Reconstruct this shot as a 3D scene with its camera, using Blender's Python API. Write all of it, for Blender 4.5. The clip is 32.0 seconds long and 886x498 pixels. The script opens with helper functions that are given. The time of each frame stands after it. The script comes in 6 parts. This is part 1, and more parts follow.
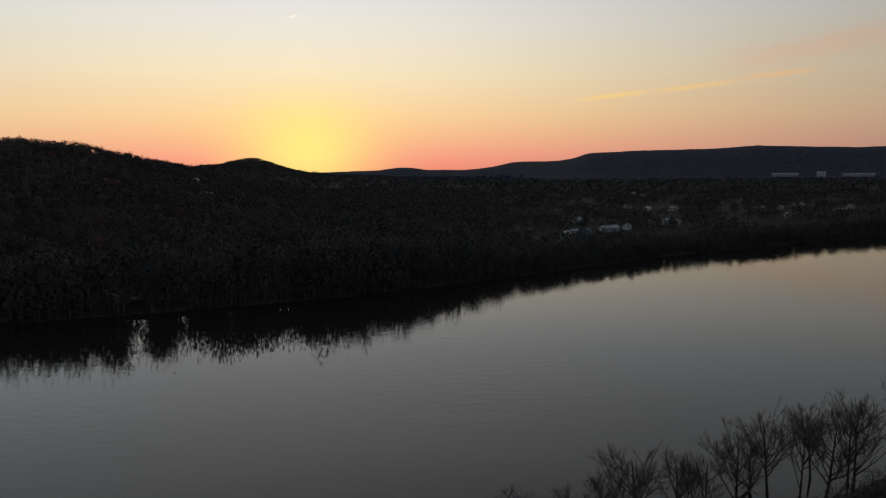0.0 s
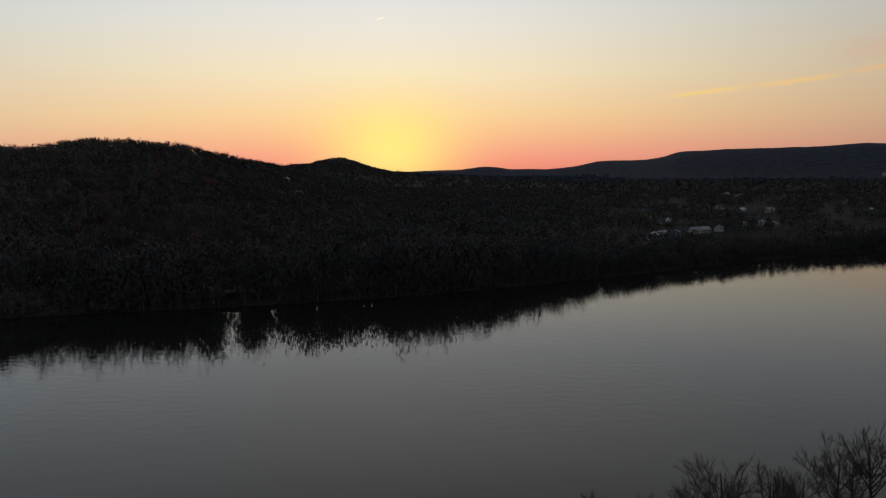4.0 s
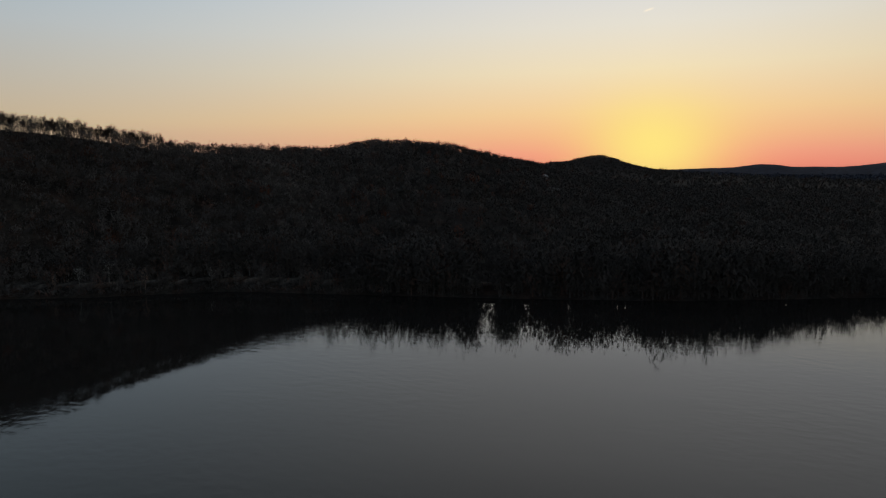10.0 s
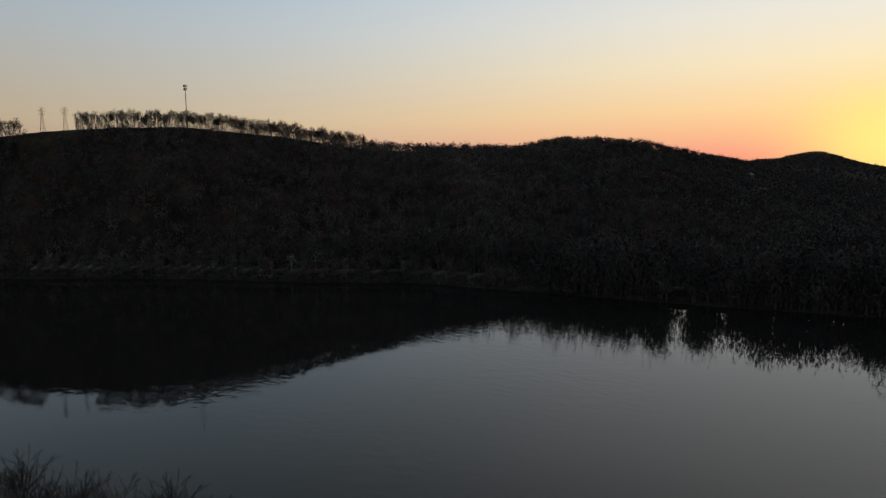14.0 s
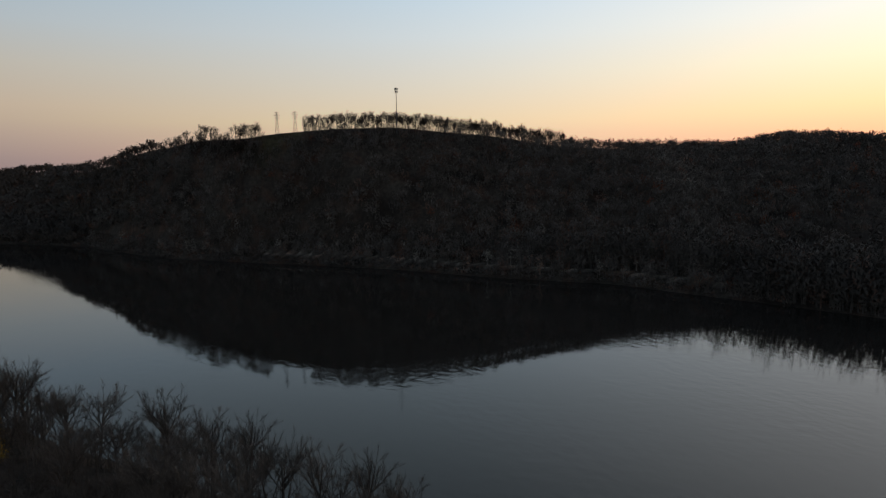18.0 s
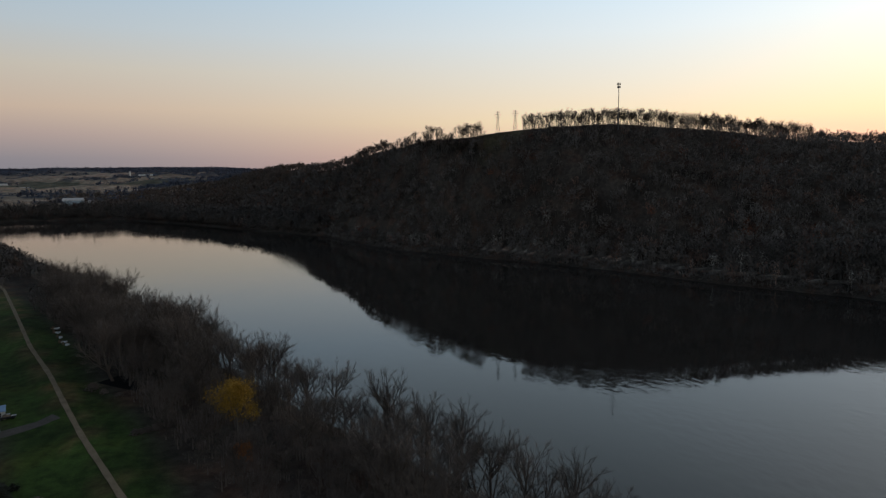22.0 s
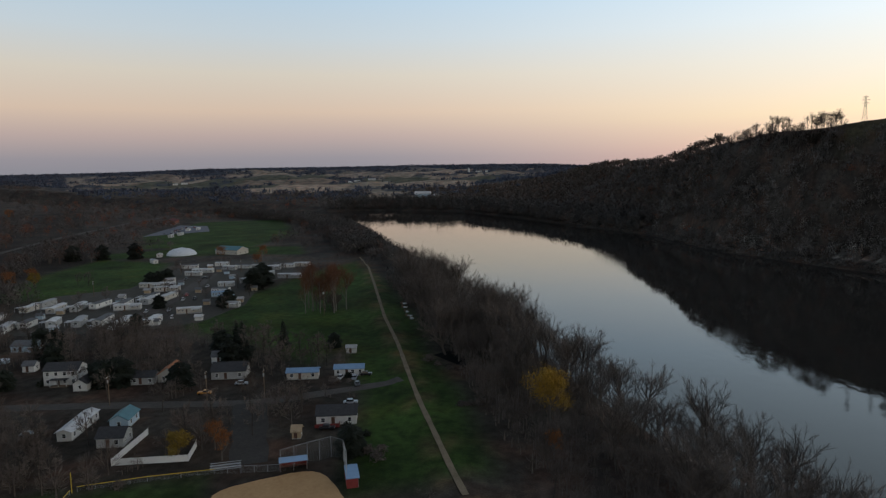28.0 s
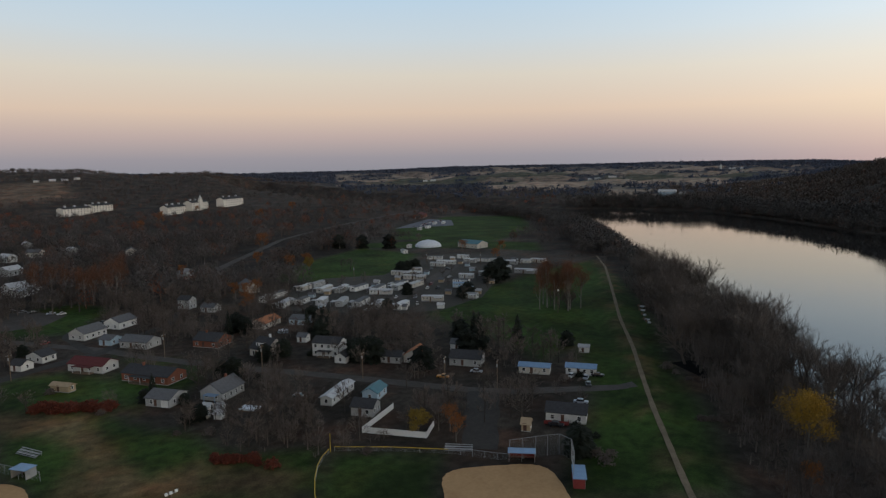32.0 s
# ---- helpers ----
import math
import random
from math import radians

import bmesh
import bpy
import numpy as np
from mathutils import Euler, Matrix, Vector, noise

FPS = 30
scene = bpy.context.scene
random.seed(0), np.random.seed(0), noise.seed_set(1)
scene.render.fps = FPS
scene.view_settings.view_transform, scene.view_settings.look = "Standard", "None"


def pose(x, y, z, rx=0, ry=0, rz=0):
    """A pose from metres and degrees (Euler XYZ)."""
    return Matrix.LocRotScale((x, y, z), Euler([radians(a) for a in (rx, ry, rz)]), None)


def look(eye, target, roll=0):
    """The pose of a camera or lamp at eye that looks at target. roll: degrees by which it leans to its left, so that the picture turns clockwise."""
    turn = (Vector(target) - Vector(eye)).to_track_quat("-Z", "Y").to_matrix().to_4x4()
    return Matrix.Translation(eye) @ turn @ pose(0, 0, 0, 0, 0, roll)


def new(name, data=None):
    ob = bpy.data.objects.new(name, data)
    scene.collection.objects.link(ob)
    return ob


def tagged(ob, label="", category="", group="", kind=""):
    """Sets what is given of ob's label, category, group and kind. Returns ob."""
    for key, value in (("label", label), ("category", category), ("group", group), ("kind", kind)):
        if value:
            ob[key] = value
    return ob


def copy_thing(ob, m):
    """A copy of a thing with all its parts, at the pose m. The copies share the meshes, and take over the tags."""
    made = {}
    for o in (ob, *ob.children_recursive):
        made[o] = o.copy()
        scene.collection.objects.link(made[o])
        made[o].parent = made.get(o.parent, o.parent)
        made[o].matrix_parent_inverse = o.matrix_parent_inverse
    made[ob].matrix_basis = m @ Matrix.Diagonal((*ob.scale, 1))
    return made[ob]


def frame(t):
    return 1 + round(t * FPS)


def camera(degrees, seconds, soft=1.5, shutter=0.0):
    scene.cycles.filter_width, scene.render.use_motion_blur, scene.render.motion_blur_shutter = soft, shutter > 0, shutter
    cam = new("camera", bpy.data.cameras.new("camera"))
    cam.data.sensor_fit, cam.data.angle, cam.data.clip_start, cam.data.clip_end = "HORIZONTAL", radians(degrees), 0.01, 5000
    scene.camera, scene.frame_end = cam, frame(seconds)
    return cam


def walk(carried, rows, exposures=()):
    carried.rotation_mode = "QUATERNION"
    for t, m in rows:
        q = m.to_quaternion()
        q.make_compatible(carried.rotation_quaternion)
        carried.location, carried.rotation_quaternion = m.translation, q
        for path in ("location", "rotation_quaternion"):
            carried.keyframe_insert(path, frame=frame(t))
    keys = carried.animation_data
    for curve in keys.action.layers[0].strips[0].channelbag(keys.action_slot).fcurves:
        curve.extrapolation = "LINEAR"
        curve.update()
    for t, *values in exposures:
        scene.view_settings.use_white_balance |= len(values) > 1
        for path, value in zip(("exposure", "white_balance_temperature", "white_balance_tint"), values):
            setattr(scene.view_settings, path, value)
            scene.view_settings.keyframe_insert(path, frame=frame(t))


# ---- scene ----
EYE = (0.0, 0.0, 80.0)
cam = camera(68.0, 32.0, 1.3)
PATH = [
    (0, pose(*EYE, 83.046, 0.751, -0.094)),
    (0.5, pose(*EYE, 83.043, 0.758, 0.637)),
    (1, pose(*EYE, 83.047, 0.759, 1.365)),
    (1.5, pose(*EYE, 83.051, 0.761, 2.104)),
    (2, pose(*EYE, 83.055, 0.762, 2.829)),
    (2.5, pose(*EYE, 83.061, 0.768, 3.678)),
    (3, pose(*EYE, 83.065, 0.763, 4.675)),
    (3.5, pose(*EYE, 83.069, 0.764, 5.847)),
    (5.5, pose(*EYE, 83.102, 0.766, 11.428)),
    (6, pose(*EYE, 83.112, 0.766, 13.237)),
    (6.5, pose(*EYE, 83.119, 0.764, 15.086)),
    (7, pose(*EYE, 83.123, 0.768, 16.981)),
    (7.5, pose(*EYE, 83.131, 0.765, 18.965)),
    (8, pose(*EYE, 83.138, 0.753, 21.019)),
    (8.5, pose(*EYE, 83.144, 0.741, 23.106)),
    (9, pose(*EYE, 83.150, 0.731, 25.153)),
    (9.5, pose(*EYE, 83.156, 0.723, 27.172)),
    (10, pose(*EYE, 83.162, 0.715, 29.173)),
    (10.5, pose(*EYE, 83.165, 0.705, 31.200)),
    (11, pose(*EYE, 83.167, 0.695, 33.218)),
    (11.5, pose(*EYE, 83.166, 0.684, 35.225)),
    (12, pose(*EYE, 83.169, 0.665, 37.236)),
    (12.5, pose(*EYE, 83.170, 0.650, 39.257)),
    (13, pose(*EYE, 83.170, 0.635, 41.281)),
    (13.5, pose(*EYE, 83.164, 0.619, 43.305)),
    (14, pose(*EYE, 83.159, 0.613, 45.350)),
    (14.5, pose(*EYE, 83.156, 0.618, 47.402)),
    (16.5, pose(*EYE, 83.138, 0.592, 55.673)),
    (17, pose(*EYE, 83.136, 0.584, 57.816)),
    (17.5, pose(*EYE, 83.131, 0.581, 60.057)),
    (18, pose(*EYE, 83.125, 0.579, 62.367)),
    (18.5, pose(*EYE, 83.126, 0.581, 64.709)),
    (19, pose(*EYE, 83.127, 0.585, 67.025)),
    (19.5, pose(*EYE, 83.128, 0.592, 69.354)),
    (20, pose(*EYE, 83.128, 0.603, 71.674)),
    (20.5, pose(*EYE, 83.130, 0.613, 74.018)),
    (21, pose(*EYE, 83.132, 0.619, 76.399)),
    (21.5, pose(*EYE, 83.134, 0.629, 78.743)),
    (22, pose(*EYE, 83.138, 0.642, 81.051)),
    (22.5, pose(*EYE, 83.141, 0.654, 83.346)),
    (23, pose(*EYE, 83.144, 0.673, 85.682)),
    (23.5, pose(*EYE, 83.146, 0.691, 87.975)),
    (24, pose(*EYE, 83.150, 0.709, 90.263)),
    (24.5, pose(*EYE, 83.147, 0.712, 92.557)),
    (25, pose(*EYE, 83.145, 0.723, 94.866)),
    (25.5, pose(*EYE, 83.146, 0.731, 97.184)),
    (27.5, pose(*EYE, 83.154, 0.768, 106.454)),
    (28, pose(*EYE, 83.156, 0.775, 108.628)),
    (28.5, pose(*EYE, 83.156, 0.781, 110.914)),
    (29, pose(*EYE, 83.154, 0.785, 113.324)),
    (29.5, pose(*EYE, 83.162, 0.797, 115.871)),
    (30, pose(*EYE, 83.171, 0.809, 118.496)),
    (30.5, pose(*EYE, 83.179, 0.820, 121.176)),
    (31, pose(*EYE, 83.189, 0.832, 123.858)),
    (31.5, pose(*EYE, 83.198, 0.846, 126.516)),
    (32, pose(*EYE, 83.210, 0.859, 129.168)),
]
walk(cam, PATH, exposures=[(0, -1.2), (6, -1.24), (9, -1.32), (13, -1.25), (17, -0.87), (20, -0.65), (23, -0.36), (25.5, -0.22), (28, -0.13), (32, -0.05)])

# ---- sky and light: dusk, the sun just gone behind the western hills ----
SUN_AZ = 11.5          # degrees to the left of +y
world = bpy.data.worlds.new("dusk_sky")
scene.world = world
world.use_nodes = True
wt = world.node_tree
wt.nodes.clear()


def wn(kind, **kw):
    n = wt.nodes.new(kind)
    for k, v in kw.items():
        if k == "op":
            n.operation = v
        elif k == "clamp":
            n.use_clamp = v
    return n


def wmath(op, a, b=None, clamp=False):
    n = wn("ShaderNodeMath", op=op, clamp=clamp)
    for i, v in enumerate((a, b)):
        if v is None:
            continue
        if isinstance(v, (int, float)):
            n.inputs[i].default_value = v
        else:
            wt.links.new(v, n.inputs[i])
    return n.outputs[0]


def srgb(r, g, b):
    return tuple(((c / 255 + 0.055) / 1.055) ** 2.4 if c > 10 else c / 255 / 12.92 for c in (r, g, b)) + (1,)


def sky_ramp(fac, stops):
    n = wn("ShaderNodeValToRGB")
    el = n.color_ramp.elements
    while len(el) < len(stops):
        el.new(0.5)
    for e, (deg, c) in zip(el, stops):
        e.position = min(1.0, max(0.0, (deg + 6) / 56))
        e.color = srgb(*c)
    wt.links.new(fac, n.inputs[0])
    return n.outputs[0]


def wmix(f, a, b, blend="MIX"):
    n = wt.nodes.new("ShaderNodeMix")
    n.data_type, n.blend_type = "RGBA", blend
    for sock, v in ((n.inputs[0], f), (n.inputs[6], a), (n.inputs[7], b)):
        if isinstance(v, (int, float)):
            sock.default_value = v
        elif isinstance(v, tuple):
            sock.default_value = v
        else:
            wt.links.new(v, sock)
    return n.outputs[2]


coord = wn("ShaderNodeTexCoord").outputs["Generated"]
sep = wn("ShaderNodeSeparateXYZ")
wt.links.new(coord, sep.inputs[0])
dx, dy, dz = sep.outputs
elev = wmath("MULTIPLY", wmath("ARCSINE", dz), 180 / math.pi)
fac = wmath("DIVIDE", wmath("ADD", elev, 6.0), 56.0, True)
azim = wmath("MULTIPLY", wmath("ARCTAN2", wmath("MULTIPLY", dx, -1.0), dy), 180 / math.pi)
# angle away from the sun's azimuth, 0 to 180
away = wmath("SUBTRACT", azim, SUN_AZ)
signed = wmath("SUBTRACT", wmath("FLOORED_MODULO", wmath("ADD", away, 180.0), 360.0), 180.0)
away = wmath("ABSOLUTE", signed)
SUNWARD = [(-6, (190, 100, 82)), (-0.5, (238, 130, 112)), (1.2, (245, 160, 130)), (2.8, (246, 186, 138)), (4.6, (246, 206, 152)), (8, (240, 222, 186)), (11.5, (229, 223, 209)), (15, (216, 217, 218)), (24, (217, 218, 219)), (45, (124, 125, 128))]
SIDE = [(-6, (120, 92, 92)), (-0.5, (196, 150, 142)), (1.5, (216, 178, 156)), (4, (226, 204, 170)), (7, (216, 208, 192)), (11, (204, 212, 215)), (15, (188, 208, 222)), (24, (166, 184, 196)), (45, (84, 98, 116))]
AFAR = [(-6, (88, 86, 94)), (-0.5, (138, 140, 150)), (1.2, (156, 151, 158)), (3, (192, 173, 168)), (5, (221, 198, 178)), (8, (220, 212, 198)), (11, (204, 216, 223)), (15, (186, 213, 234)), (24, (166, 192, 212)), (45, (84, 98, 122))]
NORTH = [(-6, (150, 100, 92)), (-0.5, (200, 148, 134)), (1.5, (214, 169, 147)), (4, (224, 192, 160)), (7, (220, 204, 178)), (11, (208, 206, 198)), (15, (198, 202, 206)), (24, (180, 184, 187)), (45, (98, 101, 108))]
c_sun, c_side, c_far, c_north = (sky_ramp(fac, s) for s in (SUNWARD, SIDE, AFAR, NORTH))


def band(lo, hi, angle):
    n = wn("ShaderNodeMapRange")
    n.interpolation_type = "SMOOTHSTEP"
    n.inputs[1].default_value, n.inputs[2].default_value = lo, hi
    wt.links.new(angle, n.inputs[0])
    return n.outputs[0]


c_side = wmix(band(-15, 15, signed), c_north, c_side)
sky_col = wmix(band(58, 108, away), wmix(band(5, 58, away), c_sun, c_side), c_far)
# the yellow afterglow over the place where the sun went down
gx = wmath("DIVIDE", away, 5.6)
gy = wmath("DIVIDE", wmath("SUBTRACT", elev, 1.6), 4.0)
glow = wmath("EXPONENT", wmath("MULTIPLY", wmath("ADD", wmath("MULTIPLY", gx, gx), wmath("MULTIPLY", gy, gy)), -1.0))
sky_col = wmix(wmath("MULTIPLY", glow, 0.85, True), sky_col, srgb(255, 236, 128))


def streak(az, el, half_az, half_el, slope, amount, colour):
    """A thin cloud: a soft, long ellipse in the sky, frayed by noise."""
    a = wmath("SUBTRACT", azim, az)
    e = wmath("SUBTRACT", wmath("SUBTRACT", elev, el), wmath("MULTIPLY", a, slope))
    tex = wn("ShaderNodeTexNoise")
    tex.inputs["Scale"].default_value, tex.inputs["Detail"].default_value = 60, 4
    wt.links.new(coord, tex.inputs["Vector"])
    e = wmath("ADD", e, wmath("MULTIPLY", wmath("SUBTRACT", tex.outputs[0], 0.5), half_el * 1.5))
    a, e = wmath("DIVIDE", a, half_az), wmath("DIVIDE", e, half_el)
    m = wmath("EXPONENT", wmath("MULTIPLY", wmath("ADD", wmath("POWER", wmath("ABSOLUTE", a), 4.0), wmath("MULTIPLY", e, e)), -1.0))
    return wmix(wmath("MULTIPLY", m, amount), sky_col, srgb(*colour))


for s in ((-14.4, 5.8, 2.7, 0.17, -0.08, 0.95, (255, 216, 142)), (-20.7, 6.25, 2.8, 0.18, -0.07, 0.9, (255, 212, 148)),
          (-26.6, 6.82, 2.6, 0.2, -0.06, 0.75, (252, 206, 152)), (-30.0, 8.7, 7.0, 0.9, -0.12, 0.45, (238, 190, 160)),
          (12.2, 12.42, 0.35, 0.07, -0.25, 0.8, (255, 240, 215))):
    sky_col = streak(*s)
# the upper dome, out of view, goes over into a physical twilight sky
nishita = wn("ShaderNodeTexSky")
nishita.sky_type = "NISHITA"
nishita.sun_disc = False
nishita.sun_elevation, nishita.sun_rotation = radians(0.5), radians(-SUN_AZ)
high = wn("ShaderNodeMapRange")
high.inputs[1].default_value, high.inputs[2].default_value = 35, 60
wt.links.new(elev, high.inputs[0])
dome = wmix(1.0, nishita.outputs[0], (0.12, 0.12, 0.12, 1), "MULTIPLY")
sky_col = wmix(high.outputs[0], sky_col, wmix(0.5, dome, srgb(86, 98, 120)))
back = wn("ShaderNodeBackground")
# the western sky is more than twice as bright as the eastern
gain = wn("ShaderNodeMapRange")
gain.interpolation_type = "SMOOTHSTEP"
for i, v in enumerate((-10.0, 118.0, 2.55, 1.0)):
    gain.inputs[i + 1].default_value = v
# and falls off faster towards the north
wt.links.new(wmath("MAXIMUM", signed, wmath("MULTIPLY", signed, -1.4)), gain.inputs[0])
wt.links.new(gain.outputs[0], back.inputs["Strength"])
wt.links.new(sky_col, back.inputs[0])
wt.links.new(back.outputs[0], wn("ShaderNodeOutputWorld").inputs[0])

sun_data = bpy.data.lights.new("sun", "SUN")
sun_data.energy, sun_data.angle, sun_data.color = 0.1, radians(2), (1.0, 0.72, 0.42)
sun_ob = new("sun", sun_data)
sa = radians(SUN_AZ)
sun_ob.matrix_world = look((-400 * math.sin(sa), 400 * math.cos(sa), 37), (0, 0, 30))

# ---- materials ----
MATS = {}


def mat(name, colour, rough=0.85, vary=0.25, scale=0.5, metal=0.0, bump=0.0, second=None, random_obj=0.0, island=0.0, spec=0.3, tint=False):
    """A weathered surface: two scales of noise over the base colour, a little relief, and a shift from piece to piece."""
    if name in MATS:
        return MATS[name]
    m = bpy.data.materials.new(name)
    m.use_nodes = True
    nt = m.node_tree
    b = nt.nodes["Principled BSDF"]
    b.inputs["Roughness"].default_value, b.inputs["Metallic"].default_value = rough, metal
    b.inputs["Specular IOR Level"].default_value = spec
    tc = nt.nodes.new("ShaderNodeTexCoord")
    n1, n2 = nt.nodes.new("ShaderNodeTexNoise"), nt.nodes.new("ShaderNodeTexNoise")
    for n, s in ((n1, scale), (n2, scale * 9)):
        n.inputs["Scale"].default_value, n.inputs["Detail"].default_value = s, 5
        nt.links.new(tc.outputs["Object"], n.inputs["Vector"])
    add = nt.nodes.new("ShaderNodeMath")
    add.operation = "ADD"
    nt.links.new(n1.outputs[0], add.inputs[0]), nt.links.new(n2.outputs[0], add.inputs[1])
    mr = nt.nodes.new("ShaderNodeMapRange")
    mr.inputs[1].default_value, mr.inputs[2].default_value = 0.7, 1.3
    nt.links.new(add.outputs[0], mr.inputs[0])
    mix = nt.nodes.new("ShaderNodeMix")
    mix.data_type = "RGBA"
    lo = second or tuple(c * (1 - vary) for c in colour)
    hi = colour if second else tuple(min(1, c * (1 + vary)) for c in colour)
    mix.inputs[6].default_value, mix.inputs[7].default_value = (*lo, 1), (*hi, 1)
    nt.links.new(mr.outputs[0], mix.inputs[0])
    out = mix.outputs[2]
    if random_obj or island:
        src = nt.nodes.new("ShaderNodeObjectInfo").outputs["Random"] if random_obj else nt.nodes.new("ShaderNodeNewGeometry").outputs["Random Per Island"]
        amt = random_obj or island
        r = nt.nodes.new("ShaderNodeMapRange")
        r.inputs[3].default_value, r.inputs[4].default_value = 1 - amt, 1 + amt
        nt.links.new(src, r.inputs[0])
        hsv = nt.nodes.new("ShaderNodeHueSaturation")
        nt.links.new(out, hsv.inputs["Color"]), nt.links.new(r.outputs[0], hsv.inputs["Value"])
        out = hsv.outputs[0]
    if tint:
        # each tree of a wood has its own tone
        at, tm = nt.nodes.new("ShaderNodeAttribute"), nt.nodes.new("ShaderNodeMix")
        at.attribute_name = "tone"
        tm.data_type, tm.blend_type = "RGBA", "MULTIPLY"
        tm.inputs[0].default_value = 1.0
        nt.links.new(out, tm.inputs[6]), nt.links.new(at.outputs[0], tm.inputs[7])
        out = tm.outputs[2]
    nt.links.new(out, b.inputs["Base Color"])
    if bump:
        bp = nt.nodes.new("ShaderNodeBump")
        bp.inputs["Strength"].default_value, bp.inputs["Distance"].default_value = bump, 0.05
        nt.links.new(n2.outputs[0], bp.inputs["Height"])
        nt.links.new(bp.outputs[0], b.inputs["Normal"])
    MATS[name] = m
    return m


def water_material():
    m = bpy.data.materials.new("river_water")
    m.use_nodes = True
    nt = m.node_tree
    b = nt.nodes["Principled BSDF"]
    b.inputs["Base Color"].default_value = (0.021, 0.0195, 0.0175, 1)
    b.inputs["Roughness"].default_value, b.inputs["IOR"].default_value = 0.02, 1.33
    tc, mp = nt.nodes.new("ShaderNodeTexCoord"), nt.nodes.new("ShaderNodeMapping")
    mp.inputs["Rotation"].default_value[2] = radians(28)
    mp.inputs["Scale"].default_value = (0.6, 1.0, 1.0)
    nt.links.new(tc.outputs["Object"], mp.inputs[0])
    n1, n2, n3 = (nt.nodes.new("ShaderNodeTexNoise") for _ in range(3))
    for n, s, d in ((n1, 0.30, 4), (n2, 0.04, 2), (n3, 0.012, 2)):
        n.inputs["Scale"].default_value, n.inputs["Detail"].default_value = s, d
        nt.links.new(mp.outputs[0], n.inputs["Vector"])
    # calm and ruffled stretches
    calm = nt.nodes.new("ShaderNodeMapRange")
    calm.inputs[1].default_value, calm.inputs[2].default_value = 0.42, 0.62
    calm.inputs[3].default_value, calm.inputs[4].default_value = 0.25, 1.0
    nt.links.new(n3.outputs[0], calm.inputs[0])
    mul = nt.nodes.new("ShaderNodeMath")
    mul.operation = "MULTIPLY"
    nt.links.new(n1.outputs[0], mul.inputs[0]), nt.links.new(calm.outputs[0], mul.inputs[1])
    bp = nt.nodes.new("ShaderNodeBump")
    bp.inputs["Strength"].default_value, bp.inputs["Distance"].default_value = 0.6, 0.12
    nt.links.new(mul.outputs[0], bp.inputs["Height"])
    bp2 = nt.nodes.new("ShaderNodeBump")
    bp2.inputs["Strength"].default_value, bp2.inputs["Distance"].default_value = 0.25, 0.15
    nt.links.new(n2.outputs[0], bp2.inputs["Height"])
    nt.links.new(bp.outputs[0], bp2.inputs["Normal"])
    nt.links.new(bp2.outputs[0], b.inputs["Normal"])
    return m


def ground_material():
    """Land cover: the colour of each stretch of land, with haze blue mixed in far off, broken up by tufts, litter and
    bare spots.
    """
    m = bpy.data.materials.new("land_cover")
    m.use_nodes = True
    nt = m.node_tree
    b = nt.nodes["Principled BSDF"]
    b.inputs["Roughness"].default_value, b.inputs["Specular IOR Level"].default_value = 0.95, 0.1
    at = nt.nodes.new("ShaderNodeAttribute")
    at.attribute_name = "cover"
    tc = nt.nodes.new("ShaderNodeTexCoord")
    out = at.outputs[0]
    for s, lo, hi in ((0.035, 0.5, 1.45), (0.3, 0.6, 1.35), (2.5, 0.7, 1.25)):
        n = nt.nodes.new("ShaderNodeTexNoise")
        n.inputs["Scale"].default_value, n.inputs["Detail"].default_value = s, 6
        nt.links.new(tc.outputs["Object"], n.inputs["Vector"])
        r = nt.nodes.new("ShaderNodeMapRange")
        r.inputs[1].default_value, r.inputs[2].default_value = 0.3, 0.7
        r.inputs[3].default_value, r.inputs[4].default_value = lo, hi
        nt.links.new(n.outputs[0], r.inputs[0])
        hsv = nt.nodes.new("ShaderNodeHueSaturation")
        nt.links.new(out, hsv.inputs["Color"]), nt.links.new(r.outputs[0], hsv.inputs["Value"])
        out = hsv.outputs[0]
    # dry, leaf-strewn patches
    dry = nt.nodes.new("ShaderNodeTexNoise")
    dry.inputs["Scale"].default_value, dry.inputs["Detail"].default_value = 0.06, 7
    nt.links.new(tc.outputs["Object"], dry.inputs["Vector"])
    dr = nt.nodes.new("ShaderNodeMapRange")
    dr.inputs[1].default_value, dr.inputs[2].default_value = 0.48, 0.68
    nt.links.new(dry.outputs[0], dr.inputs[0])
    mx = nt.nodes.new("ShaderNodeMix")
    mx.data_type, mx.blend_type = "RGBA", "MULTIPLY"
    mx.inputs[7].default_value = (1.4, 1.02, 0.9, 1)
    nt.links.new(dr.outputs[0], mx.inputs[0])
    nt.links.new(out, mx.inputs[6])
    nt.links.new(mx.outputs[2], b.inputs["Base Color"])
    bp = nt.nodes.new("ShaderNodeBump")
    bp.inputs["Strength"].default_value, bp.inputs["Distance"].default_value = 0.6, 0.15
    nt.links.new(n.outputs[0], bp.inputs["Height"])
    nt.links.new(bp.outputs[0], b.inputs["Normal"])
    return m


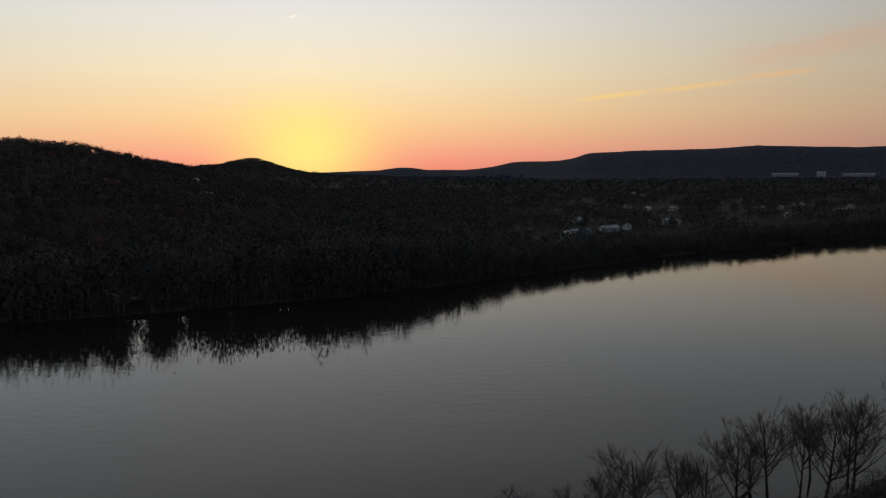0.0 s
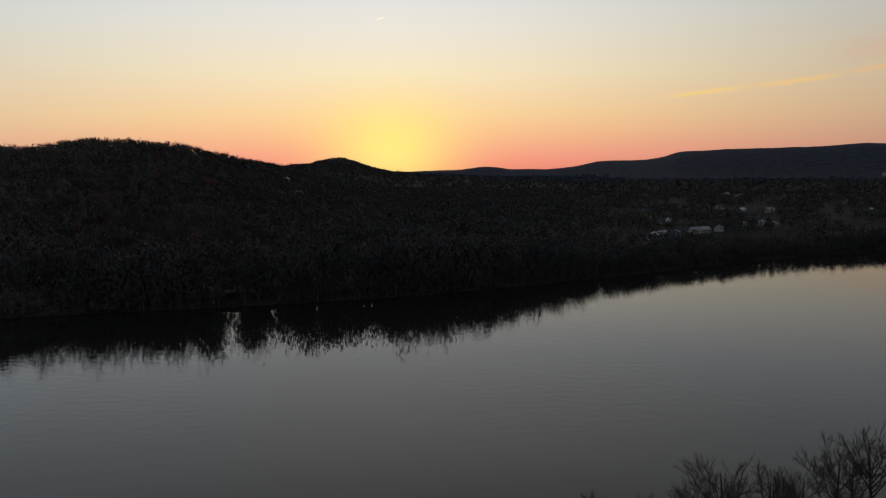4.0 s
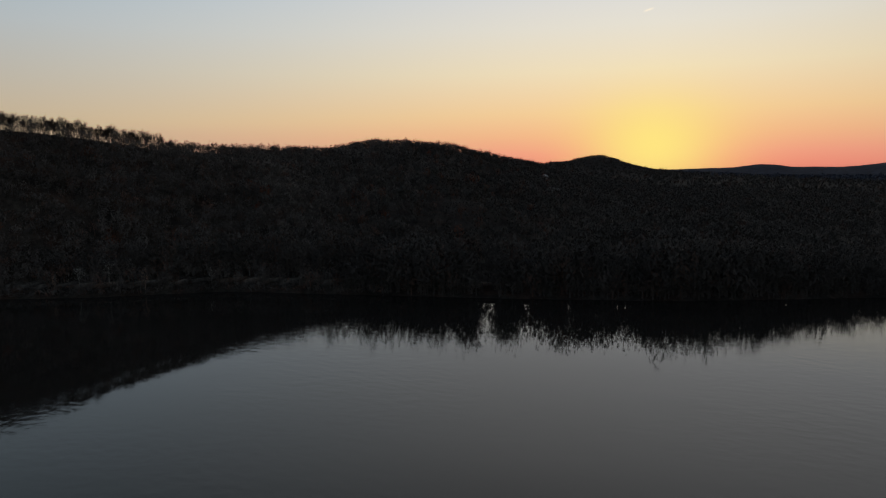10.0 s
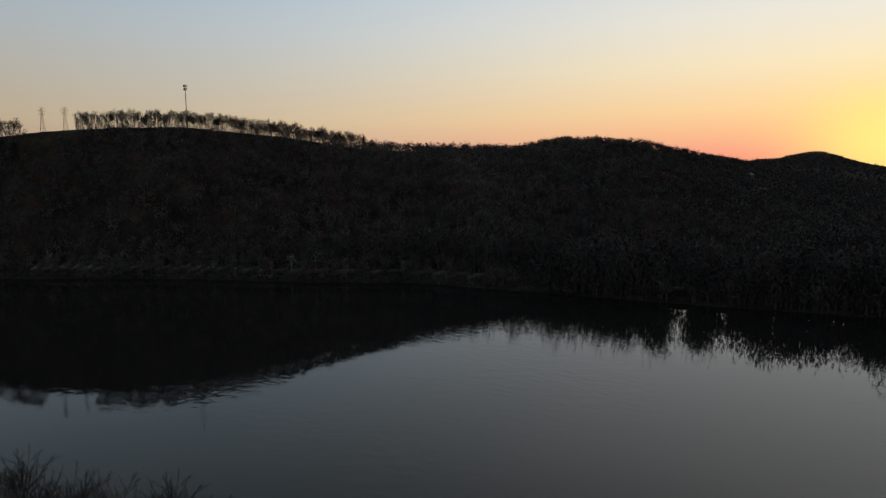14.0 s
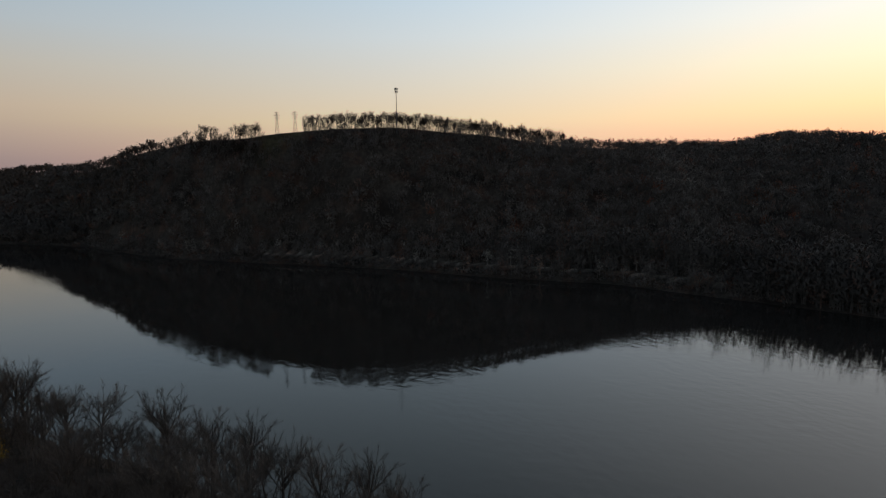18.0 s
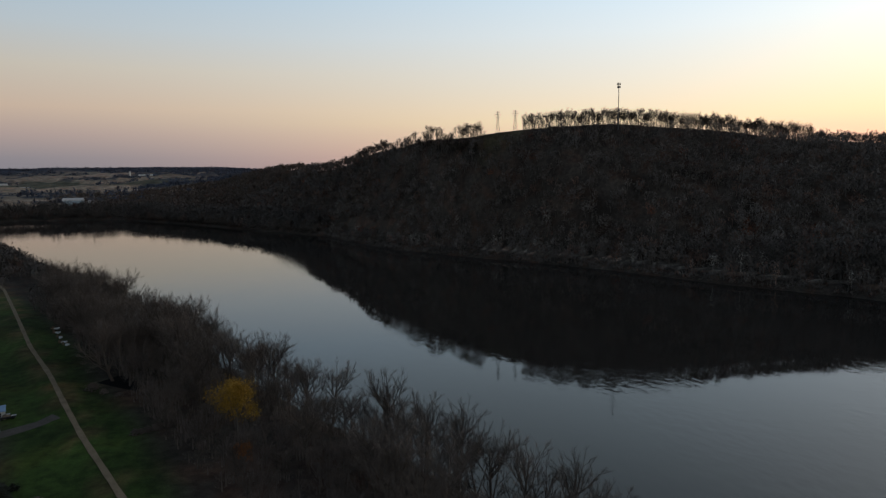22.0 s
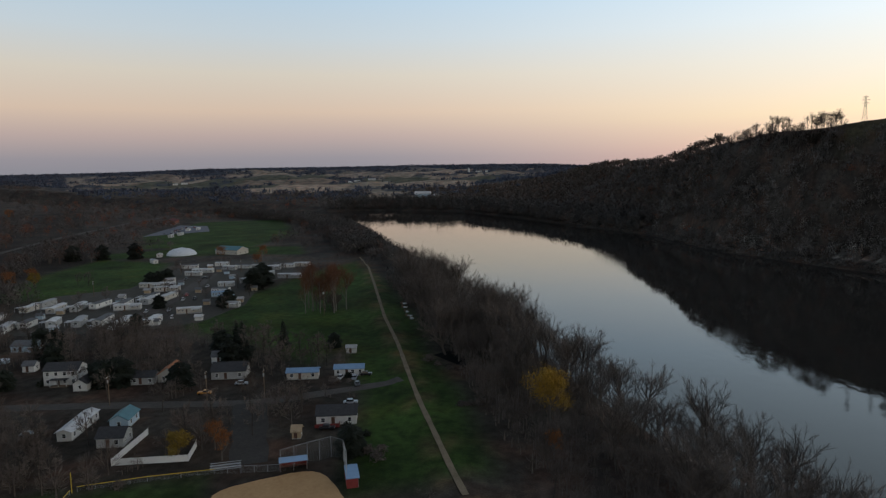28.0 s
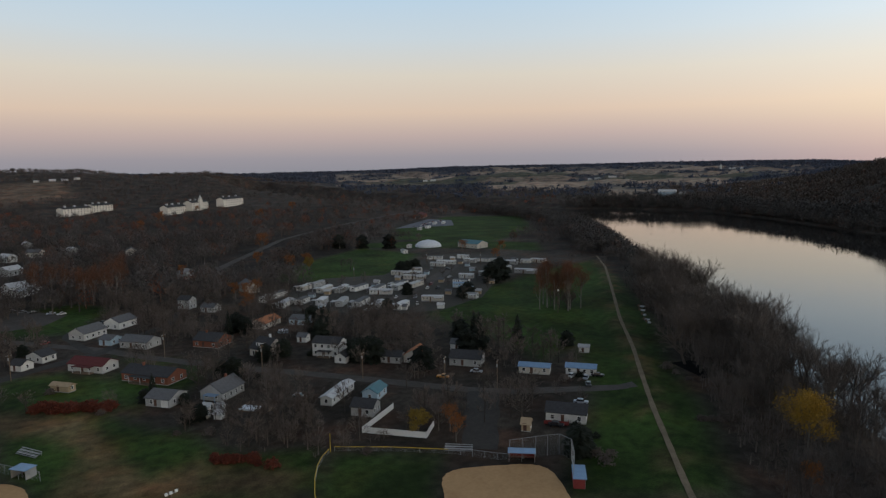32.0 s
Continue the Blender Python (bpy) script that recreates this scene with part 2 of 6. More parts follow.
# ---- the lie of the land ----
PLAIN = 6.7
FAR_BANK = [(3900, 2450), (1670, 1340), (890, 930), (485, 722), (212, 587), (48, 477), (-66, 408), (-167, 370), (-239, 347), (-345, 312), (-410, 257), (-489, 208), (-550, 153), (-663, 52), (-820, -17), (-882, -74), (-1080, -240), (-1225, -385), (-1232, -515), (-1190, -640), (-1205, -1000), (-1220, -1700)]
NEAR_BANK = [(4000, 2050), (1000, 640), (300, 262), (101, 153), (8, 109), (-112, 50), (-156, 26), (-189, 4), (-262, -44), (-322, -83), (-400, -136), (-566, -243), (-690, -322), (-810, -415), (-920, -550), (-990, -720), (-1010, -1000), (-1030, -1700)]
RIVER = FAR_BANK + NEAR_BANK[::-1]


def line_dist(x, y, line):
    best = np.full(np.shape(x), 1e9)
    for (ax, ay), (bx, by) in zip(line[:-1], line[1:]):
        ux, uy = bx - ax, by - ay
        k = np.clip(((x - ax) * ux + (y - ay) * uy) / (ux * ux + uy * uy), 0, 1)
        best = np.minimum(best, np.hypot(x - ax - k * ux, y - ay - k * uy))
    return best


def inside(x, y, poly):
    odd = np.zeros(np.shape(x), bool)
    for (ax, ay), (bx, by) in zip(poly, poly[1:] + poly[:1]):
        if ay != by:
            odd ^= ((ay > y) != (by > y)) & (x < (bx - ax) * (y - ay) / (by - ay) + ax)
    return odd


def soft(x, lo, hi):
    k = np.clip((x - lo) / (hi - lo), 0, 1)
    return k * k * (3 - 2 * k)


# by bearing: where the slope begins, how far and how high the ridge is, the height at 2800 m and at 4700 m
WEST_LAND = [
    (-60, 1500, 1700, 12, 14, 180), (-34, 890, 1670, 12, 14, 164), (-25, 720, 1670, 12, 14, 186), (-14, 560, 1670, 12, 14, 165), (-9.6, 520, 1670, 13, 15, 112),
    (-4.8, 490, 1670, 15, 18, 92), (3.5, 440, 1670, 20, 36, 80), (9.3, 425, 1600, 26, 55, 60), (12.6, 420, 1600, 34, 62, 60), (16.2, 418, 1600, 50, 66, 60)]
HILL_LAND = [
    (20, 418, 1600, 80, 80, 60), (22.7, 420, 1440, 92, 75, 60), (29.3, 425, 1220, 121, 90, 60), (34.7, 432, 1110, 121, 90, 60), (40, 440, 890, 100, 90, 60),
    (48, 470, 735, 100, 90, 60), (54, 485, 690, 107, 90, 60), (61.5, 500, 655, 115, 90, 60), (66.3, 545, 640, 119, 90, 60), (71.6, 560, 645, 122, 90, 60),
    (77.8, 590, 670, 115, 85, 60), (82, 635, 730, 111, 80, 60), (85.8, 690, 800, 106, 75, 60), (87.7, 740, 850, 97, 70, 60), (90, 810, 945, 80, 65, 70), (92, 850, 1056, 81, 65, 80), (95, 900, 1410, 84, 60, 90)]
SOUTH_LAND = [
    (100, 1080, 1650, 48, 50, 110), (106, 1200, 1700, 27, 44, 112), (118, 1380, 1780, 24, 42, 106), (128, 1200, 1780, 24, 40, 104), (136, 1100, 2000, 27, 36, 84),
    (143, 1330, 2050, 50, 40, 78), (146, 1330, 2100, 64, 50, 74), (149, 1330, 2100, 82, 60, 76), (153.7, 1330, 2100, 70, 60, 80), (158, 1330, 2100, 92, 70, 90), (166, 1330, 2100, 92, 70, 90),
    (200, 700, 2100, 40, 60, 90), (290, 700, 2100, 30, 60, 150)]
# the skyline of the western mountains by bearing, and where the plain ends at their foot
CREST = np.array([(-60, 183), (-32, 180), (-29, 192), (-25.5, 204), (-21.5, 189), (-16.9, 189), (-12.5, 176), (-11.2, 142), (-9.9, 126), (-6.1, 124), (-4.6, 92), (-2.2, 70), (1.4, 74), (2.5, 90), (3.4, 94), (4.3, 88), (5.5, 74), (7.3, 72), (9.4, 66), (13, 66), (20, 66)])
LAND = np.array(WEST_LAND + HILL_LAND + SOUTH_LAND)


# how far the far bank is on each bearing
_t = np.linspace(0, 1, 40)
_fb = np.array(FAR_BANK, float)
_p = np.concatenate([_fb[i] + (_fb[i + 1] - _fb[i]) * _t[:, None] for i in range(1, 19)])
_o = np.argsort(np.arctan2(-_p[:, 0], _p[:, 1]))
BANK_AZ, BANK_D = np.degrees(np.arctan2(-_p[:, 0], _p[:, 1]))[_o], np.hypot(_p[:, 0], _p[:, 1])[_o]


def land_row(az, col):
    az = (az + 60) % 360 - 60
    v = np.interp(az, LAND[:, 0], LAND[:, col])
    if col == 1:
        v = np.where((az > -36) & (az < 100), np.interp(az, BANK_AZ, BANK_D) + 24, v)
    return v


def wobble(x, y, s, seed):
    """Smooth, cheap undulation."""
    return (np.sin(x / s + seed) * np.cos(y / (s * 0.83) + 1.7 * seed) + 0.6 * np.sin((x + 1.3 * y) / (s * 0.47) + 2.3 * seed) + 0.4 * np.cos((1.4 * x - y) / (s * 0.29) + seed)) / 2


PATHWAY = [(-60, 10), (-133, -40.5), (-143.5, -47), (-165, -59.3), (-187, -72), (-214, -86.5), (-250, -105.5), (-293.5, -130.5), (-375, -173), (-447, -211), (-500, -244)]


def height(x, y):
    x, y = np.asarray(x, float), np.asarray(y, float)
    d = np.hypot(x, y)
    az = np.degrees(np.arctan2(-x, y))
    d0, d1, z1, z2, z3 = (land_row(az, c) for c in (1, 2, 3, 4, 5))
    s = np.clip((d - d0) / (d1 - d0), 0, 1)
    z = PLAIN + (z1 - PLAIN) * (1 - (1 - s) ** 1.35) * soft(s, -0.4, 0.35)
    z = np.where(d > d1, z1 + (z2 - z1) * soft(d, d1, 2800), z)
    z = np.where(d > 2800, z2 + (z3 - z2) * np.clip((d - 2800) / 1900, 0, 1.2) ** np.where(az < 60, 2.2, 1.0), z)
    foot = np.interp(az, (-12, -8, -4, 12), (3250, 3400, 4150, 4250))
    plain = np.interp(az, (-14, -4, 12, 18), (10, 20, 28, 60))
    west = np.where(d > 2800, z2 + (plain - z2) * soft(d, 2800, foot) + (np.interp(az, CREST[:, 0], CREST[:, 1]) - plain) * soft(d, foot, 4820) ** 0.8, z)
    z = np.where((az > -60) & (az < 18), west, z)
    # spurs and gullies in the slopes that face the river
    z = z + (wobble(x, y, 55, 0.6) * 9 + wobble(x, y, 120, 2.2) * 8) * 4 * s * (1 - s) * (d < d1) * soft(az, 14, 26) * (1 - soft(az, 86, 94))
    rough_amp = np.clip((d - 700) / 2500, 0, 1)
    z = z + wobble(x, y, 150, 1.0) * 9 * rough_amp * (d < 3900) * np.where(az < 18, 0.15, 1.0) + wobble(x, y, 60, 2.0) * 3.0 * soft(z, 12, 60)
    z = z + (wobble(x, y, 230, 3.1) * 20 + wobble(x, y, 95, 1.4) * 7) * soft(d, 1750, 2500) * (1 - soft(d, 4100, 4600)) * soft(az, 97, 104) * (1 - soft(az, 134, 142))
    # the lone knoll under the afterglow
    kx, ky = -2650 * math.sin(radians(16.0)), 2650 * math.cos(radians(16.0))
    q = np.hypot((x - kx) / 98, (y - ky) / 180)
    z = z + 62 * np.exp(-q ** 1.7 * 0.55)
    # low levee under the track
    z = z + 1.0 * (1 - soft(line_dist(x, y, PATHWAY), 2.5, 9))
    edge = np.minimum(line_dist(x, y, FAR_BANK), line_dist(x, y, NEAR_BANK))
    wet = inside(x, y, RIVER)
    return np.where(wet, -0.2 - 3 * soft(edge, 0, 12), 0.0 + z * soft(edge, -2, 16) + 0.15)


def zat(x, y):
    return float(height(x, y))


def mesh_from(name, verts, faces, material, smooth=False):
    me = bpy.data.meshes.new(name)
    me.from_pydata([tuple(v) for v in verts] if not isinstance(verts, np.ndarray) else verts.tolist(), [], faces if not isinstance(faces, np.ndarray) else faces.tolist())
    if material:
        me.materials.append(material)
    if smooth:
        me.polygons.foreach_set("use_smooth", [True] * len(me.polygons))
    me.update()
    return me


def empty_thing(name, m, label, category, group="", kind=""):
    ob = new(name)
    ob.empty_display_size = 0.5
    ob.matrix_world = m
    return tagged(ob, label, category, group, kind)


def part(name, bm, material, parent, label=""):
    """One mesh object under a thing or under a part; bm is a bmesh or a mesh."""
    if isinstance(bm, bmesh.types.BMesh):
        me = bpy.data.meshes.new(name)
        bm.to_mesh(me)
        bm.free()
        if material:
            me.materials.append(material)
    else:
        me = bm
    ob = new(name, me)
    ob.parent = parent
    if label:
        tagged(ob, label)
    return ob


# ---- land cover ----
# the last colour is far woodland with blue distance haze mixed in
LITTER, LAWN, STRAW, OLIVE, DIRT, BALD, YARD, HAZED_GROUND = ((0.058, 0.049, 0.041), (0.031, 0.060, 0.011), (0.33, 0.26, 0.195), (0.19, 0.165, 0.13), (0.15, 0.10, 0.052), (0.08, 0.07, 0.042), (0.05, 0.041, 0.032), (0.025, 0.034, 0.062))
LAWNS = [
    [(-126, -67), (-190, -93), (-244, -128), (-214, -126), (-232, -160), (-249, -213), (-285, -239), (-356, -236), (-408, -246), (-478, -238), (-397, -176), (-291, -112), (-235, -86), (-201, -63), (-148, -38)],
    [(-271, -362), (-274, -379), (-360, -433), (-439, -460), (-436, -385), (-351, -333), (-312, -302)],
    [(-514, -486), (-617, -583), (-830, -670), (-895, -571), (-684, -417), (-554, -388)],
    [(-467, -490), (-542, -439), (-569, -343), (-512, -303), (-502, -358), (-439, -460)]]
FRONT_FIELD_EDGE = [(-66, -229), (-79, -221), (-85, -201), (-85, -172), (-87, -155), (-104, -132), (-95, -115), (-75, -120), (-50, -160)]
YARD_LAWNS = [
    [(-75, -267), (-94, -256), (-102, -243), (-103, -230), (-121, -223), (-127, -222), (-121, -212), (-114, -210), (-104, -217), (-92, -199), (-90, -210), (-74, -228), (-64, -228)],
    [(-118, -272), (-134, -226), (-131, -220), (-115, -264)], [(-114, -393), (-163, -378), (-150, -355), (-120, -329), (-108, -334), (-98, -340)], FRONT_FIELD_EDGE,
    [(-80, -95), (-91, -113), (-109, -127), (-125, -104), (-114, -97), (-107, -92), (-95, -75)], [(-107, -248), (-121, -222), (-113, -207), (-98, -217)],
    [(-73, -260), (-87, -269), (-95, -258), (-96, -229), (-74, -232), (-64, -229)], [(-110, -337), (-120, -351), (-145, -338), (-132, -316), (-118, -323)],
    [(-133, -402), (-153, -400), (-161, -368), (-132, -355)], [(-59, -214), (-65, -202), (-69, -182), (-59, -168), (-53, -167), (-50, -185)],
    [(-79, -202), (-93, -169), (-90, -143), (-107, -132), (-94, -118), (-80, -136), (-74, -164)]]
FRONT_FIELD = [(-64, -230), (-79, -223), (-86, -201), (-87, -171), (-89, -154), (-106, -132), (-86, -108), (-71, -91), (-36, -137)]
BARE_EARTH = [[(-64, -228), (-80, -206), (-75, -183), (-71, -163), (-71, -151), (-86, -152), (-95, -131), (-95, -120), (-85, -119), (-55, -158), (-68, -167), (-71, -182), (-72, -194), (-60, -217)], [(-64, -229), (-78, -211), (-71, -179), (-70, -149), (-73, -136), (-54, -160), (-59, -169), (-70, -180), (-67, -203), (-59, -214)]]
WIDE_FIELDS = [[(-475, -1700), (-640, -1690), (-570, -1440), (-400, -1400)]]


def within(x, y, poly, width):
    d = line_dist(x, y, poly + poly[:1])
    return soft(np.where(inside(x, y, poly), d, -d), -width, width)


def cell_value(x, y, w, h, turn, seed):
    c, s = math.cos(turn), math.sin(turn)
    i, j = np.floor((c * x + s * y) / w), np.floor((-s * x + c * y) / h)
    v = np.sin(i * 127.1 + j * 311.7 + seed * 74.7) * 43758.5453
    return v - np.floor(v)


def farmland(x, y):
    """0 to 1 from field to field (under 0.26: wood lots of uneven outline), and where the land is farmed at all."""
    d = np.hypot(x, y)
    az = (np.degrees(np.arctan2(-x, y)) + 60) % 360 - 60
    wx, wy = x + 70 * np.sin(y / 230) + 25 * np.sin(y / 90), y + 70 * np.sin(x / 280) + 25 * np.sin(x / 110)
    v = 0.27 + 0.73 * cell_value(wx, wy, 380, 300, -1.08, 1)
    lot = wobble(x, y, 120, 4.4) + 0.7 * (cell_value(wx, wy, 210, 170, -0.8, 5) - 0.5) + 0.35 * (1 - soft(az, 104, 112)) + 0.3 * soft(d, 3300, 3900)
    return np.where(lot > 0.36, 0.1, v), soft(az, 97, 103) * (1 - soft(az, 136, 141)) * soft(d, 1480, 1580) * np.where(az > 115, soft(d, 1750, 1900), 1.0) * np.where(az > 125, soft(d, 2200, 2350), 1.0)


def cover(x, y):
    col = np.ones(np.shape(x) + (3,)) * np.array(LITTER)

    def lay(mask, c):
        nonlocal col
        col = col * (1 - mask[..., None]) + np.array(c) * mask[..., None]
    d = np.hypot(x, y)
    az = (np.degrees(np.arctan2(-x, y)) + 60) % 360 - 60
    # from 3000 m on, haze is painted over the land as blue
    lay(soft(d, 3000, 4200), HAZED_GROUND)
    # sunward land, darkened in its colour to look backlit
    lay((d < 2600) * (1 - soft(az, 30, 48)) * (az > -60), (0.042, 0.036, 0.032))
    lay((d < 520) * (az > 100) * (az < 175) * 1.0, YARD)
    # south woods floor: shade in the gaps between crowns, put in as darker colour
    lay((az > 137) * (az < 175) * soft(d, 420, 470) * (1 - soft(d, 1200, 1400)), (0.032, 0.026, 0.021))
    for p in LAWNS:
        lay(within(x, y, p, 6), LAWN)
    for p in YARD_LAWNS:
        lay(within(x, y, p, 4) * 0.9, LAWN)
    for p in BARE_EARTH:
        lay(within(x, y, p, 5) * (0.5 + 0.4 * soft(wobble(x, y, 7, 2.0), -0.5, 0.5)), DIRT)
    for p in WIDE_FIELDS:
        lay(within(x, y, p, 15), (0.15, 0.108, 0.075))
    v, farmed = farmland(x, y)
    # ground of the far wood lots, blued for haze as well
    lay(farmed * (v < 0.26), (0.04, 0.046, 0.06))
    lay(farmed * (v > 0.26), OLIVE)
    lay(farmed * (v > 0.42), STRAW)
    lay(farmed * (v > 0.62), (0.27, 0.22, 0.165))
    lay(farmed * (v > 0.8), (0.19, 0.15, 0.115))
    lay(farmed * (v > 0.9), (0.085, 0.088, 0.06))
    # more painted haze, stronger the farther out
    lay(soft(d, 1900, 4200) * np.where(farmed > 0.5, 0.2, 0.8), HAZED_GROUND)
    lay(farmed * soft(d, 3900, 4200) * 0.85, HAZED_GROUND)
    # the open hilltop under the power line
    lay(soft(az, 73.3, 74.3) * (1 - soft(az, 77.5, 78.3)) * soft(d, 645, 660) * (1 - soft(d, 700, 760)), BALD)
    # worn, dry shoulders of the levee
    lay((1 - soft(line_dist(x, y, PATHWAY), 2, 8)) * soft(wobble(x, y, 9, 5.0), -0.3, 0.4) * 0.55, DIRT)
    # the railway shelf along the far bank
    e = line_dist(x, y, FAR_BANK)
    far_side = ~inside(x, y, RIVER) & (az > 5) & (az < 78) & (d > 380)
    lay(far_side * soft(e, 12, 14) * (1 - soft(e, 17, 19)) * (np.abs(wobble(x, y, 30, 4.0)) < 0.85), (0.3, 0.27, 0.23))
    return col


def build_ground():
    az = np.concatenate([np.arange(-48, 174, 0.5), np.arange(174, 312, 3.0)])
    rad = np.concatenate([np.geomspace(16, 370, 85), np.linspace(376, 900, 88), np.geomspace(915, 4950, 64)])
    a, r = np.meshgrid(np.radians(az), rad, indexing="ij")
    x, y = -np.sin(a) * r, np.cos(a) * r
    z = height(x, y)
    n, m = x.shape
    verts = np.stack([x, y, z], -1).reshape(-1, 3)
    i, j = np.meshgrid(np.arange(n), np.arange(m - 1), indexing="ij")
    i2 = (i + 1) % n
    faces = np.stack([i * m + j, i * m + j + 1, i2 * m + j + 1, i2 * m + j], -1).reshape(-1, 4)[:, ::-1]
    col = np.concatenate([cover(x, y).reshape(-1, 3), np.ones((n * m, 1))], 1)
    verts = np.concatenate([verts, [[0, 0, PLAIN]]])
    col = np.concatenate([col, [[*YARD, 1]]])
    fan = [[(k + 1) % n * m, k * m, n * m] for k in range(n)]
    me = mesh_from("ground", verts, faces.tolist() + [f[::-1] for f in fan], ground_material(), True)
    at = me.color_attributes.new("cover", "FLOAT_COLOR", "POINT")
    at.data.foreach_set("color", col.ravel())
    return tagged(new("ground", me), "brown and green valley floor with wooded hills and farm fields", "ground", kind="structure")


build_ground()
water = new("water", mesh_from("water", [(-1500, -1800, 0), (4400, -1800, 0), (4400, 2900, 0), (-1500, 2900, 0)], [(0, 1, 2, 3)], water_material()))
tagged(water, "calm grey river reflecting the dusk sky and dark hills", "river", kind="structure")

# ---- woods: far trees as one mass each ----
BARK = mat("bark", (0.085, 0.069, 0.058), 0.95, 0.3, 3.0, random_obj=0.35)
TWIG = mat("twigs", (0.115, 0.095, 0.083), 0.95, 0.25, 0.8, random_obj=0.3)
YARD_TWIG = mat("yard_twigs", (0.118, 0.096, 0.083), 0.95, 0.25, 0.8, random_obj=0.3)
YARD_BARK = mat("yard_bark", (0.06, 0.048, 0.04), 0.95, 0.25, 0.8, random_obj=0.3)
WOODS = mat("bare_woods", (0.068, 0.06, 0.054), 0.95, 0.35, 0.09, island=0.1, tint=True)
RUST_WOODS = mat("rusty_woods", (0.16, 0.062, 0.036), 0.95, 0.3, 0.05, island=0.25, tint=True)
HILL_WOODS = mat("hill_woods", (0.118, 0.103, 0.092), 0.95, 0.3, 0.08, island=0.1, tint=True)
SHOULDER = mat("brown_woods", (0.085, 0.065, 0.052), 0.95, 0.35, 0.07, island=0.1, tint=True)
# far trees, with the blue of haze put into their colour
HAZED_WOODS = mat("distant_woods", (0.055, 0.066, 0.096), 0.95, 0.3, 0.004, island=0.15, tint=True)
PALE_WOODS = mat("pale_sycamores", (0.28, 0.26, 0.23), 0.9, 0.25, 0.05, island=0.2, tint=True)


def grove(pts, tall, wide, sprays, seed, low=0.2, tones=0.1):
    """Leafless crowns: each tree a trunk and a dome of small twig sprays that lie along its rounded outline. Returns verts, faces and a tone for each vertex."""
    g = np.random.default_rng(seed)
    n = len(pts)
    base, h, r = np.asarray(pts)[:, None, :], np.asarray(tall)[:, None], np.asarray(wide)[:, None]
    th = g.uniform(0, 2 * math.pi, (n, sprays))
    up = g.uniform(-0.8, 1.0, (n, sprays))
    side = np.sqrt(1 - up * up)
    out = np.stack([np.cos(th) * side, np.sin(th) * side, up], -1)
    # uneven crowns: lobes that differ from tree to tree
    lobe = 1 + 0.22 * np.sin(2 * th + g.uniform(0, 6, (n, 1))) + 0.14 * np.sin(3 * th + 4 * up + g.uniform(0, 6, (n, 1)))
    k = g.uniform(0.55, 1.04, (n, sprays)) * lobe
    half = h * (1 - low) / 2
    c = base + np.stack([out[..., 0] * r * k, out[..., 1] * r * k, h * (1 + low) / 2 + out[..., 2] * half * k], -1)
    nrm = out + g.normal(size=(n, sprays, 3)) * 0.38
    nrm /= np.linalg.norm(nrm, axis=-1, keepdims=True)
    grow = out + np.array([0, 0, 0.9]) + g.normal(size=(n, sprays, 3)) * 0.35
    u = grow - nrm * (grow * nrm).sum(-1, keepdims=True)
    u /= np.linalg.norm(u, axis=-1, keepdims=True) + 1e-6
    v = np.cross(nrm, u)
    size = (r * 1.9 / math.sqrt(sprays) * g.uniform(0.6, 1.25, (n, sprays)))[..., None]
    verts = np.stack([c - u * size * 0.7, c + u * size * 0.5 - v * size * 0.36, c + u * size * g.uniform(0.8, 1.5, (n, sprays, 1)) + v * size * 0.34], 2).reshape(-1, 3)
    tw = np.stack([0.03 * h, 0 * h, 0 * h], -1)[:, 0]
    top = np.stack([0 * h, 0 * h, h * 0.7], -1)[:, 0]
    trunk = np.stack([base[:, 0] - tw, base[:, 0] + tw, base[:, 0] + top], 1).reshape(-1, 3)
    patch_tone = 1 + 0.25 * wobble(base[:, 0, 0], base[:, 0, 1], 38, seed)
    tone = np.exp(g.normal(0, tones, n)) * np.clip(patch_tone, 0.6, 1.5)
    col = np.stack([tone, tone, tone, np.ones(n)], -1)
    pickd = g.random(n)
    col[pickd < 0.09, :3] *= np.array([1.25, 0.88, 0.76])
    col[pickd > 0.93, :3] *= 1.25
    cols = np.concatenate([col.repeat(sprays * 3, 0), col.repeat(3, 0)])
    allv = np.concatenate([verts, trunk])
    soft_n = np.concatenate([(out * 0.9 + nrm * 0.25 + np.array([0, 0, 0.25])).reshape(-1, 3).repeat(3, 0), np.tile((0.0, -1.0, 0.2), (3 * n, 1))])
    tri = np.arange(len(allv)).reshape(-1, 3)
    # every spray turns its face outwards
    face_n = np.cross(allv[1::3] - allv[::3], allv[2::3] - allv[::3])
    flip = (face_n * soft_n[::3]).sum(-1) < 0
    tri[flip] = tri[flip][:, ::-1]
    return allv, tri, cols, soft_n / np.linalg.norm(soft_n, axis=-1, keepdims=True)


def wood_mesh(name, made, material):
    v, f, cols, normals = made
    me = mesh_from(name, v, f, material, normals is not None)
    if normals is not None:
        me.normals_split_custom_set_from_vertices(normals.tolist())
    at = me.color_attributes.new("tone", "FLOAT_COLOR", "POINT")
    at.data.foreach_set("color", cols.ravel())
    return me


def with_tone(made):
    """Spiky scrub, in one even tone."""
    v, f = made
    return v, f, np.ones((len(v), 4)), None


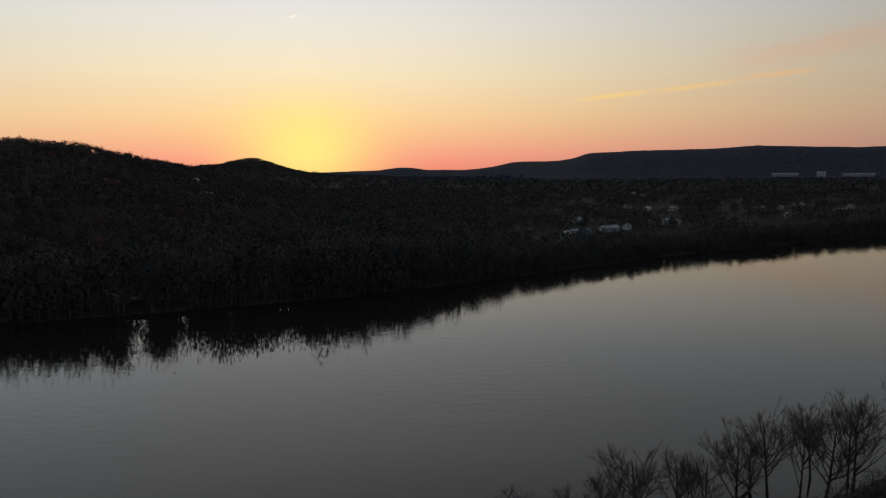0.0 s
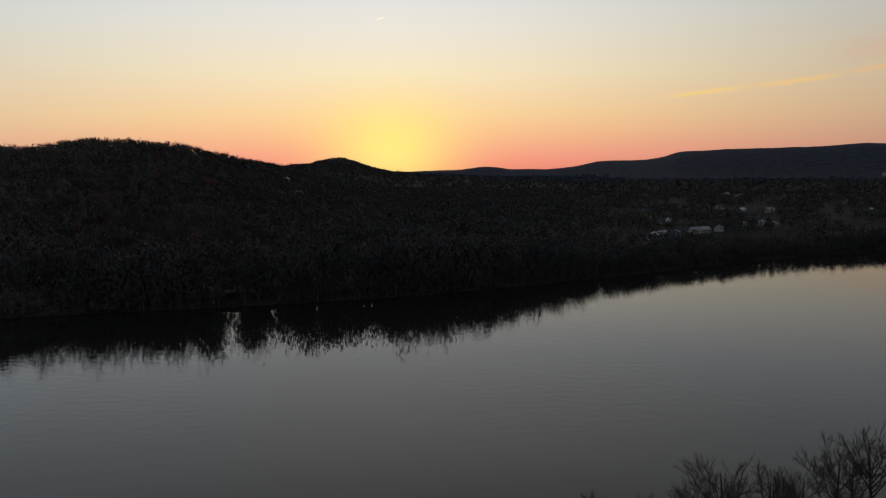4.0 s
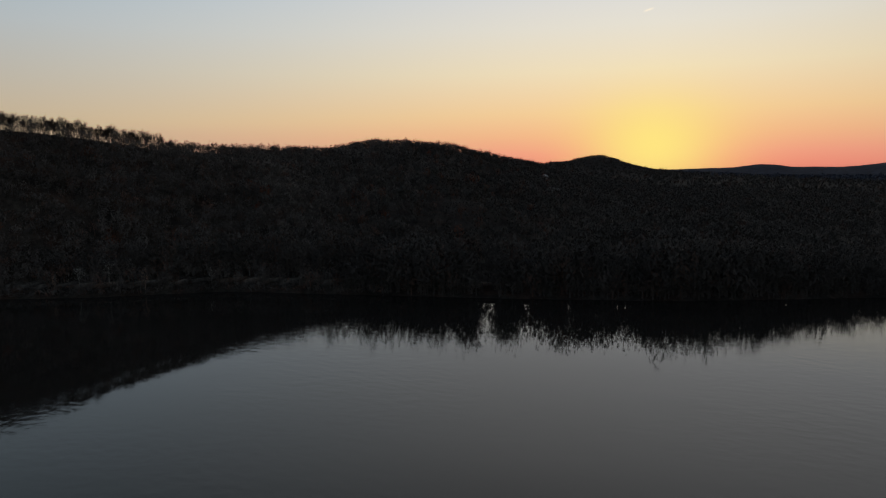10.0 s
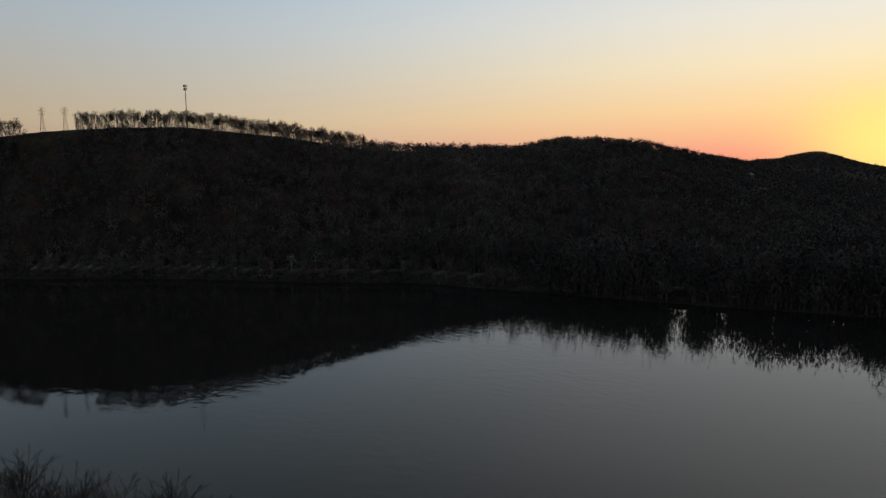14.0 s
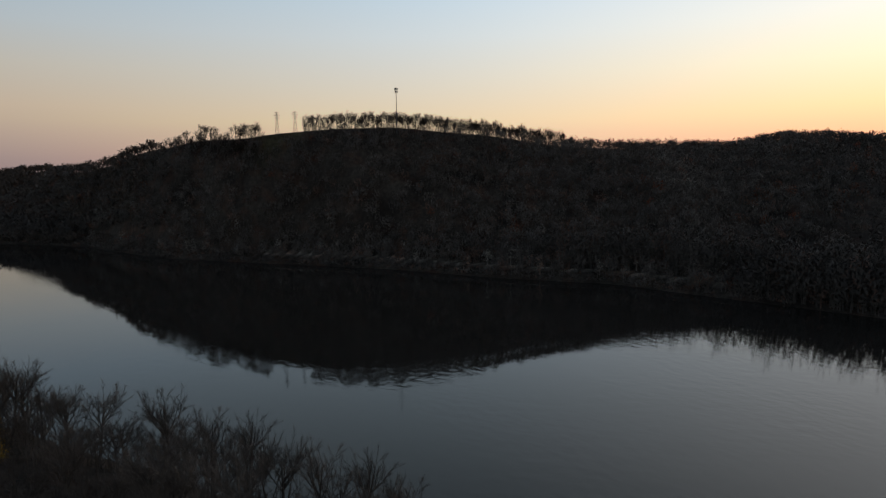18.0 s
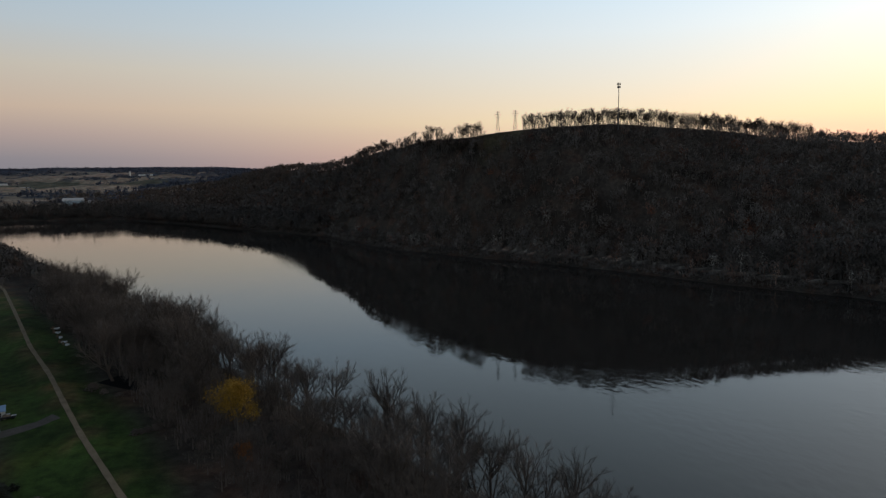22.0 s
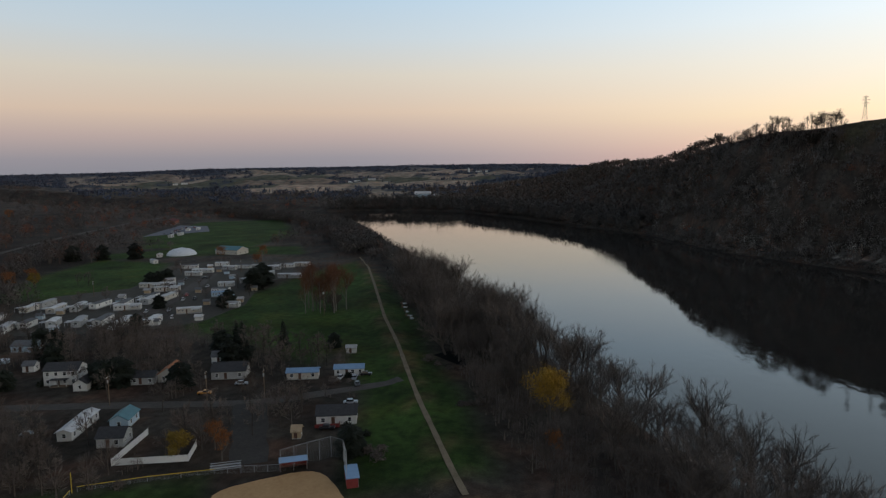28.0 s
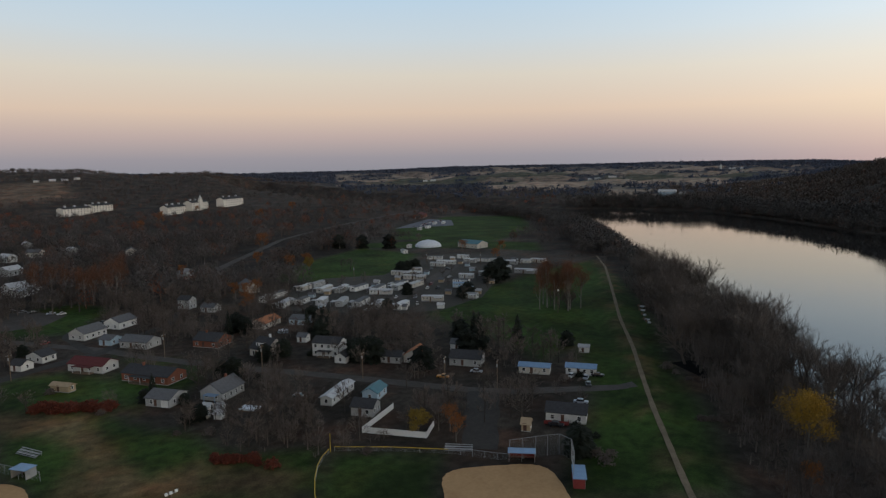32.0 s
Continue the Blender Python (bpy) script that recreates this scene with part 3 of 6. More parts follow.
def brush(pts, tall, wide, spikes, seed, thin=1.0):
    """Bare trees as triangles: a thin trunk and many tapering boughs that reach to an uneven crown."""
    g = np.random.default_rng(seed)
    n = len(pts)
    base, h, r = np.asarray(pts)[:, None, :], np.asarray(tall)[:, None], np.asarray(wide)[:, None]
    th = g.uniform(0, 2 * math.pi, (n, spikes))
    up = g.uniform(-0.75, 1.0, (n, spikes))
    k = g.uniform(0.65, 1.12, (n, spikes))
    rad = np.sqrt(1 - up * up) * r * k
    tip = base + np.stack([np.cos(th) * rad, np.sin(th) * rad, h * (0.6 + 0.40 * up * k)], -1)
    stem = base + np.stack([np.cos(th) * rad * 0.1, np.sin(th) * rad * 0.1, h * np.clip(0.42 + 0.28 * up - g.uniform(0, 0.12, (n, spikes)), 0.2, 1)], -1)
    foot = stem + (tip - stem) * g.uniform(0, 0.62, (n, spikes, 1))
    sd = g.normal(size=(n, spikes, 3))
    sd /= np.linalg.norm(sd, axis=-1, keepdims=True)
    w = (r * g.uniform(0.04, 0.13, (n, spikes)) * thin)[..., None]
    mid = (foot * 0.45 + tip * 0.55)
    v = np.stack([foot, mid + sd * w * 1.7, tip], 2).reshape(-1, 3)
    q = np.arange(n * spikes * 3).reshape(-1, 3)
    tw = np.stack([np.full_like(h, 0.25), np.zeros_like(h), np.zeros_like(h)], -1)[:, 0]
    t = np.stack([base[:, 0] - tw, base[:, 0] + tw, base[:, 0] + np.stack([0 * h[:, 0], 0 * h[:, 0], h[:, 0] * 0.75], -1)], 1).reshape(-1, 3)
    t2 = t.copy()
    t2[:, [0, 1]] = base.repeat(3, 1).reshape(-1, 3)[:, [0, 1]] + (t - base.repeat(3, 1).reshape(-1, 3))[:, [1, 0]]
    off = len(v)
    tri = np.arange(n * 3).reshape(-1, 3)
    return np.concatenate([v, t, t2]), q.tolist() + (tri + off).tolist() + (tri + off + 3 * n).tolist()


def spread(n, az, dist, keep, seed):
    """Random places between two bearings and two distances, where keep allows."""
    g = np.random.default_rng(seed)
    a = np.radians(g.uniform(*az, n))
    d = np.sqrt(g.uniform(dist[0] ** 2, dist[1] ** 2, n))
    x, y = -np.sin(a) * d, np.cos(a) * d
    ok = ~inside(x, y, RIVER) & (np.minimum(line_dist(x, y, FAR_BANK), line_dist(x, y, NEAR_BANK)) > 4) & keep(x, y, d, np.degrees(a))
    return x[ok], y[ok]


def woods(name, label, n, az, dist, keep, tall, wide, spikes, material, seed, thin=1.0, low=0.2):
    x, y = spread(n, az, dist, keep, seed)
    g = np.random.default_rng(seed + 1)
    h = g.uniform(*tall, len(x))
    at, r = np.stack([x, y, height(x, y) - 0.2], -1), h * g.uniform(*wide, len(x))
    made = grove(at, h, r, spikes, seed + 2, low) if thin > 0.45 else with_tone(brush(at, h, r, spikes, seed + 2, thin))
    return tagged(new(name, wood_mesh(name, made, material)), label, "woods", kind="stuff")


def off_shelf(x, y):
    e = line_dist(x, y, FAR_BANK)
    return (e < 12.5) | (e > 18)


def front(x, y, d, a):
    """The slope that faces the river, up to just past the ridge, but for the open hilltop."""
    bald = ((a > 74.2) & (a < 77.6) & (d > 652)) | ((a > 46) & (a < 90) & (d > land_row(a, 2) - 9))
    return off_shelf(x, y) & (d < land_row(a, 2) + np.where(a < 46, -4, 25)) & ~bald


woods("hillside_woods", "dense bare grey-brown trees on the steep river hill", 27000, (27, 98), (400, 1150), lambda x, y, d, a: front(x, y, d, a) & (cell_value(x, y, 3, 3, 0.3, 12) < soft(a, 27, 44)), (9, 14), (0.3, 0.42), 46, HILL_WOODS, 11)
woods("hillside_woods", "rust-tinged oaks scattered over the steep hillside", 330, (20, 97), (420, 1100), front, (9, 14), (0.34, 0.45), 60, RUST_WOODS, 12)
def valley(x, y, d, a):
    """Closed woods on the low hills, thinning out bit by bit towards the town."""
    town = 1 - soft(a + 3 * wobble(x, y, 90, 6.0), -12, 4)
    open_lot = cell_value(x, y, 58, 58, 0.5, 6) < 0.42 * town
    return off_shelf(x, y) & (d < land_row(a, 2) + np.where(a > 12, -8, 45)) & ~open_lot & (cell_value(x, y, 3, 3, 0.1, 9) > 0.35 * town)


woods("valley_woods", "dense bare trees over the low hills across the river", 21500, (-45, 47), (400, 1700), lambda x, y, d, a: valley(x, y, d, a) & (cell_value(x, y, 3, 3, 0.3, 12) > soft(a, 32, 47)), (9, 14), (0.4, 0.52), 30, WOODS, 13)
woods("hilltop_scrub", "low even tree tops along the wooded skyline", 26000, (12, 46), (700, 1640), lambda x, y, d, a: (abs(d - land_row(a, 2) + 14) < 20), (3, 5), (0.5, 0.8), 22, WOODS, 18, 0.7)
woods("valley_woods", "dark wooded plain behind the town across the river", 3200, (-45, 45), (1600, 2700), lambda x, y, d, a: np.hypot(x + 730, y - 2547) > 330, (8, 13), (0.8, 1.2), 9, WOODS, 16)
woods("knoll_woods", "low dark tree tops over the lone knoll", 5200, (8, 24), (2300, 2900), lambda x, y, d, a: np.hypot(x + 730, y - 2547) < 330, (4, 6), (0.7, 1.0), 10, WOODS, 19, 1.0, 0.0)
woods("distant_woods", "wooded plain and mountains tinted blue-grey for distance haze", 7500, (-45, 45), (2600, 4860), lambda x, y, d, a: (np.hypot(x + 730, y - 2547) > 330) & (d < np.interp(a, (-9, -5), (3350, 4200))), (7, 12), (0.9, 1.5), 12, HAZED_WOODS, 15, 1.0, 0.0)


woods("hillside_woods", "bare brown woods on the far shoulder of the river hill", 9000, (86, 113), (780, 1800), lambda x, y, d, a: off_shelf(x, y) & (d < land_row(a, 2) + 60) & (cell_value(x, y, 4, 4, 0.2, 11) > soft(a + 3 * wobble(x, y, 70, 2.0), 97, 113)), (9, 14), (0.42, 0.55), 22, SHOULDER, 17)


def beside(line, n, az, offset, limit, seed):
    """Random places along a bank, landward of it."""
    g = np.random.default_rng(seed)
    p = np.array(line, float)
    seg = np.hypot(*(p[1:] - p[:-1]).T)
    k = g.choice(len(seg), n, p=seg / seg.sum())
    q = p[k] + (p[k + 1] - p[k]) * g.random((n, 1)) + g.uniform(-offset[1], offset[1], (n, 2))
    x, y = q.T
    e, a, d = line_dist(x, y, line), np.degrees(np.arctan2(-x, y)), np.hypot(x, y)
    ok = ~inside(x, y, RIVER) & (e > offset[0]) & (e < offset[1]) & (a > az[0]) & (a < az[1]) & (d < limit)
    return x[ok], y[ok]


def bank_woods(name, label, line, n, az, offset, limit, tall, wide, spikes, material, seed, keep=None, grown=None, thin=0.5, low=0.1):
    x, y = beside(line, n, az, offset, limit, seed)
    if keep is not None:
        ok = keep(x, y, np.degrees(np.arctan2(-x, y)))
        x, y = x[ok], y[ok]
    g = np.random.default_rng(seed + 1)
    h = g.uniform(*tall, len(x)) * (1 + 0.22 * wobble(x, y, 14, 3.0))
    if grown is not None:
        h = h * np.interp(np.degrees(np.arctan2(-x, y)), *grown)
    at, r = np.stack([x, y, height(x, y) - 0.2], -1), h * g.uniform(*wide, len(x))
    made = grove(at, h, r, spikes, seed + 2, low) if thin > 0.45 else with_tone(brush(at, h, r, spikes, seed + 2, thin))
    return tagged(new(name, wood_mesh(name, made, material)), label, "woods", kind="stuff")


def no_gap(x, y, a):
    return off_shelf(x, y) & ~(np.minimum(abs(a - 25.5), abs(a - 22.0) * 3.4) < 0.85)


def behind_shelf(x, y, a):
    """Under the hill the tall trees stand landward of the railway shelf."""
    return no_gap(x, y, a) & ((a < 36) | (line_dist(x, y, FAR_BANK) > 18.5))


NEAR_REACH = FAR_BANK[2:20]
# how the bank trees grow lower along the town and below the hill
GROWN = ((-42, -31, -20, -10, -6, 0, 6, 50, 60), (0.5, 0.48, 0.46, 0.5, 0.56, 0.85, 1.05, 1.1, 0.6))
bank_woods("bank_woods", "bare trees along the far river bank, lower along the town", NEAR_REACH, 9500, (-42, 60), (3, 36), 1400, (21, 31), (0.22, 0.32), 120, WOODS, 31, behind_shelf, GROWN)
bank_woods("bank_scrub", "dense leafless scrub under the far bank trees", NEAR_REACH, 18500, (-42, 38), (0.5, 26), 1400, (9, 20), (0.25, 0.4), 50, WOODS, 35, no_gap, GROWN, 0.5, 0.0)
bank_woods("bank_woods", "bare scrubby trees along the foot of the river hill", NEAR_REACH, 6500, (47, 121), (1, 32), 1500, (10, 17), (0.3, 0.42), 60, HILL_WOODS, 32, lambda x, y, a: (a > 92) | (line_dist(x, y, FAR_BANK) > 18.5))
bank_woods("bank_scrub", "low tan scrub on the bank below the railway shelf", NEAR_REACH, 9000, (34, 98), (0.5, 12), 1000, (1.5, 4.0), (0.5, 0.8), 12, HILL_WOODS, 37, None, None, 0.5, 0.0)
bank_woods("bank_woods", "pale sycamores standing along the far river bank", NEAR_REACH, 520, (8, 92), (5, 34), 950, (11, 17), (0.18, 0.28), 90, PALE_WOODS, 33, lambda x, y, a: off_shelf(x, y))

bank_woods("bank_woods", "dark bare trees along the far river bend", NEAR_REACH, 9000, (92, 128), (1, 40), 1900, (15, 25), (0.26, 0.36), 44, WOODS, 34)


SOUTH_HOUSES = [(-251, -762), (-227, -670), (-199, -652), (-255, -659), (-285, -606), (-146, -469), (-237, -351), (-172, -560), (-241, -432)]
SOUTH_WOODS = mat("grey_woods", (0.085, 0.073, 0.067), 0.95, 0.35, 0.06, island=0.2, tint=True)


def south(x, y, d, a):
    v, farmed = farmland(x, y)
    open_land = np.zeros(len(x), bool)
    for p in LAWNS + WIDE_FIELDS:
        open_land |= inside(x, y, p)
    built = (d < 620) & (a > 112) & (a < 141) & (line_dist(x, y, NEAR_BANK) > 60)
    yard = line_dist(x, y, [(-470, -1275), (-560, -1262), (-690, -1185), (-815, -1180)])
    built = built | (yard < 24) | ((yard < 110) & (y > -1215 + 0.15 * (x + 650)) & (cell_value(x, y, 12, 12, 0.2, 8) > 0.12))
    built = built | (line_dist(x, y, [(-262, -430), (-430, -572), (-632, -684), (-800, -755)]) < 24)
    built = built | ((a > 128) & (d < 1000) & (wobble(x, y, 42, 5.5) > 0.42))
    built = built | (line_dist(x, y, [(-1338, -498), (-1392, -518)]) < 45)
    for hx, hy in SOUTH_HOUSES:
        built = built | (line_dist(x, y, [(hx, hy), (hx * 0.94, hy * 0.94)]) < 10)
    return ~open_land & ~built & ((farmed < 0.5) | (v < 0.26))


woods("south_woods", "bare brown woods on the low hills beyond the houses", 9000, (97, 170), (400, 2300), lambda x, y, d, a: south(x, y, d, a) & ((a > 140) | (d < 1750)) & ((a < 137) | (d > 740)), (8, 13), (0.38, 0.52), 84, SOUTH_WOODS, 21, 0.7)
woods("south_woods", "rust and orange trees scattered among the bare woods", 520, (118, 170), (400, 1500), south, (8, 13), (0.36, 0.5), 110, RUST_WOODS, 22)
woods("south_woods", "close grey-brown trees round the white institution", 1900, (137, 170), (400, 800), south, (9, 16), (0.32, 0.46), 150, SOUTH_WOODS, 24)
woods("distant_woods", "dark wood lots between the far fields, tinted blue for haze", 15000, (95, 170), (1500, 4700), lambda x, y, d, a: ((a < 138) | (d > 2500)) & ((farmland(x, y)[1] < 0.5) | (farmland(x, y)[0] < 0.26) | (d > 4250)), (7, 11), (0.7, 1.2), 12, HAZED_WOODS, 23, 1.0, 0.0)

# ---- single trees ----


def tube(verts, faces, a, b, ra, rb, sides):
    a, b = Vector(a), Vector(b)
    q = (b - a).to_track_quat("Z", "Y")
    k = len(verts)
    for c, r in ((a, ra), (b, rb)):
        for i in range(sides):
            t = 2 * math.pi * i / sides
            verts.append(c + q @ Vector((math.cos(t) * r, math.sin(t) * r, 0)))
    for i in range(sides):
        j = (i + 1) % sides
        faces.append((k + i, k + j, k + sides + j, k + sides + i))


def skeleton_tree(seed, h, limbs, subs, twigs, spread_deg, lean=0.0, low=0.16, oval=False, twig=1.0, rise=0.25, reach=1.0):
    """Trunk with limbs, and the fine twigs at their ends. Returns two lists of verts and faces, and the twig ends."""
    g = random.Random(seed)
    tv, tf, cv, cf, ends = [], [], [], [], []

    def jit(d, deg):
        v = Vector((g.gauss(0, 1), g.gauss(0, 1), g.gauss(0, 1))).normalized()
        return (d + v * math.tan(radians(deg))).normalized()
    r0 = h * 0.015
    top = Vector((lean * h * 0.2, 0, h * low * 1.6))
    tube(tv, tf, (0, 0, -0.3), top, r0 * 1.25, r0, 6)
    spine = Vector((lean * h * 0.6, h * 0.04 * g.uniform(-1, 1), h * (0.9 if oval else 0.75)))
    tube(tv, tf, top, spine, r0, r0 * 0.35, 5)
    for i in range(limbs):
        f = g.uniform(0.0, 0.8)
        a = top.lerp(spine, f)
        th = 2 * math.pi * (i + g.uniform(-0.3, 0.3)) / limbs * 1.618
        out = radians(spread_deg * g.uniform(0.6, 1.25))
        d = Vector((math.sin(out) * math.cos(th) + lean * 0.5, math.sin(out) * math.sin(th), math.cos(out))).normalized()
        ln = h * (0.5 - 0.28 * f) * g.uniform(0.8, 1.15)
        if oval:
            ln = h * (0.2 + 0.2 * math.sin(math.pi * min(1.0, f + 0.25))) * g.uniform(0.8, 1.2)
        m = a + d * ln * 0.5
        d2 = (jit(d, 12) + Vector((0, 0, rise))).normalized()
        e = m + d2 * ln * 0.5
        rl = r0 * (0.55 - 0.25 * f)
        tube(tv, tf, a, m, rl, rl * 0.65, 4)
        tube(tv, tf, m, e, rl * 0.65, rl * 0.3, 3)
        for k in range(subs):
            u = g.uniform(0.25, 1.0)
            p = a.lerp(m, u * 2) if u < 0.5 else m.lerp(e, u * 2 - 1)
            ds = (jit(d2, 42) + Vector((0, 0, 0.3))).normalized()
            ls = ln * g.uniform(0.28, 0.5)
            q = p + ds * ls
            tube(tv, tf, p, q, rl * 0.32, rl * 0.12, 3)
            for _ in range(twigs):
                w = g.uniform(0.2, 1.0)
                s = p.lerp(q, w)
                dt = (jit(ds, 38) + Vector((0, 0, 0.2))).normalized()
                lt = h * g.uniform(0.05, 0.12) * reach
                side = dt.cross(Vector((g.gauss(0, 1), g.gauss(0, 1), g.gauss(0, 1)))).normalized() * (0.013 + h * 0.0004) * twig
                n = len(cv)
                cv += [s - side, s + side, s + dt * lt]
                cf.append((n, n + 1, n + 2))
                ends.append(s + dt * lt * g.uniform(0.3, 1.0))
    return (tv, tf), (cv, cf), ends


def leafy(ends, count, size, seed, loose=0.35):
    g = random.Random(seed)
    v, f = [], []
    for _ in range(count):
        c = g.choice(ends) + Vector((g.gauss(0, loose), g.gauss(0, loose), g.gauss(0, loose * 0.85)))
        a = Vector((g.gauss(0, 1), g.gauss(0, 1), g.gauss(0, 0.7))).normalized() * size * g.uniform(0.6, 1.3)
        b = a.cross(Vector((g.gauss(0, 1), g.gauss(0, 1), g.gauss(0, 1)))).normalized() * size * g.uniform(0.4, 0.8)
        n = len(v)
        v += [c - a, c + b, c + a, c - b]
        f.append((n, n + 1, n + 2, n + 3))
    return v, f


HIDE = pose(0, 0, 0)
PARKED = []


def tree_kind(name, label, group, trunk, crown, bark, leaf):
    """A pattern tree; it takes the first place that is asked for, copies take the others."""
    ob = empty_thing(name, HIDE, label, "tree", group)
    part("trunk", mesh_from("trunk", *trunk, bark), None, ob)
    part("crown", mesh_from("crown", *crown, leaf), None, ob)
    PARKED.append(ob)
    return ob


def plant(kind, x, y, scale=1.0, turn=None, sink=0.0, squash=1.0):
    t = random.uniform(0, 360) if turn is None else turn
    m = pose(x, y, zat(x, y) - sink, 0, 0, t) @ Matrix.Diagonal((scale * squash, scale * squash, scale, 1))
    if kind in PARKED:
        PARKED.remove(kind)
        kind.matrix_world = m
        return kind
    keep = kind.scale.copy()
    kind.scale = (1, 1, 1)
    ob = copy_thing(kind, m)
    kind.scale = keep
    return ob


GREY_BARK = mat("grey_bark", (0.13, 0.115, 0.10), 0.95, 0.3, 2.0, random_obj=0.3)
WHITE_BARK = mat("white_bark", (0.19, 0.168, 0.145), 0.9, 0.35, 1.2)
YELLOW = mat("yellow_leaves", (0.31, 0.185, 0.022), 0.8, 0.35, 0.6, island=0.3)
GOLD = mat("gold_leaves", (0.20, 0.135, 0.022), 0.8, 0.35, 0.6, island=0.35)
ORANGE = mat("orange_leaves", (0.21, 0.078, 0.02), 0.8, 0.35, 0.6, island=0.35)
RUSTY = mat("rusty_leaves", (0.125, 0.052, 0.026), 0.85, 0.35, 0.6, island=0.4)
RED = mat("red_leaves", (0.12, 0.030, 0.016), 0.8, 0.35, 0.6, island=0.35)
NEEDLE = mat("needles", (0.014, 0.018, 0.011), 0.9, 0.3, 0.8, random_obj=0.3)

BARE = []
for k, (h, sp, ln) in enumerate(((20, 46, 0.0), (22, 38, 0.3), (19, 54, -0.1), (22, 44, 0.15), (18, 50, 0.05))):
    trunk, crown, ends = skeleton_tree(40 + k, h, 14, 9, 24, sp, ln, 0.08, twig=0.9, rise=0.5, reach=0.75)
    BARE.append(tree_kind("riverside_tree", "leafless grey-brown tree with a rounded crown of fine twigs", "bare riverside trees", trunk, crown, BARK, TWIG))
RIDGE_BARE = []
for k in range(4):
    trunk, crown, ends = skeleton_tree(50 + k, 16, 12, 4, 9, (30, 24, 34, 27)[k], 0.0, (0.1, 0.13, 0.06, 0.1)[k], True, 2.2)
    RIDGE_BARE.append(tree_kind("ridge_tree", "slender leafless tree standing against the sky on the ridge", "ridge trees", trunk, crown, BARK, TWIG))
YARD_BARE = []
for k in range(3):
    trunk, crown, ends = skeleton_tree(60 + k, 12, 10, 5, 16, (52, 44, 58)[k], 0.0, 0.1, True, 2.2)
    YARD_BARE.append(tree_kind("yard_tree", "leafless brown yard tree with a round crown", "bare yard trees", trunk, crown, YARD_BARK, YARD_TWIG))


def leaf_kind(name, label, group, seed, h, leafmat, count, size, bark=None, sp=34, low=0.16, oval=True, loose=0.35, column=0, top=0.0):
    trunk, crown, ends = skeleton_tree(seed, h, 10 if oval else 8, 5, 8, sp, 0.0, low, oval)
    g = random.Random(seed)
    for _ in range(column):
        th, rr = g.uniform(0, 6.28), g.uniform(0.6, 3.2)
        ends.append(Vector((math.cos(th) * rr, math.sin(th) * rr, h * g.uniform(0.06, 0.7))))
    if top:
        ends = [e for e in ends if e.z > h * (top + g.uniform(-0.12, 0.1))]
    v, f = leafy(ends, count, size, seed, loose)
    n = len(crown[0])
    return tree_kind(name, label, group, trunk, (crown[0] + v, crown[1] + [tuple(i + n for i in q) for q in f]), bark or GREY_BARK, leafmat)


GOLDEN = leaf_kind("yellow_tree", "bright yellow autumn tree among bare riverside trees", "", 71, 15, YELLOW, 6500, 0.17, sp=44, oval=True, loose=0.8, top=0.45)
GOLD_TREE = leaf_kind("gold_tree", "olive-gold leafy tree beside a white fence", "gold autumn trees", 72, 9, GOLD, 3800, 0.19, sp=58, low=0.05)
ORANGE_TREE = leaf_kind("orange_tree", "thin orange-brown autumn tree", "orange autumn trees", 73, 12, ORANGE, 2000, 0.18, sp=46, low=0.08)
BIRCH = leaf_kind("tall_birch", "tall slender tree with a pale trunk and rusty leaves", "pale-trunked trees", 74, 18, RUSTY, 2300, 0.2, WHITE_BARK, 36, 0.1, loose=0.8, top=0.36)


def evergreen(seed, h, r, label, round_top=False):
    g = random.Random(seed)
    tv, tf, cv, cf = [], [], [], []
    tube(tv, tf, (0, 0, -0.3), (0, 0, h * 0.9), h * 0.02, h * 0.004, 6)
    for _ in range(620):
        u = g.random() ** 0.8
        z = h * (0.06 + 0.92 * u)
        rr = r * (math.sqrt(max(0, 1 - (2 * u - 0.7) ** 2 * 0.6)) * (1 + 0.22 * math.sin(3 * u * 6 + seed)) if round_top else (1 - u) ** 0.8) + 0.12
        th = g.uniform(0, 2 * math.pi)
        tip = Vector((math.cos(th) * rr, math.sin(th) * rr, z - rr * 0.18)) * 1.0 + Vector((g.gauss(0, 0.3), g.gauss(0, 0.3), g.gauss(0, 0.35)))
        foot = Vector((math.cos(th) * rr * 0.3, math.sin(th) * rr * 0.3, z + 0.15))
        side = Vector((-math.sin(th), math.cos(th), g.uniform(-0.5, 0.5))) * rr * 0.2
        n = len(cv)
        mid = foot.lerp(tip, 0.6)
        cv += [foot, mid + side, tip, mid - side]
        cf.append((n, n + 1, n + 2, n + 3))
    return tree_kind("evergreen_tree", label, "dark evergreens", (tv, tf), (cv, cf), BARK, NEEDLE)


RIDGE_OAK = leaf_kind("ridge_oak", "dark oak still holding brown leaves on the ridge", "ridge trees", 75, 14, mat("dark_oak_leaves", (0.035, 0.024, 0.015), 0.9, 0.35, 0.6, island=0.35), 420, 0.42, BARK, 30, 0.08, loose=0.6)
SPRUCE = evergreen(81, 11, 2.6, "dark green conical spruce standing between the houses")
ROUND_EVERGREEN = evergreen(82, 8, 3.6, "dark rounded evergreen tree beside the lawn", True)


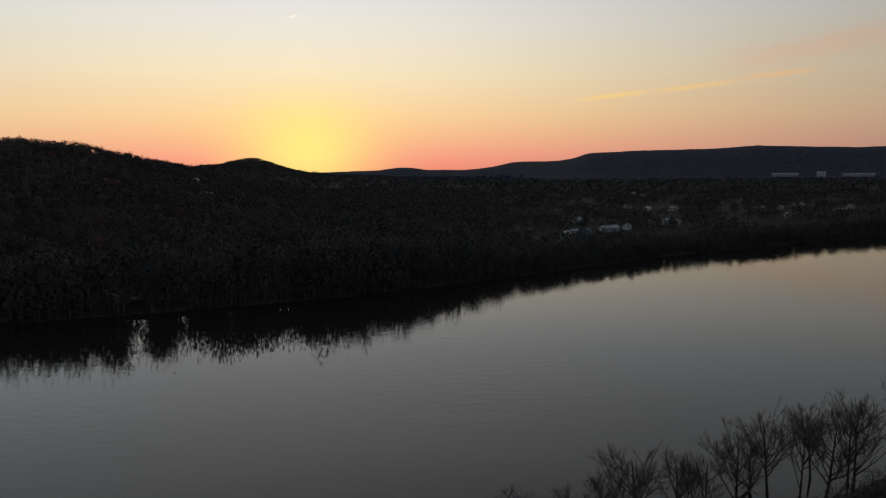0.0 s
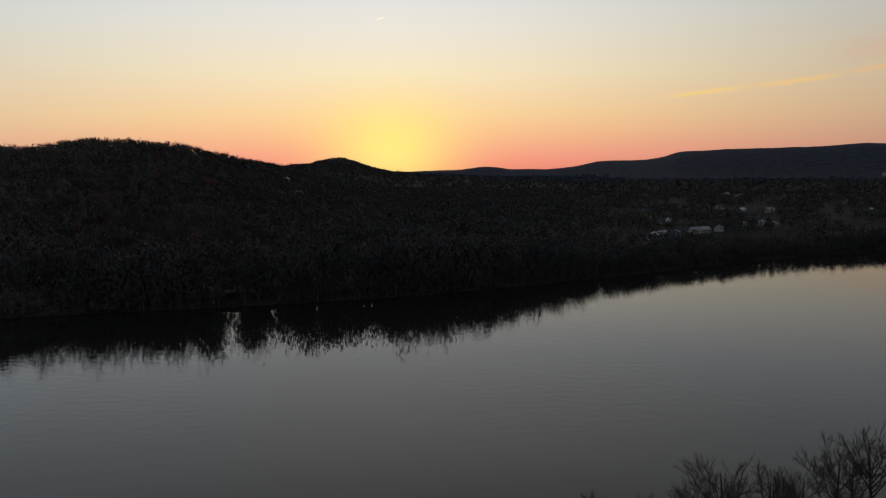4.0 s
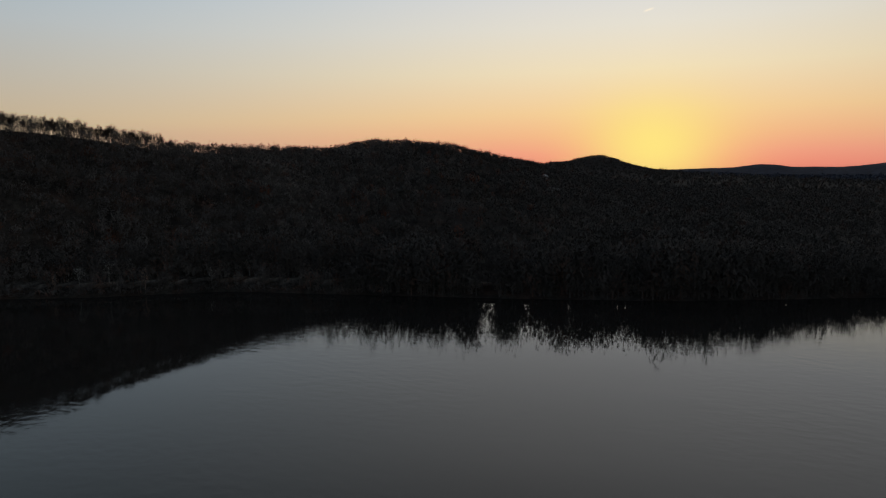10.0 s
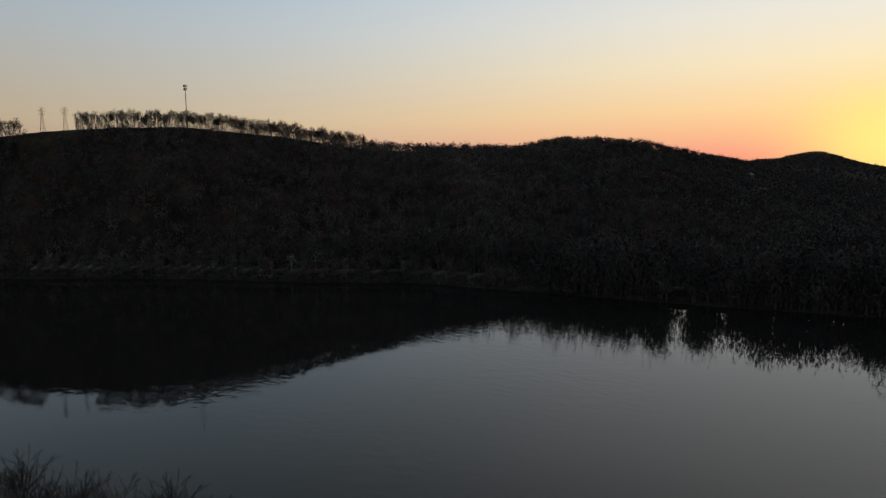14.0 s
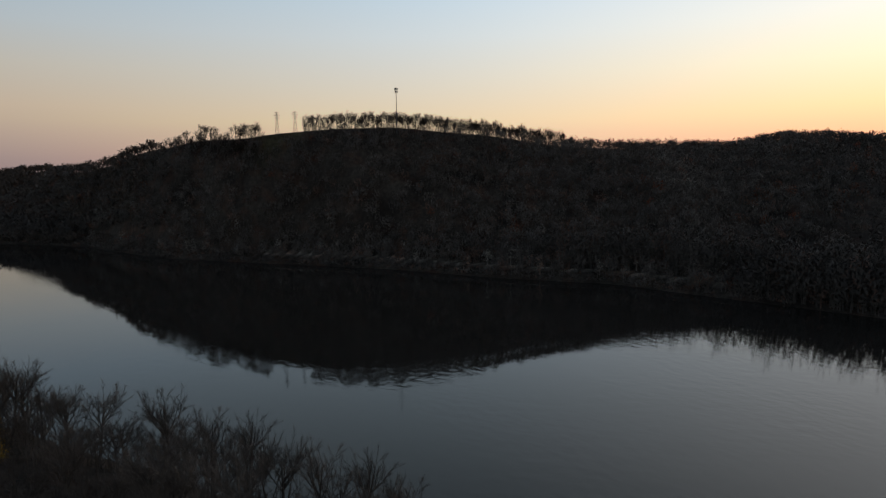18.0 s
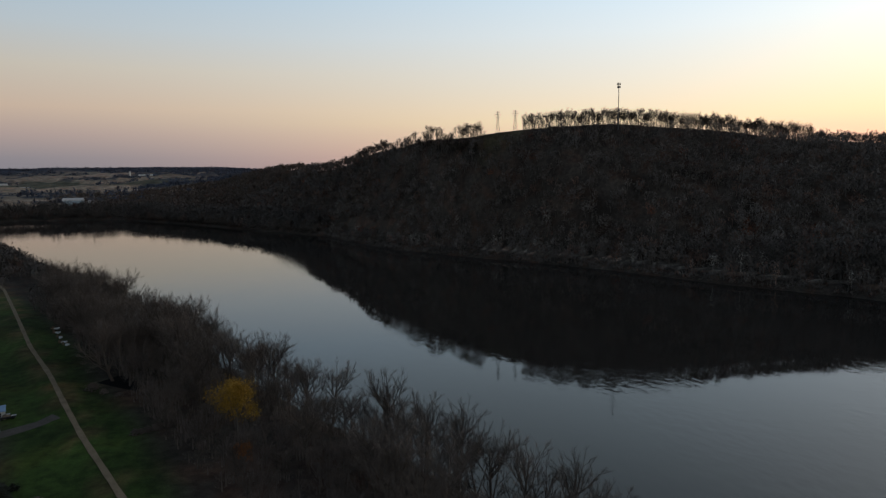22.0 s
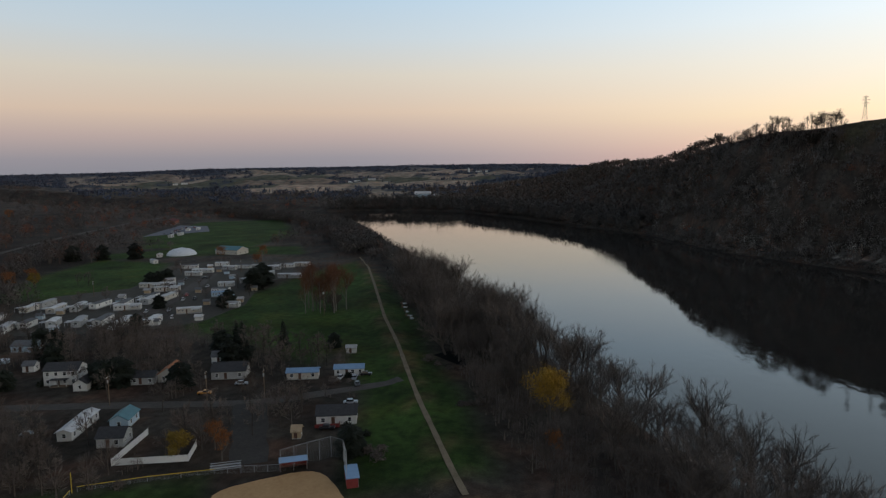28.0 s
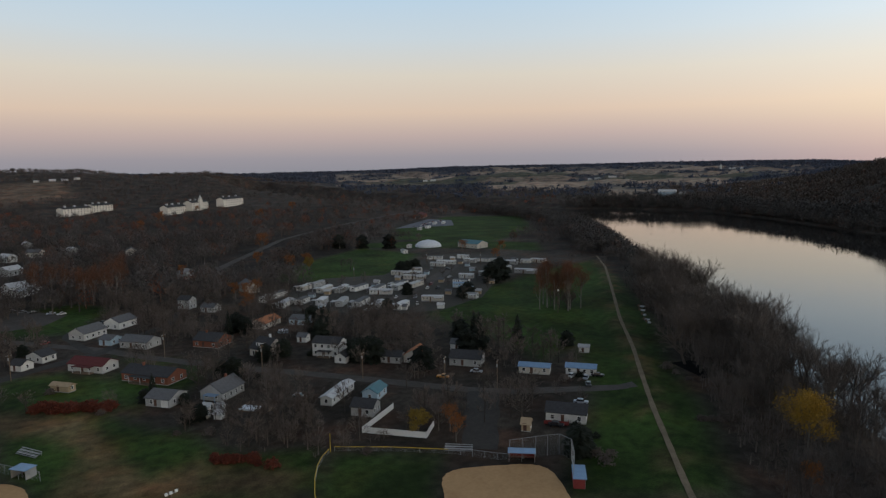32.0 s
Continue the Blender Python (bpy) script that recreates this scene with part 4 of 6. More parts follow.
def bush(seed, label, leafmat, name, r=2.0, h=2.2, n=500):
    g = random.Random(seed)
    tv, tf, ends = [], [], []
    for i in range(7):
        th = g.uniform(0, 6.28)
        e = Vector((math.cos(th) * r * 0.6, math.sin(th) * r * 0.6, h * g.uniform(0.5, 0.85)))
        tube(tv, tf, (0, 0, -0.1), e, 0.05, 0.02, 3)
    for i in range(140):
        th, u = g.uniform(0, 6.28), g.uniform(0, 1)
        k = math.sqrt(1 - u * u) * r * g.uniform(0.4, 1)
        ends.append(Vector((math.cos(th) * k, math.sin(th) * k, 0.1 + h * u * g.uniform(0.7, 1))))
    v, f = leafy(ends, n, 0.28, seed)
    ob = empty_thing(name, HIDE, label, "shrub", "shrubs")
    part("stems", mesh_from("stems", tv, tf, BARK), None, ob)
    part("foliage", mesh_from("foliage", v, f, leafmat), None, ob)
    PARKED.append(ob)
    return ob


RED_BUSH = bush(91, "dense dark red shrub at the edge of the field", RED, "red_shrub")
DARK_BUSH = bush(92, "dark evergreen shrub beside a house", NEEDLE, "evergreen_shrub", 1.4, 1.8, 350)
BROWN_BUSH = bush(93, "brown leafless scrub beside the track", YARD_TWIG, "brown_scrub", 2.2, 2.2, 350)

# ---- planting ----
def strip_trees():
    g = random.Random(5)
    made = []
    tries = 0
    while len(made) < 215 and tries < 16000:
        tries += 1
        k = g.randrange(1, 12)
        (ax, ay), (bx, by) = NEAR_BANK[k], NEAR_BANK[k + 1]
        u = g.random()
        x, y = ax + (bx - ax) * u, ay + (by - ay) * u
        nx, ny = by - ay, ax - bx
        ln = math.hypot(nx, ny)
        nx, ny = (nx / ln, ny / ln)
        if nx * x + ny * y > 0:
            nx, ny = -nx, -ny
        off = g.uniform(2, 50)
        x, y = x + nx * off, y + ny * off
        d = math.hypot(x, y)
        az = math.degrees(math.atan2(-x, y))
        if d > 470 or d < 95 or az < -7 or line_dist(np.array(x), np.array(y), PATHWAY) < 17:
            continue
        if any((x - p) ** 2 + (y - q) ** 2 < (6.0 if d > 220 else 6.4) ** 2 for p, q in made):
            continue
        if (x + 174) ** 2 + (y + 28.5) ** 2 < 36 or (x + 225) ** 2 + (y + 70) ** 2 < 100:
            continue
        made.append((x, y))
        small = 0.8 if -4 < az < 64 else 1.0
        small *= 0.62 if off > 30 and d < 250 else 1.14 if d > 235 else 1.0
        if abs(az - 99.3) < 4.5 and d < 178:
            small = min(small, 0.45)
        plant(g.choice(BARE), x, y, g.uniform(0.78, 1.14) * small, squash=g.uniform(0.9, 1.2))


random.seed(3)
strip_trees()
# the tall trees of the near bank, north of the camera
for i, (az, d, k) in enumerate([(-33.2, 182, 1.35), (-31.4, 176, 1.3), (-29.6, 171, 1.36), (-27.4, 166, 1.3), (-25.0, 160, 1.2), (-22.6, 152, 1.14), (-20.2, 146, 1.24), (-17.6, 137, 1.2), (-14.6, 128, 1.22), (-12.2, 122, 1.26), (-9.0, 117, 1.1), (-30.4, 186, 1.2), (-32.8, 192, 1.25), (-26.0, 172, 1.05), (-21.2, 156, 0.95), (-36, 190, 1.3), (-39, 200, 1.3)]):
    plant(BARE[(0, 2, 4, 3)[i % 4]], -d * math.sin(radians(az)), d * math.cos(radians(az)), k, squash=(0.85, 1.0, 0.75)[i % 3])
plant(BARE[1], -163, 12, 1.2, 200)
plant(BARE[1], -158, 20, 1.05, 170)
plant(BARE[3], -148, 26, 0.95, 190)
plant(GOLDEN, -174, -28.5, 1.22, squash=0.88)


def along_near_bank(x, y, d, a):
    e = line_dist(x, y, NEAR_BANK)
    return (e < 52) & (line_dist(x, y, PATHWAY) > 22) & ((d > 440) | (a < -36))


woods("riverside_woods", "long belt of bare grey trees along the near bank", 11000, (96, 128), (430, 1200), along_near_bank, (11, 17), (0.34, 0.46), 96, WOODS, 41)
bank_woods("riverside_scrub", "leafless grey thickets filling the near bank woods", NEAR_BANK[2:12], 4600, (-45, 114), (1, 47), 440, (3, 7.5), (0.35, 0.5), 70, TWIG, 46, lambda x, y, a: line_dist(x, y, PATHWAY) > 19, None, 0.22)
woods("riverside_undergrowth", "low bare scrub under the riverside trees", 17000, (-42, 112), (90, 470), lambda x, y, d, a: (line_dist(x, y, NEAR_BANK) < 58) & (line_dist(x, y, PATHWAY) > 18) & ((d > 130) | (a > 60) | (a < 0)), (1.8, 5.5), (0.4, 0.6), 60, YARD_TWIG, 42, 0.16)

g = random.Random(9)
for i in range(425):
    az = 46 + 28.2 * (i + g.random()) / 320 if i < 320 else 77.6 + 5.0 * (i - 320 + g.random()) / 60 if i < 380 else 82.6 + 5.9 * (i - 380 + g.random()) / 45
    d = float(land_row(np.array(az), 2)) + (g.uniform(-8, 18) if az < 77 else g.uniform(-18, 3))
    oak = 0.3 if az < 70 else 0.5 if az > 82 else 0.25 if az > 77 else 0.12
    s = g.uniform(0.72, 1.08) * (0.6 if az < 52 else 1.0 if 77 < az < 82.5 else 0.8 if az > 77 else 1.0)
    plant(g.choice(RIDGE_BARE) if g.random() > oak else RIDGE_OAK, -math.sin(radians(az)) * d, math.cos(radians(az)) * d, s, squash=g.uniform(0.75, 1.05) * (1.3 if az > 77 else 1.0))

woods("ridge_scrub", "thin leafless undergrowth between the ridge trees", 5200, (46, 74.1), (600, 920), lambda x, y, d, a: abs(d - land_row(a, 2) - 4) < 12, (3.5, 9), (0.25, 0.4), 40, TWIG, 51, 0.22)
BARE_YARD_SPOTS = [(-203, -200), (-200, -180), (-125, -191), (-167, -190), (-127, -161), (-131, -147), (-143, -266), (-162, -274), (-162, -172), (-158, -104), (-170, -104), (-214, -126), (-195, -140), (-158, -146), (-184, -155), (-123, -167), (-118, -173), (-332, -361), (-318, -436), (-329, -367), (-286, -431), (-239, -227), (-228, -149), (-229, -140), (-233, -134), (-150, -108), (-146, -118), (-121, -152), (-113, -158), (-150, -206), (-180, -172)]
for x, y in BARE_YARD_SPOTS:
    plant(g.choice(YARD_BARE), x, y, g.uniform(0.65, 0.95))
for _ in range(60):
    # the overgrown lots behind the ball field and between the yards
    u = g.random()
    x, y = (g.uniform(-124, -92), g.uniform(-176, -140)) if u < 0.45 else (g.uniform(-215, -150), g.uniform(-330, -262)) if u < 0.8 else (g.uniform(-250, -195), g.uniform(-235, -205))
    if not inside(np.array(x), np.array(y), FRONT_FIELD):
        plant(g.choice(YARD_BARE), x, y, g.uniform(0.45, 0.9))
SPRUCES = [(-165, -262), (-172, -259), (-186, -223), (-189, -236), (-172, -183), (-175, -179), (-226, -168), (-219, -170), (-147, -76), (-103, -211), (-343, -320), (-359, -320), (-233, -150), (-192, -228), (-178, -185), (-223, -163)]
for i, (x, y) in enumerate(SPRUCES):
    plant(SPRUCE if i % 3 == 0 else ROUND_EVERGREEN, x, y, g.uniform(0.9, 1.3) * (0.6 if x > -110 else 1.0), squash=g.uniform(0.9, 1.15))
for x, y in [(-172, -266), (-177, -268), (-206, -253), (-205, -243), (-173, -187), (-173, -181), (-209, -159), (-213, -153), (-98, -206), (-97, -178), (-179, -157), (-101, -178), (-240, -415), (-94, -301), (-105, -194), (-100, -177), (-439, -460), (-453, -437), (-240, -130), (-427, -480), (-372, -254), (-350, -245), (-364, -248), (-128, -209), (-130, -205), (-150, -214), (-159, -214)]:
    plant(ROUND_EVERGREEN, x, y, g.uniform(0.45, 0.7) if x > -110 else g.uniform(0.7, 1.2) if x > -300 else g.uniform(1.5, 2.0))
for x, y in [(-653, -1120), (-402, -822), (-299, -431), (-300, -391), (-218, -326), (-223, -322), (-214, -331), (-236, -430), (-620, -880), (-760, -980), (-430, -297), (-520, -1000), (-470, -905), (-318, -393), (-195, -290), (-358, -507), (-475, -323), (-457, -351), (-139, -112), (-134, -106), (-159, -25)]:
    plant(ORANGE_TREE, x, y, g.uniform(0.5, 0.75) if x > -160 else g.uniform(0.9, 1.2) if y > -500 else g.uniform(1.4, 1.9))
for x, y in [(-305, -170), (-304, -163), (-301, -175), (-309, -167), (-311, -176), (-298, -169), (-300, -162), (-307, -181), (-313, -170), (-295, -176), (-310, -160), (-159, -388), (-164, -383), (-177, -398), (-154, -386), (-149, -419), (-164, -398), (-168, -392), (-158, -404), (-143, -426), (-154, -412), (-185, -410)]:
    plant(BIRCH, x, y, g.uniform(1.0, 1.4), squash=0.8)
for cx, cy in ((-304, -170), (-156, -408), (-148, -398)):
    for _ in range(11):
        plant(g.choice(YARD_BARE), cx + g.uniform(-8, 8), cy + g.uniform(-8, 8), g.uniform(0.6, 0.95))
plant(GOLD_TREE, -131, -117, 0.95)
plant(GOLD_TREE, -316, -389, 1.2)
for i in range(26):
    u = i / 25
    plant(RED_BUSH, -73 - 15 * u + g.uniform(-2, 2), -225 + 18 * u + g.uniform(-2, 2), g.uniform(0.8, 1.3))
for i in range(22):
    u = g.random()
    plant(RED_BUSH, -86.5 - 9.5 * u + g.uniform(-2, 2), -151 + 16 * u + g.uniform(-2, 2), g.uniform(0.45, 0.95) * (0.8 + 0.3 * u))
for x, y in [(-161, -84), (-159, -77), (-171, -91), (-134, -196), (-116, -190), (-152, -222), (-176, -198), (-165, -205), (-170, -208), (-205, -106), (-180, -163)]:
    plant(DARK_BUSH, x, y, g.uniform(0.7, 1.2))
for i in range(7):
    plant(BROWN_BUSH, -189 - 5.5 * i / 6, -59 + 9.4 * i / 6 + g.uniform(-0.5, 0.5), g.uniform(0.55, 0.8))
for x, y in [(-149, -72), (-146, -68), (-151, -69), (-228, -80), (-224, -74), (-232, -85), (-96, -165), (-90, -172), (-114, -120), (-110, -135), (-84, -206), (-82, -240), (-200, -103), (-198, -108)]:
    plant(BROWN_BUSH, x, y, g.uniform(0.6, 1.2))

# ---- builders ----
def box(bm, c, size, turn=None):
    r = bmesh.ops.create_cube(bm, size=1.0)
    m = Matrix.Translation(c) @ (turn or Matrix.Identity(4)) @ Matrix.Diagonal((*size, 1))
    bmesh.ops.transform(bm, matrix=m, verts=r["verts"])
    return r["verts"]


def boxes(*items):
    bm = bmesh.new()
    for c, s in items:
        box(bm, c, s)
    return bm


def rods(points, r, sides=6):
    v, f = [], []
    for a, b in points:
        tube(v, f, a, b, r, r, sides)
    return v, f


WHITE_SIDING = mat("white_siding", (0.58, 0.57, 0.54), 0.7, 0.14, 0.6, random_obj=0.2)
CREAM = mat("cream_siding", (0.48, 0.44, 0.38), 0.75, 0.12, 0.8)
GREY_SIDING = mat("grey_siding", (0.34, 0.34, 0.33), 0.75, 0.12, 0.8)
TAN_SIDING = mat("tan_siding", (0.36, 0.27, 0.17), 0.75, 0.15, 0.8)
BLUE_SIDING = mat("pale_blue_siding", (0.38, 0.48, 0.55), 0.75, 0.12, 0.8)
BRICK = mat("red_brick", (0.20, 0.075, 0.045), 0.85, 0.2, 1.5, bump=0.3)
DARK_ROOF = mat("dark_shingles", (0.045, 0.045, 0.048), 0.9, 0.25, 1.2, bump=0.3)
GREY_ROOF = mat("grey_shingles", (0.12, 0.12, 0.125), 0.9, 0.2, 1.2, bump=0.3)
MAROON_ROOF = mat("maroon_shingles", (0.11, 0.028, 0.028), 0.9, 0.2, 1.2, bump=0.3)
ORANGE_ROOF = mat("orange_shingles", (0.34, 0.14, 0.07), 0.9, 0.2, 1.2, bump=0.3)
BLUE_ROOF = mat("blue_metal_roof", (0.22, 0.34, 0.50), 0.45, 0.12, 0.6, metal=0.2)
TEAL_ROOF = mat("teal_metal_roof", (0.07, 0.17, 0.20), 0.5, 0.15, 0.6)
PALE_ROOF = mat("white_metal_roof", (0.43, 0.43, 0.43), 0.55, 0.25, 0.35, random_obj=0.35)
GLASS = mat("window_glass", (0.02, 0.022, 0.026), 0.08, 0.1, 1.0, spec=0.8)
TRIM = mat("white_trim", (0.7, 0.7, 0.68), 0.6, 0.08, 1.0)
DOOR = mat("brown_door", (0.09, 0.045, 0.03), 0.6, 0.15, 1.0)
CONCRETE = mat("concrete", (0.33, 0.32, 0.30), 0.9, 0.2, 0.7, bump=0.2)
METAL = mat("galvanised_steel", (0.35, 0.36, 0.37), 0.5, 0.15, 1.0, metal=0.6)
DARK_STEEL = mat("dark_steel", (0.10, 0.10, 0.105), 0.6, 0.2, 1.0, metal=0.3)
WOOD = mat("weathered_wood", (0.16, 0.115, 0.08), 0.9, 0.25, 1.5)
RED_WOOD = mat("red_painted_wood", (0.22, 0.04, 0.035), 0.8, 0.2, 1.0)
TYRE = mat("tyre_rubber", (0.02, 0.02, 0.02), 0.9, 0.1, 2.0)
ASPHALT = mat("asphalt", (0.042, 0.036, 0.031), 0.9, 0.3, 0.15, bump=0.2)
PALE_ASPHALT = mat("worn_asphalt", (0.068, 0.058, 0.05), 0.9, 0.3, 0.12, bump=0.2)
GRAVEL = mat("gravel_track", (0.25, 0.19, 0.125), 0.95, 0.3, 0.25, second=(0.12, 0.095, 0.055), bump=0.3)
SAND = mat("infield_clay", (0.48, 0.295, 0.14), 0.95, 0.15, 0.12, second=(0.38, 0.22, 0.10), bump=0.2)
LINE_YELLOW = mat("yellow_rail", (0.55, 0.38, 0.04), 0.6, 0.1, 1.0)
TARP = mat("white_tarp", (0.6, 0.62, 0.65), 0.5, 0.15, 0.6)
PINK = mat("pale_masonry", (0.66, 0.615, 0.55), 0.8, 0.12, 0.05)

WINDOW_MESHES = {}


def add_window(parent, x, y, z, w, h, turn, far=False):
    """A window proud of the wall: a frame with its glass as a part of it. turn: 0 faces -y."""
    key = (round(w, 2), round(h, 2), far)
    if key not in WINDOW_MESHES:
        b = boxes(((0, 0, h / 2 + 0.05), (w + 0.2, 0.1, 0.1)), ((0, 0, -h / 2 - 0.05), (w + 0.24, 0.14, 0.1)), ((-w / 2 - 0.05, 0, 0), (0.1, 0.1, h)), ((w / 2 + 0.05, 0, 0), (0.1, 0.1, h)), ((0, 0, 0), (w, 0.06, 0.06)))
        fr = bpy.data.meshes.new("window")
        b.to_mesh(fr), b.free()
        fr.materials.append(TRIM)
        if far:
            # frame and glass in one, for facades far off
            n = len(fr.vertices)
            v = [tuple(q.co) for q in fr.vertices] + [(-w / 2, 0.01, -h / 2), (w / 2, 0.01, -h / 2), (w / 2, 0.01, h / 2), (-w / 2, 0.01, h / 2)]
            f = [tuple(q.vertices) for q in fr.polygons] + [(n, n + 1, n + 2, n + 3)]
            fr = mesh_from("window", v, f, TRIM)
            fr.materials.append(GLASS)
            fr.polygons[len(f) - 1].material_index = 1
        b = boxes(((0, 0.02, 0), (w, 0.03, h)))
        pn = bpy.data.meshes.new("pane")
        b.to_mesh(pn), b.free()
        pn.materials.append(GLASS)
        WINDOW_MESHES[key] = fr, pn
    fr, pn = WINDOW_MESHES[key]
    f = part("window", fr, None, parent)
    f.matrix_local = pose(x, y, z, 0, 0, turn)
    if not far:
        part("pane", pn, None, f)
    return f


def gable_walls(L, W, h, rh):
    """Walls with two gables; the ridge runs along x."""
    v = [(-L / 2, -W / 2, -0.3), (L / 2, -W / 2, -0.3), (L / 2, W / 2, -0.3), (-L / 2, W / 2, -0.3), (-L / 2, -W / 2, h), (L / 2, -W / 2, h), (L / 2, W / 2, h), (-L / 2, W / 2, h), (-L / 2, 0, h + rh), (L / 2, 0, h + rh)]
    f = [(0, 1, 5, 4), (2, 3, 7, 6), (1, 2, 6, 9, 5), (3, 0, 4, 8, 7), (4, 5, 9, 8), (6, 7, 8, 9), (3, 2, 1, 0)]
    return v, f


def roof_slabs(L, W, h, rh, over=0.4, thick=0.16):
    bm = bmesh.new()
    sl = math.hypot(W / 2, rh)
    ang = math.atan2(rh, W / 2)
    for s in (-1, 1):
        c = Vector((0, s * (W / 4 + over / 2 * math.cos(ang)), h + rh / 2 - over / 2 * math.sin(ang))) + Vector((0, s * math.sin(ang), math.cos(ang))) * (thick / 2 + 0.02)
        box(bm, c, (L + 2 * over, sl + over, thick), Matrix.Rotation(-s * ang, 4, "X"))
    return bm


STREET = -67.0
HOUSE_SPOTS = []


def house(corner, L, W, h, rh, walls, roof, label, ridge="x", turn=STREET, win=3, storeys=1, chimney=False, porch=False, garage=False, name="house", category="house", group="houses", door=True):
    """corner: the one next to the track and the camera; L runs along the street, W away from it."""
    ca, sa_ = math.cos(radians(turn)), math.sin(radians(turn))
    cx = corner[0] + ca * L / 2 + sa_ * W / 2
    cy = corner[1] + sa_ * L / 2 - ca * W / 2
    HOUSE_SPOTS.append((cx, cy))
    rot = turn
    l, w = L, W
    if ridge == "y":
        rot, l, w = turn - 90, W, L
    ob = empty_thing(name, pose(cx, cy, zat(cx, cy), 0, 0, rot), label, category, group)
    part("wall", mesh_from("wall", *gable_walls(l, w, h, rh), walls), None, ob)
    part("roof", roof_slabs(l, w, h, rh), roof, ob)
    part("foundation", boxes(((0, 0, -0.1), (l + 0.12, w + 0.12, 0.7))), CONCRETE, ob)
    if door:
        part("door", boxes(((l * 0.08, w / 2 + 0.05, 1.25), (0.95, 0.1, 2.05)), ((l * 0.08, w / 2 + 0.08, 2.33), (1.2, 0.14, 0.12))), DOOR, ob)
    far = name in ("shed", "trailer", "farm_building", "barn", "school", "commercial_building")
    for st in range(storeys):
        z = 1.55 + 2.7 * st
        for s, deg in ((-1, 0), (1, 180)):
            for i in range(win):
                x = l * ((i + 0.5) / win - 0.5)
                if s == 1 and st == 0 and abs(x - l * 0.08) < 1.2:
                    continue
                add_window(ob, x, s * (w / 2 + 0.03), z, 1.0, 1.15, deg, far)
        for s, deg in ((-1, -90), (1, 90)):
            for y in ((-w * 0.22, w * 0.22) if w > 6 else (0.0,)):
                add_window(ob, s * (l / 2 + 0.03), y, z, 0.9, 1.1, deg, far)
    if chimney:
        part("chimney", boxes(((l * 0.2, 0.3, h + rh), (0.7, 0.7, 1.8)), ((l * 0.2, 0.3, h + rh + 0.92), (0.85, 0.85, 0.12))), BRICK, ob)
    if porch:
        p = part("porch", boxes(((0, w / 2 + 1.1, 0.15), (l * 0.5, 2.2, 0.3))), WOOD, ob)
        part("porch_roof", boxes(((0, w / 2 + 1.1, 2.6), (l * 0.52, 2.3, 0.14))), roof, p)
        for x in (-l * 0.24, 0, l * 0.24):
            part("post", boxes(((x, w / 2 + 2.1, 1.42), (0.12, 0.12, 2.25))), TRIM, p)
    if garage:
        part("garage_door", boxes(((-l * 0.3, w / 2 + 0.05, 1.15), (2.6, 0.08, 2.2)), ((-l * 0.3, w / 2 + 0.1, 0.9), (2.6, 0.04, 0.05)), ((-l * 0.3, w / 2 + 0.1, 1.5), (2.6, 0.04, 0.05))), TRIM, ob)
    return ob


def strip(name, line, width, material, label, category, lift=0.07, step=4.0):
    """A road or track laid on the land."""
    pts = []
    for (ax, ay), (bx, by) in zip(line[:-1], line[1:]):
        n = max(1, int(math.hypot(bx - ax, by - ay) / step))
        pts += [Vector((ax + (bx - ax) * i / n, ay + (by - ay) * i / n)) for i in range(n)]
    pts.append(Vector(line[-1]))
    for _ in range(3):
        pts = [pts[0]] + [(a + 2 * b + c) / 4 for a, b, c in zip(pts, pts[1:], pts[2:])] + [pts[-1]]
    v, f = [], []
    for i, p in enumerate(pts):
        d = (pts[min(i + 1, len(pts) - 1)] - pts[max(i - 1, 0)]).normalized()
        n = Vector((-d.y, d.x))
        w = width / 2 * (1 + 0.08 * math.sin(i * 1.7) + 0.05 * math.sin(i * 0.6))
        for s in (-1, 0, 1):
            q = p + n * w * s
            v.append((q.x, q.y, zat(q.x, q.y) + lift + (0.03 if s == 0 else 0)))
        if i:
            k = 3 * i
            f += [(k - 3, k - 2, k + 1, k), (k - 2, k - 1, k + 2, k + 1)]
    return tagged(new(name, mesh_from(name, v, f, material)), label, category, kind="structure")


def patch(name, poly, material, label, category, lift=0.05):
    """A flat piece of ground with an uneven edge."""
    n = len(poly)
    cx, cy = sum(p[0] for p in poly) / n, sum(p[1] for p in poly) / n
    v, f = [(cx, cy, zat(cx, cy) + lift)], []
    edge = []
    for i in range(n):
        a, b = poly[i], poly[(i + 1) % n]
        edge += [(a[0] + (b[0] - a[0]) * k / 6, a[1] + (b[1] - a[1]) * k / 6) for k in range(6)]
    for i, (x, y) in enumerate(edge):
        k = 1 + 0.006 * math.sin(i * 0.9) + 0.003 * math.sin(i * 2.3)
        x, y = cx + (x - cx) * k, cy + (y - cy) * k
        v.append((x, y, zat(x, y) + lift))
    m = len(edge)
    f = [(0, 1 + i, 1 + (i + 1) % m) for i in range(m)]
    return tagged(new(name, mesh_from(name, v, f, material)), label, category, kind="structure")


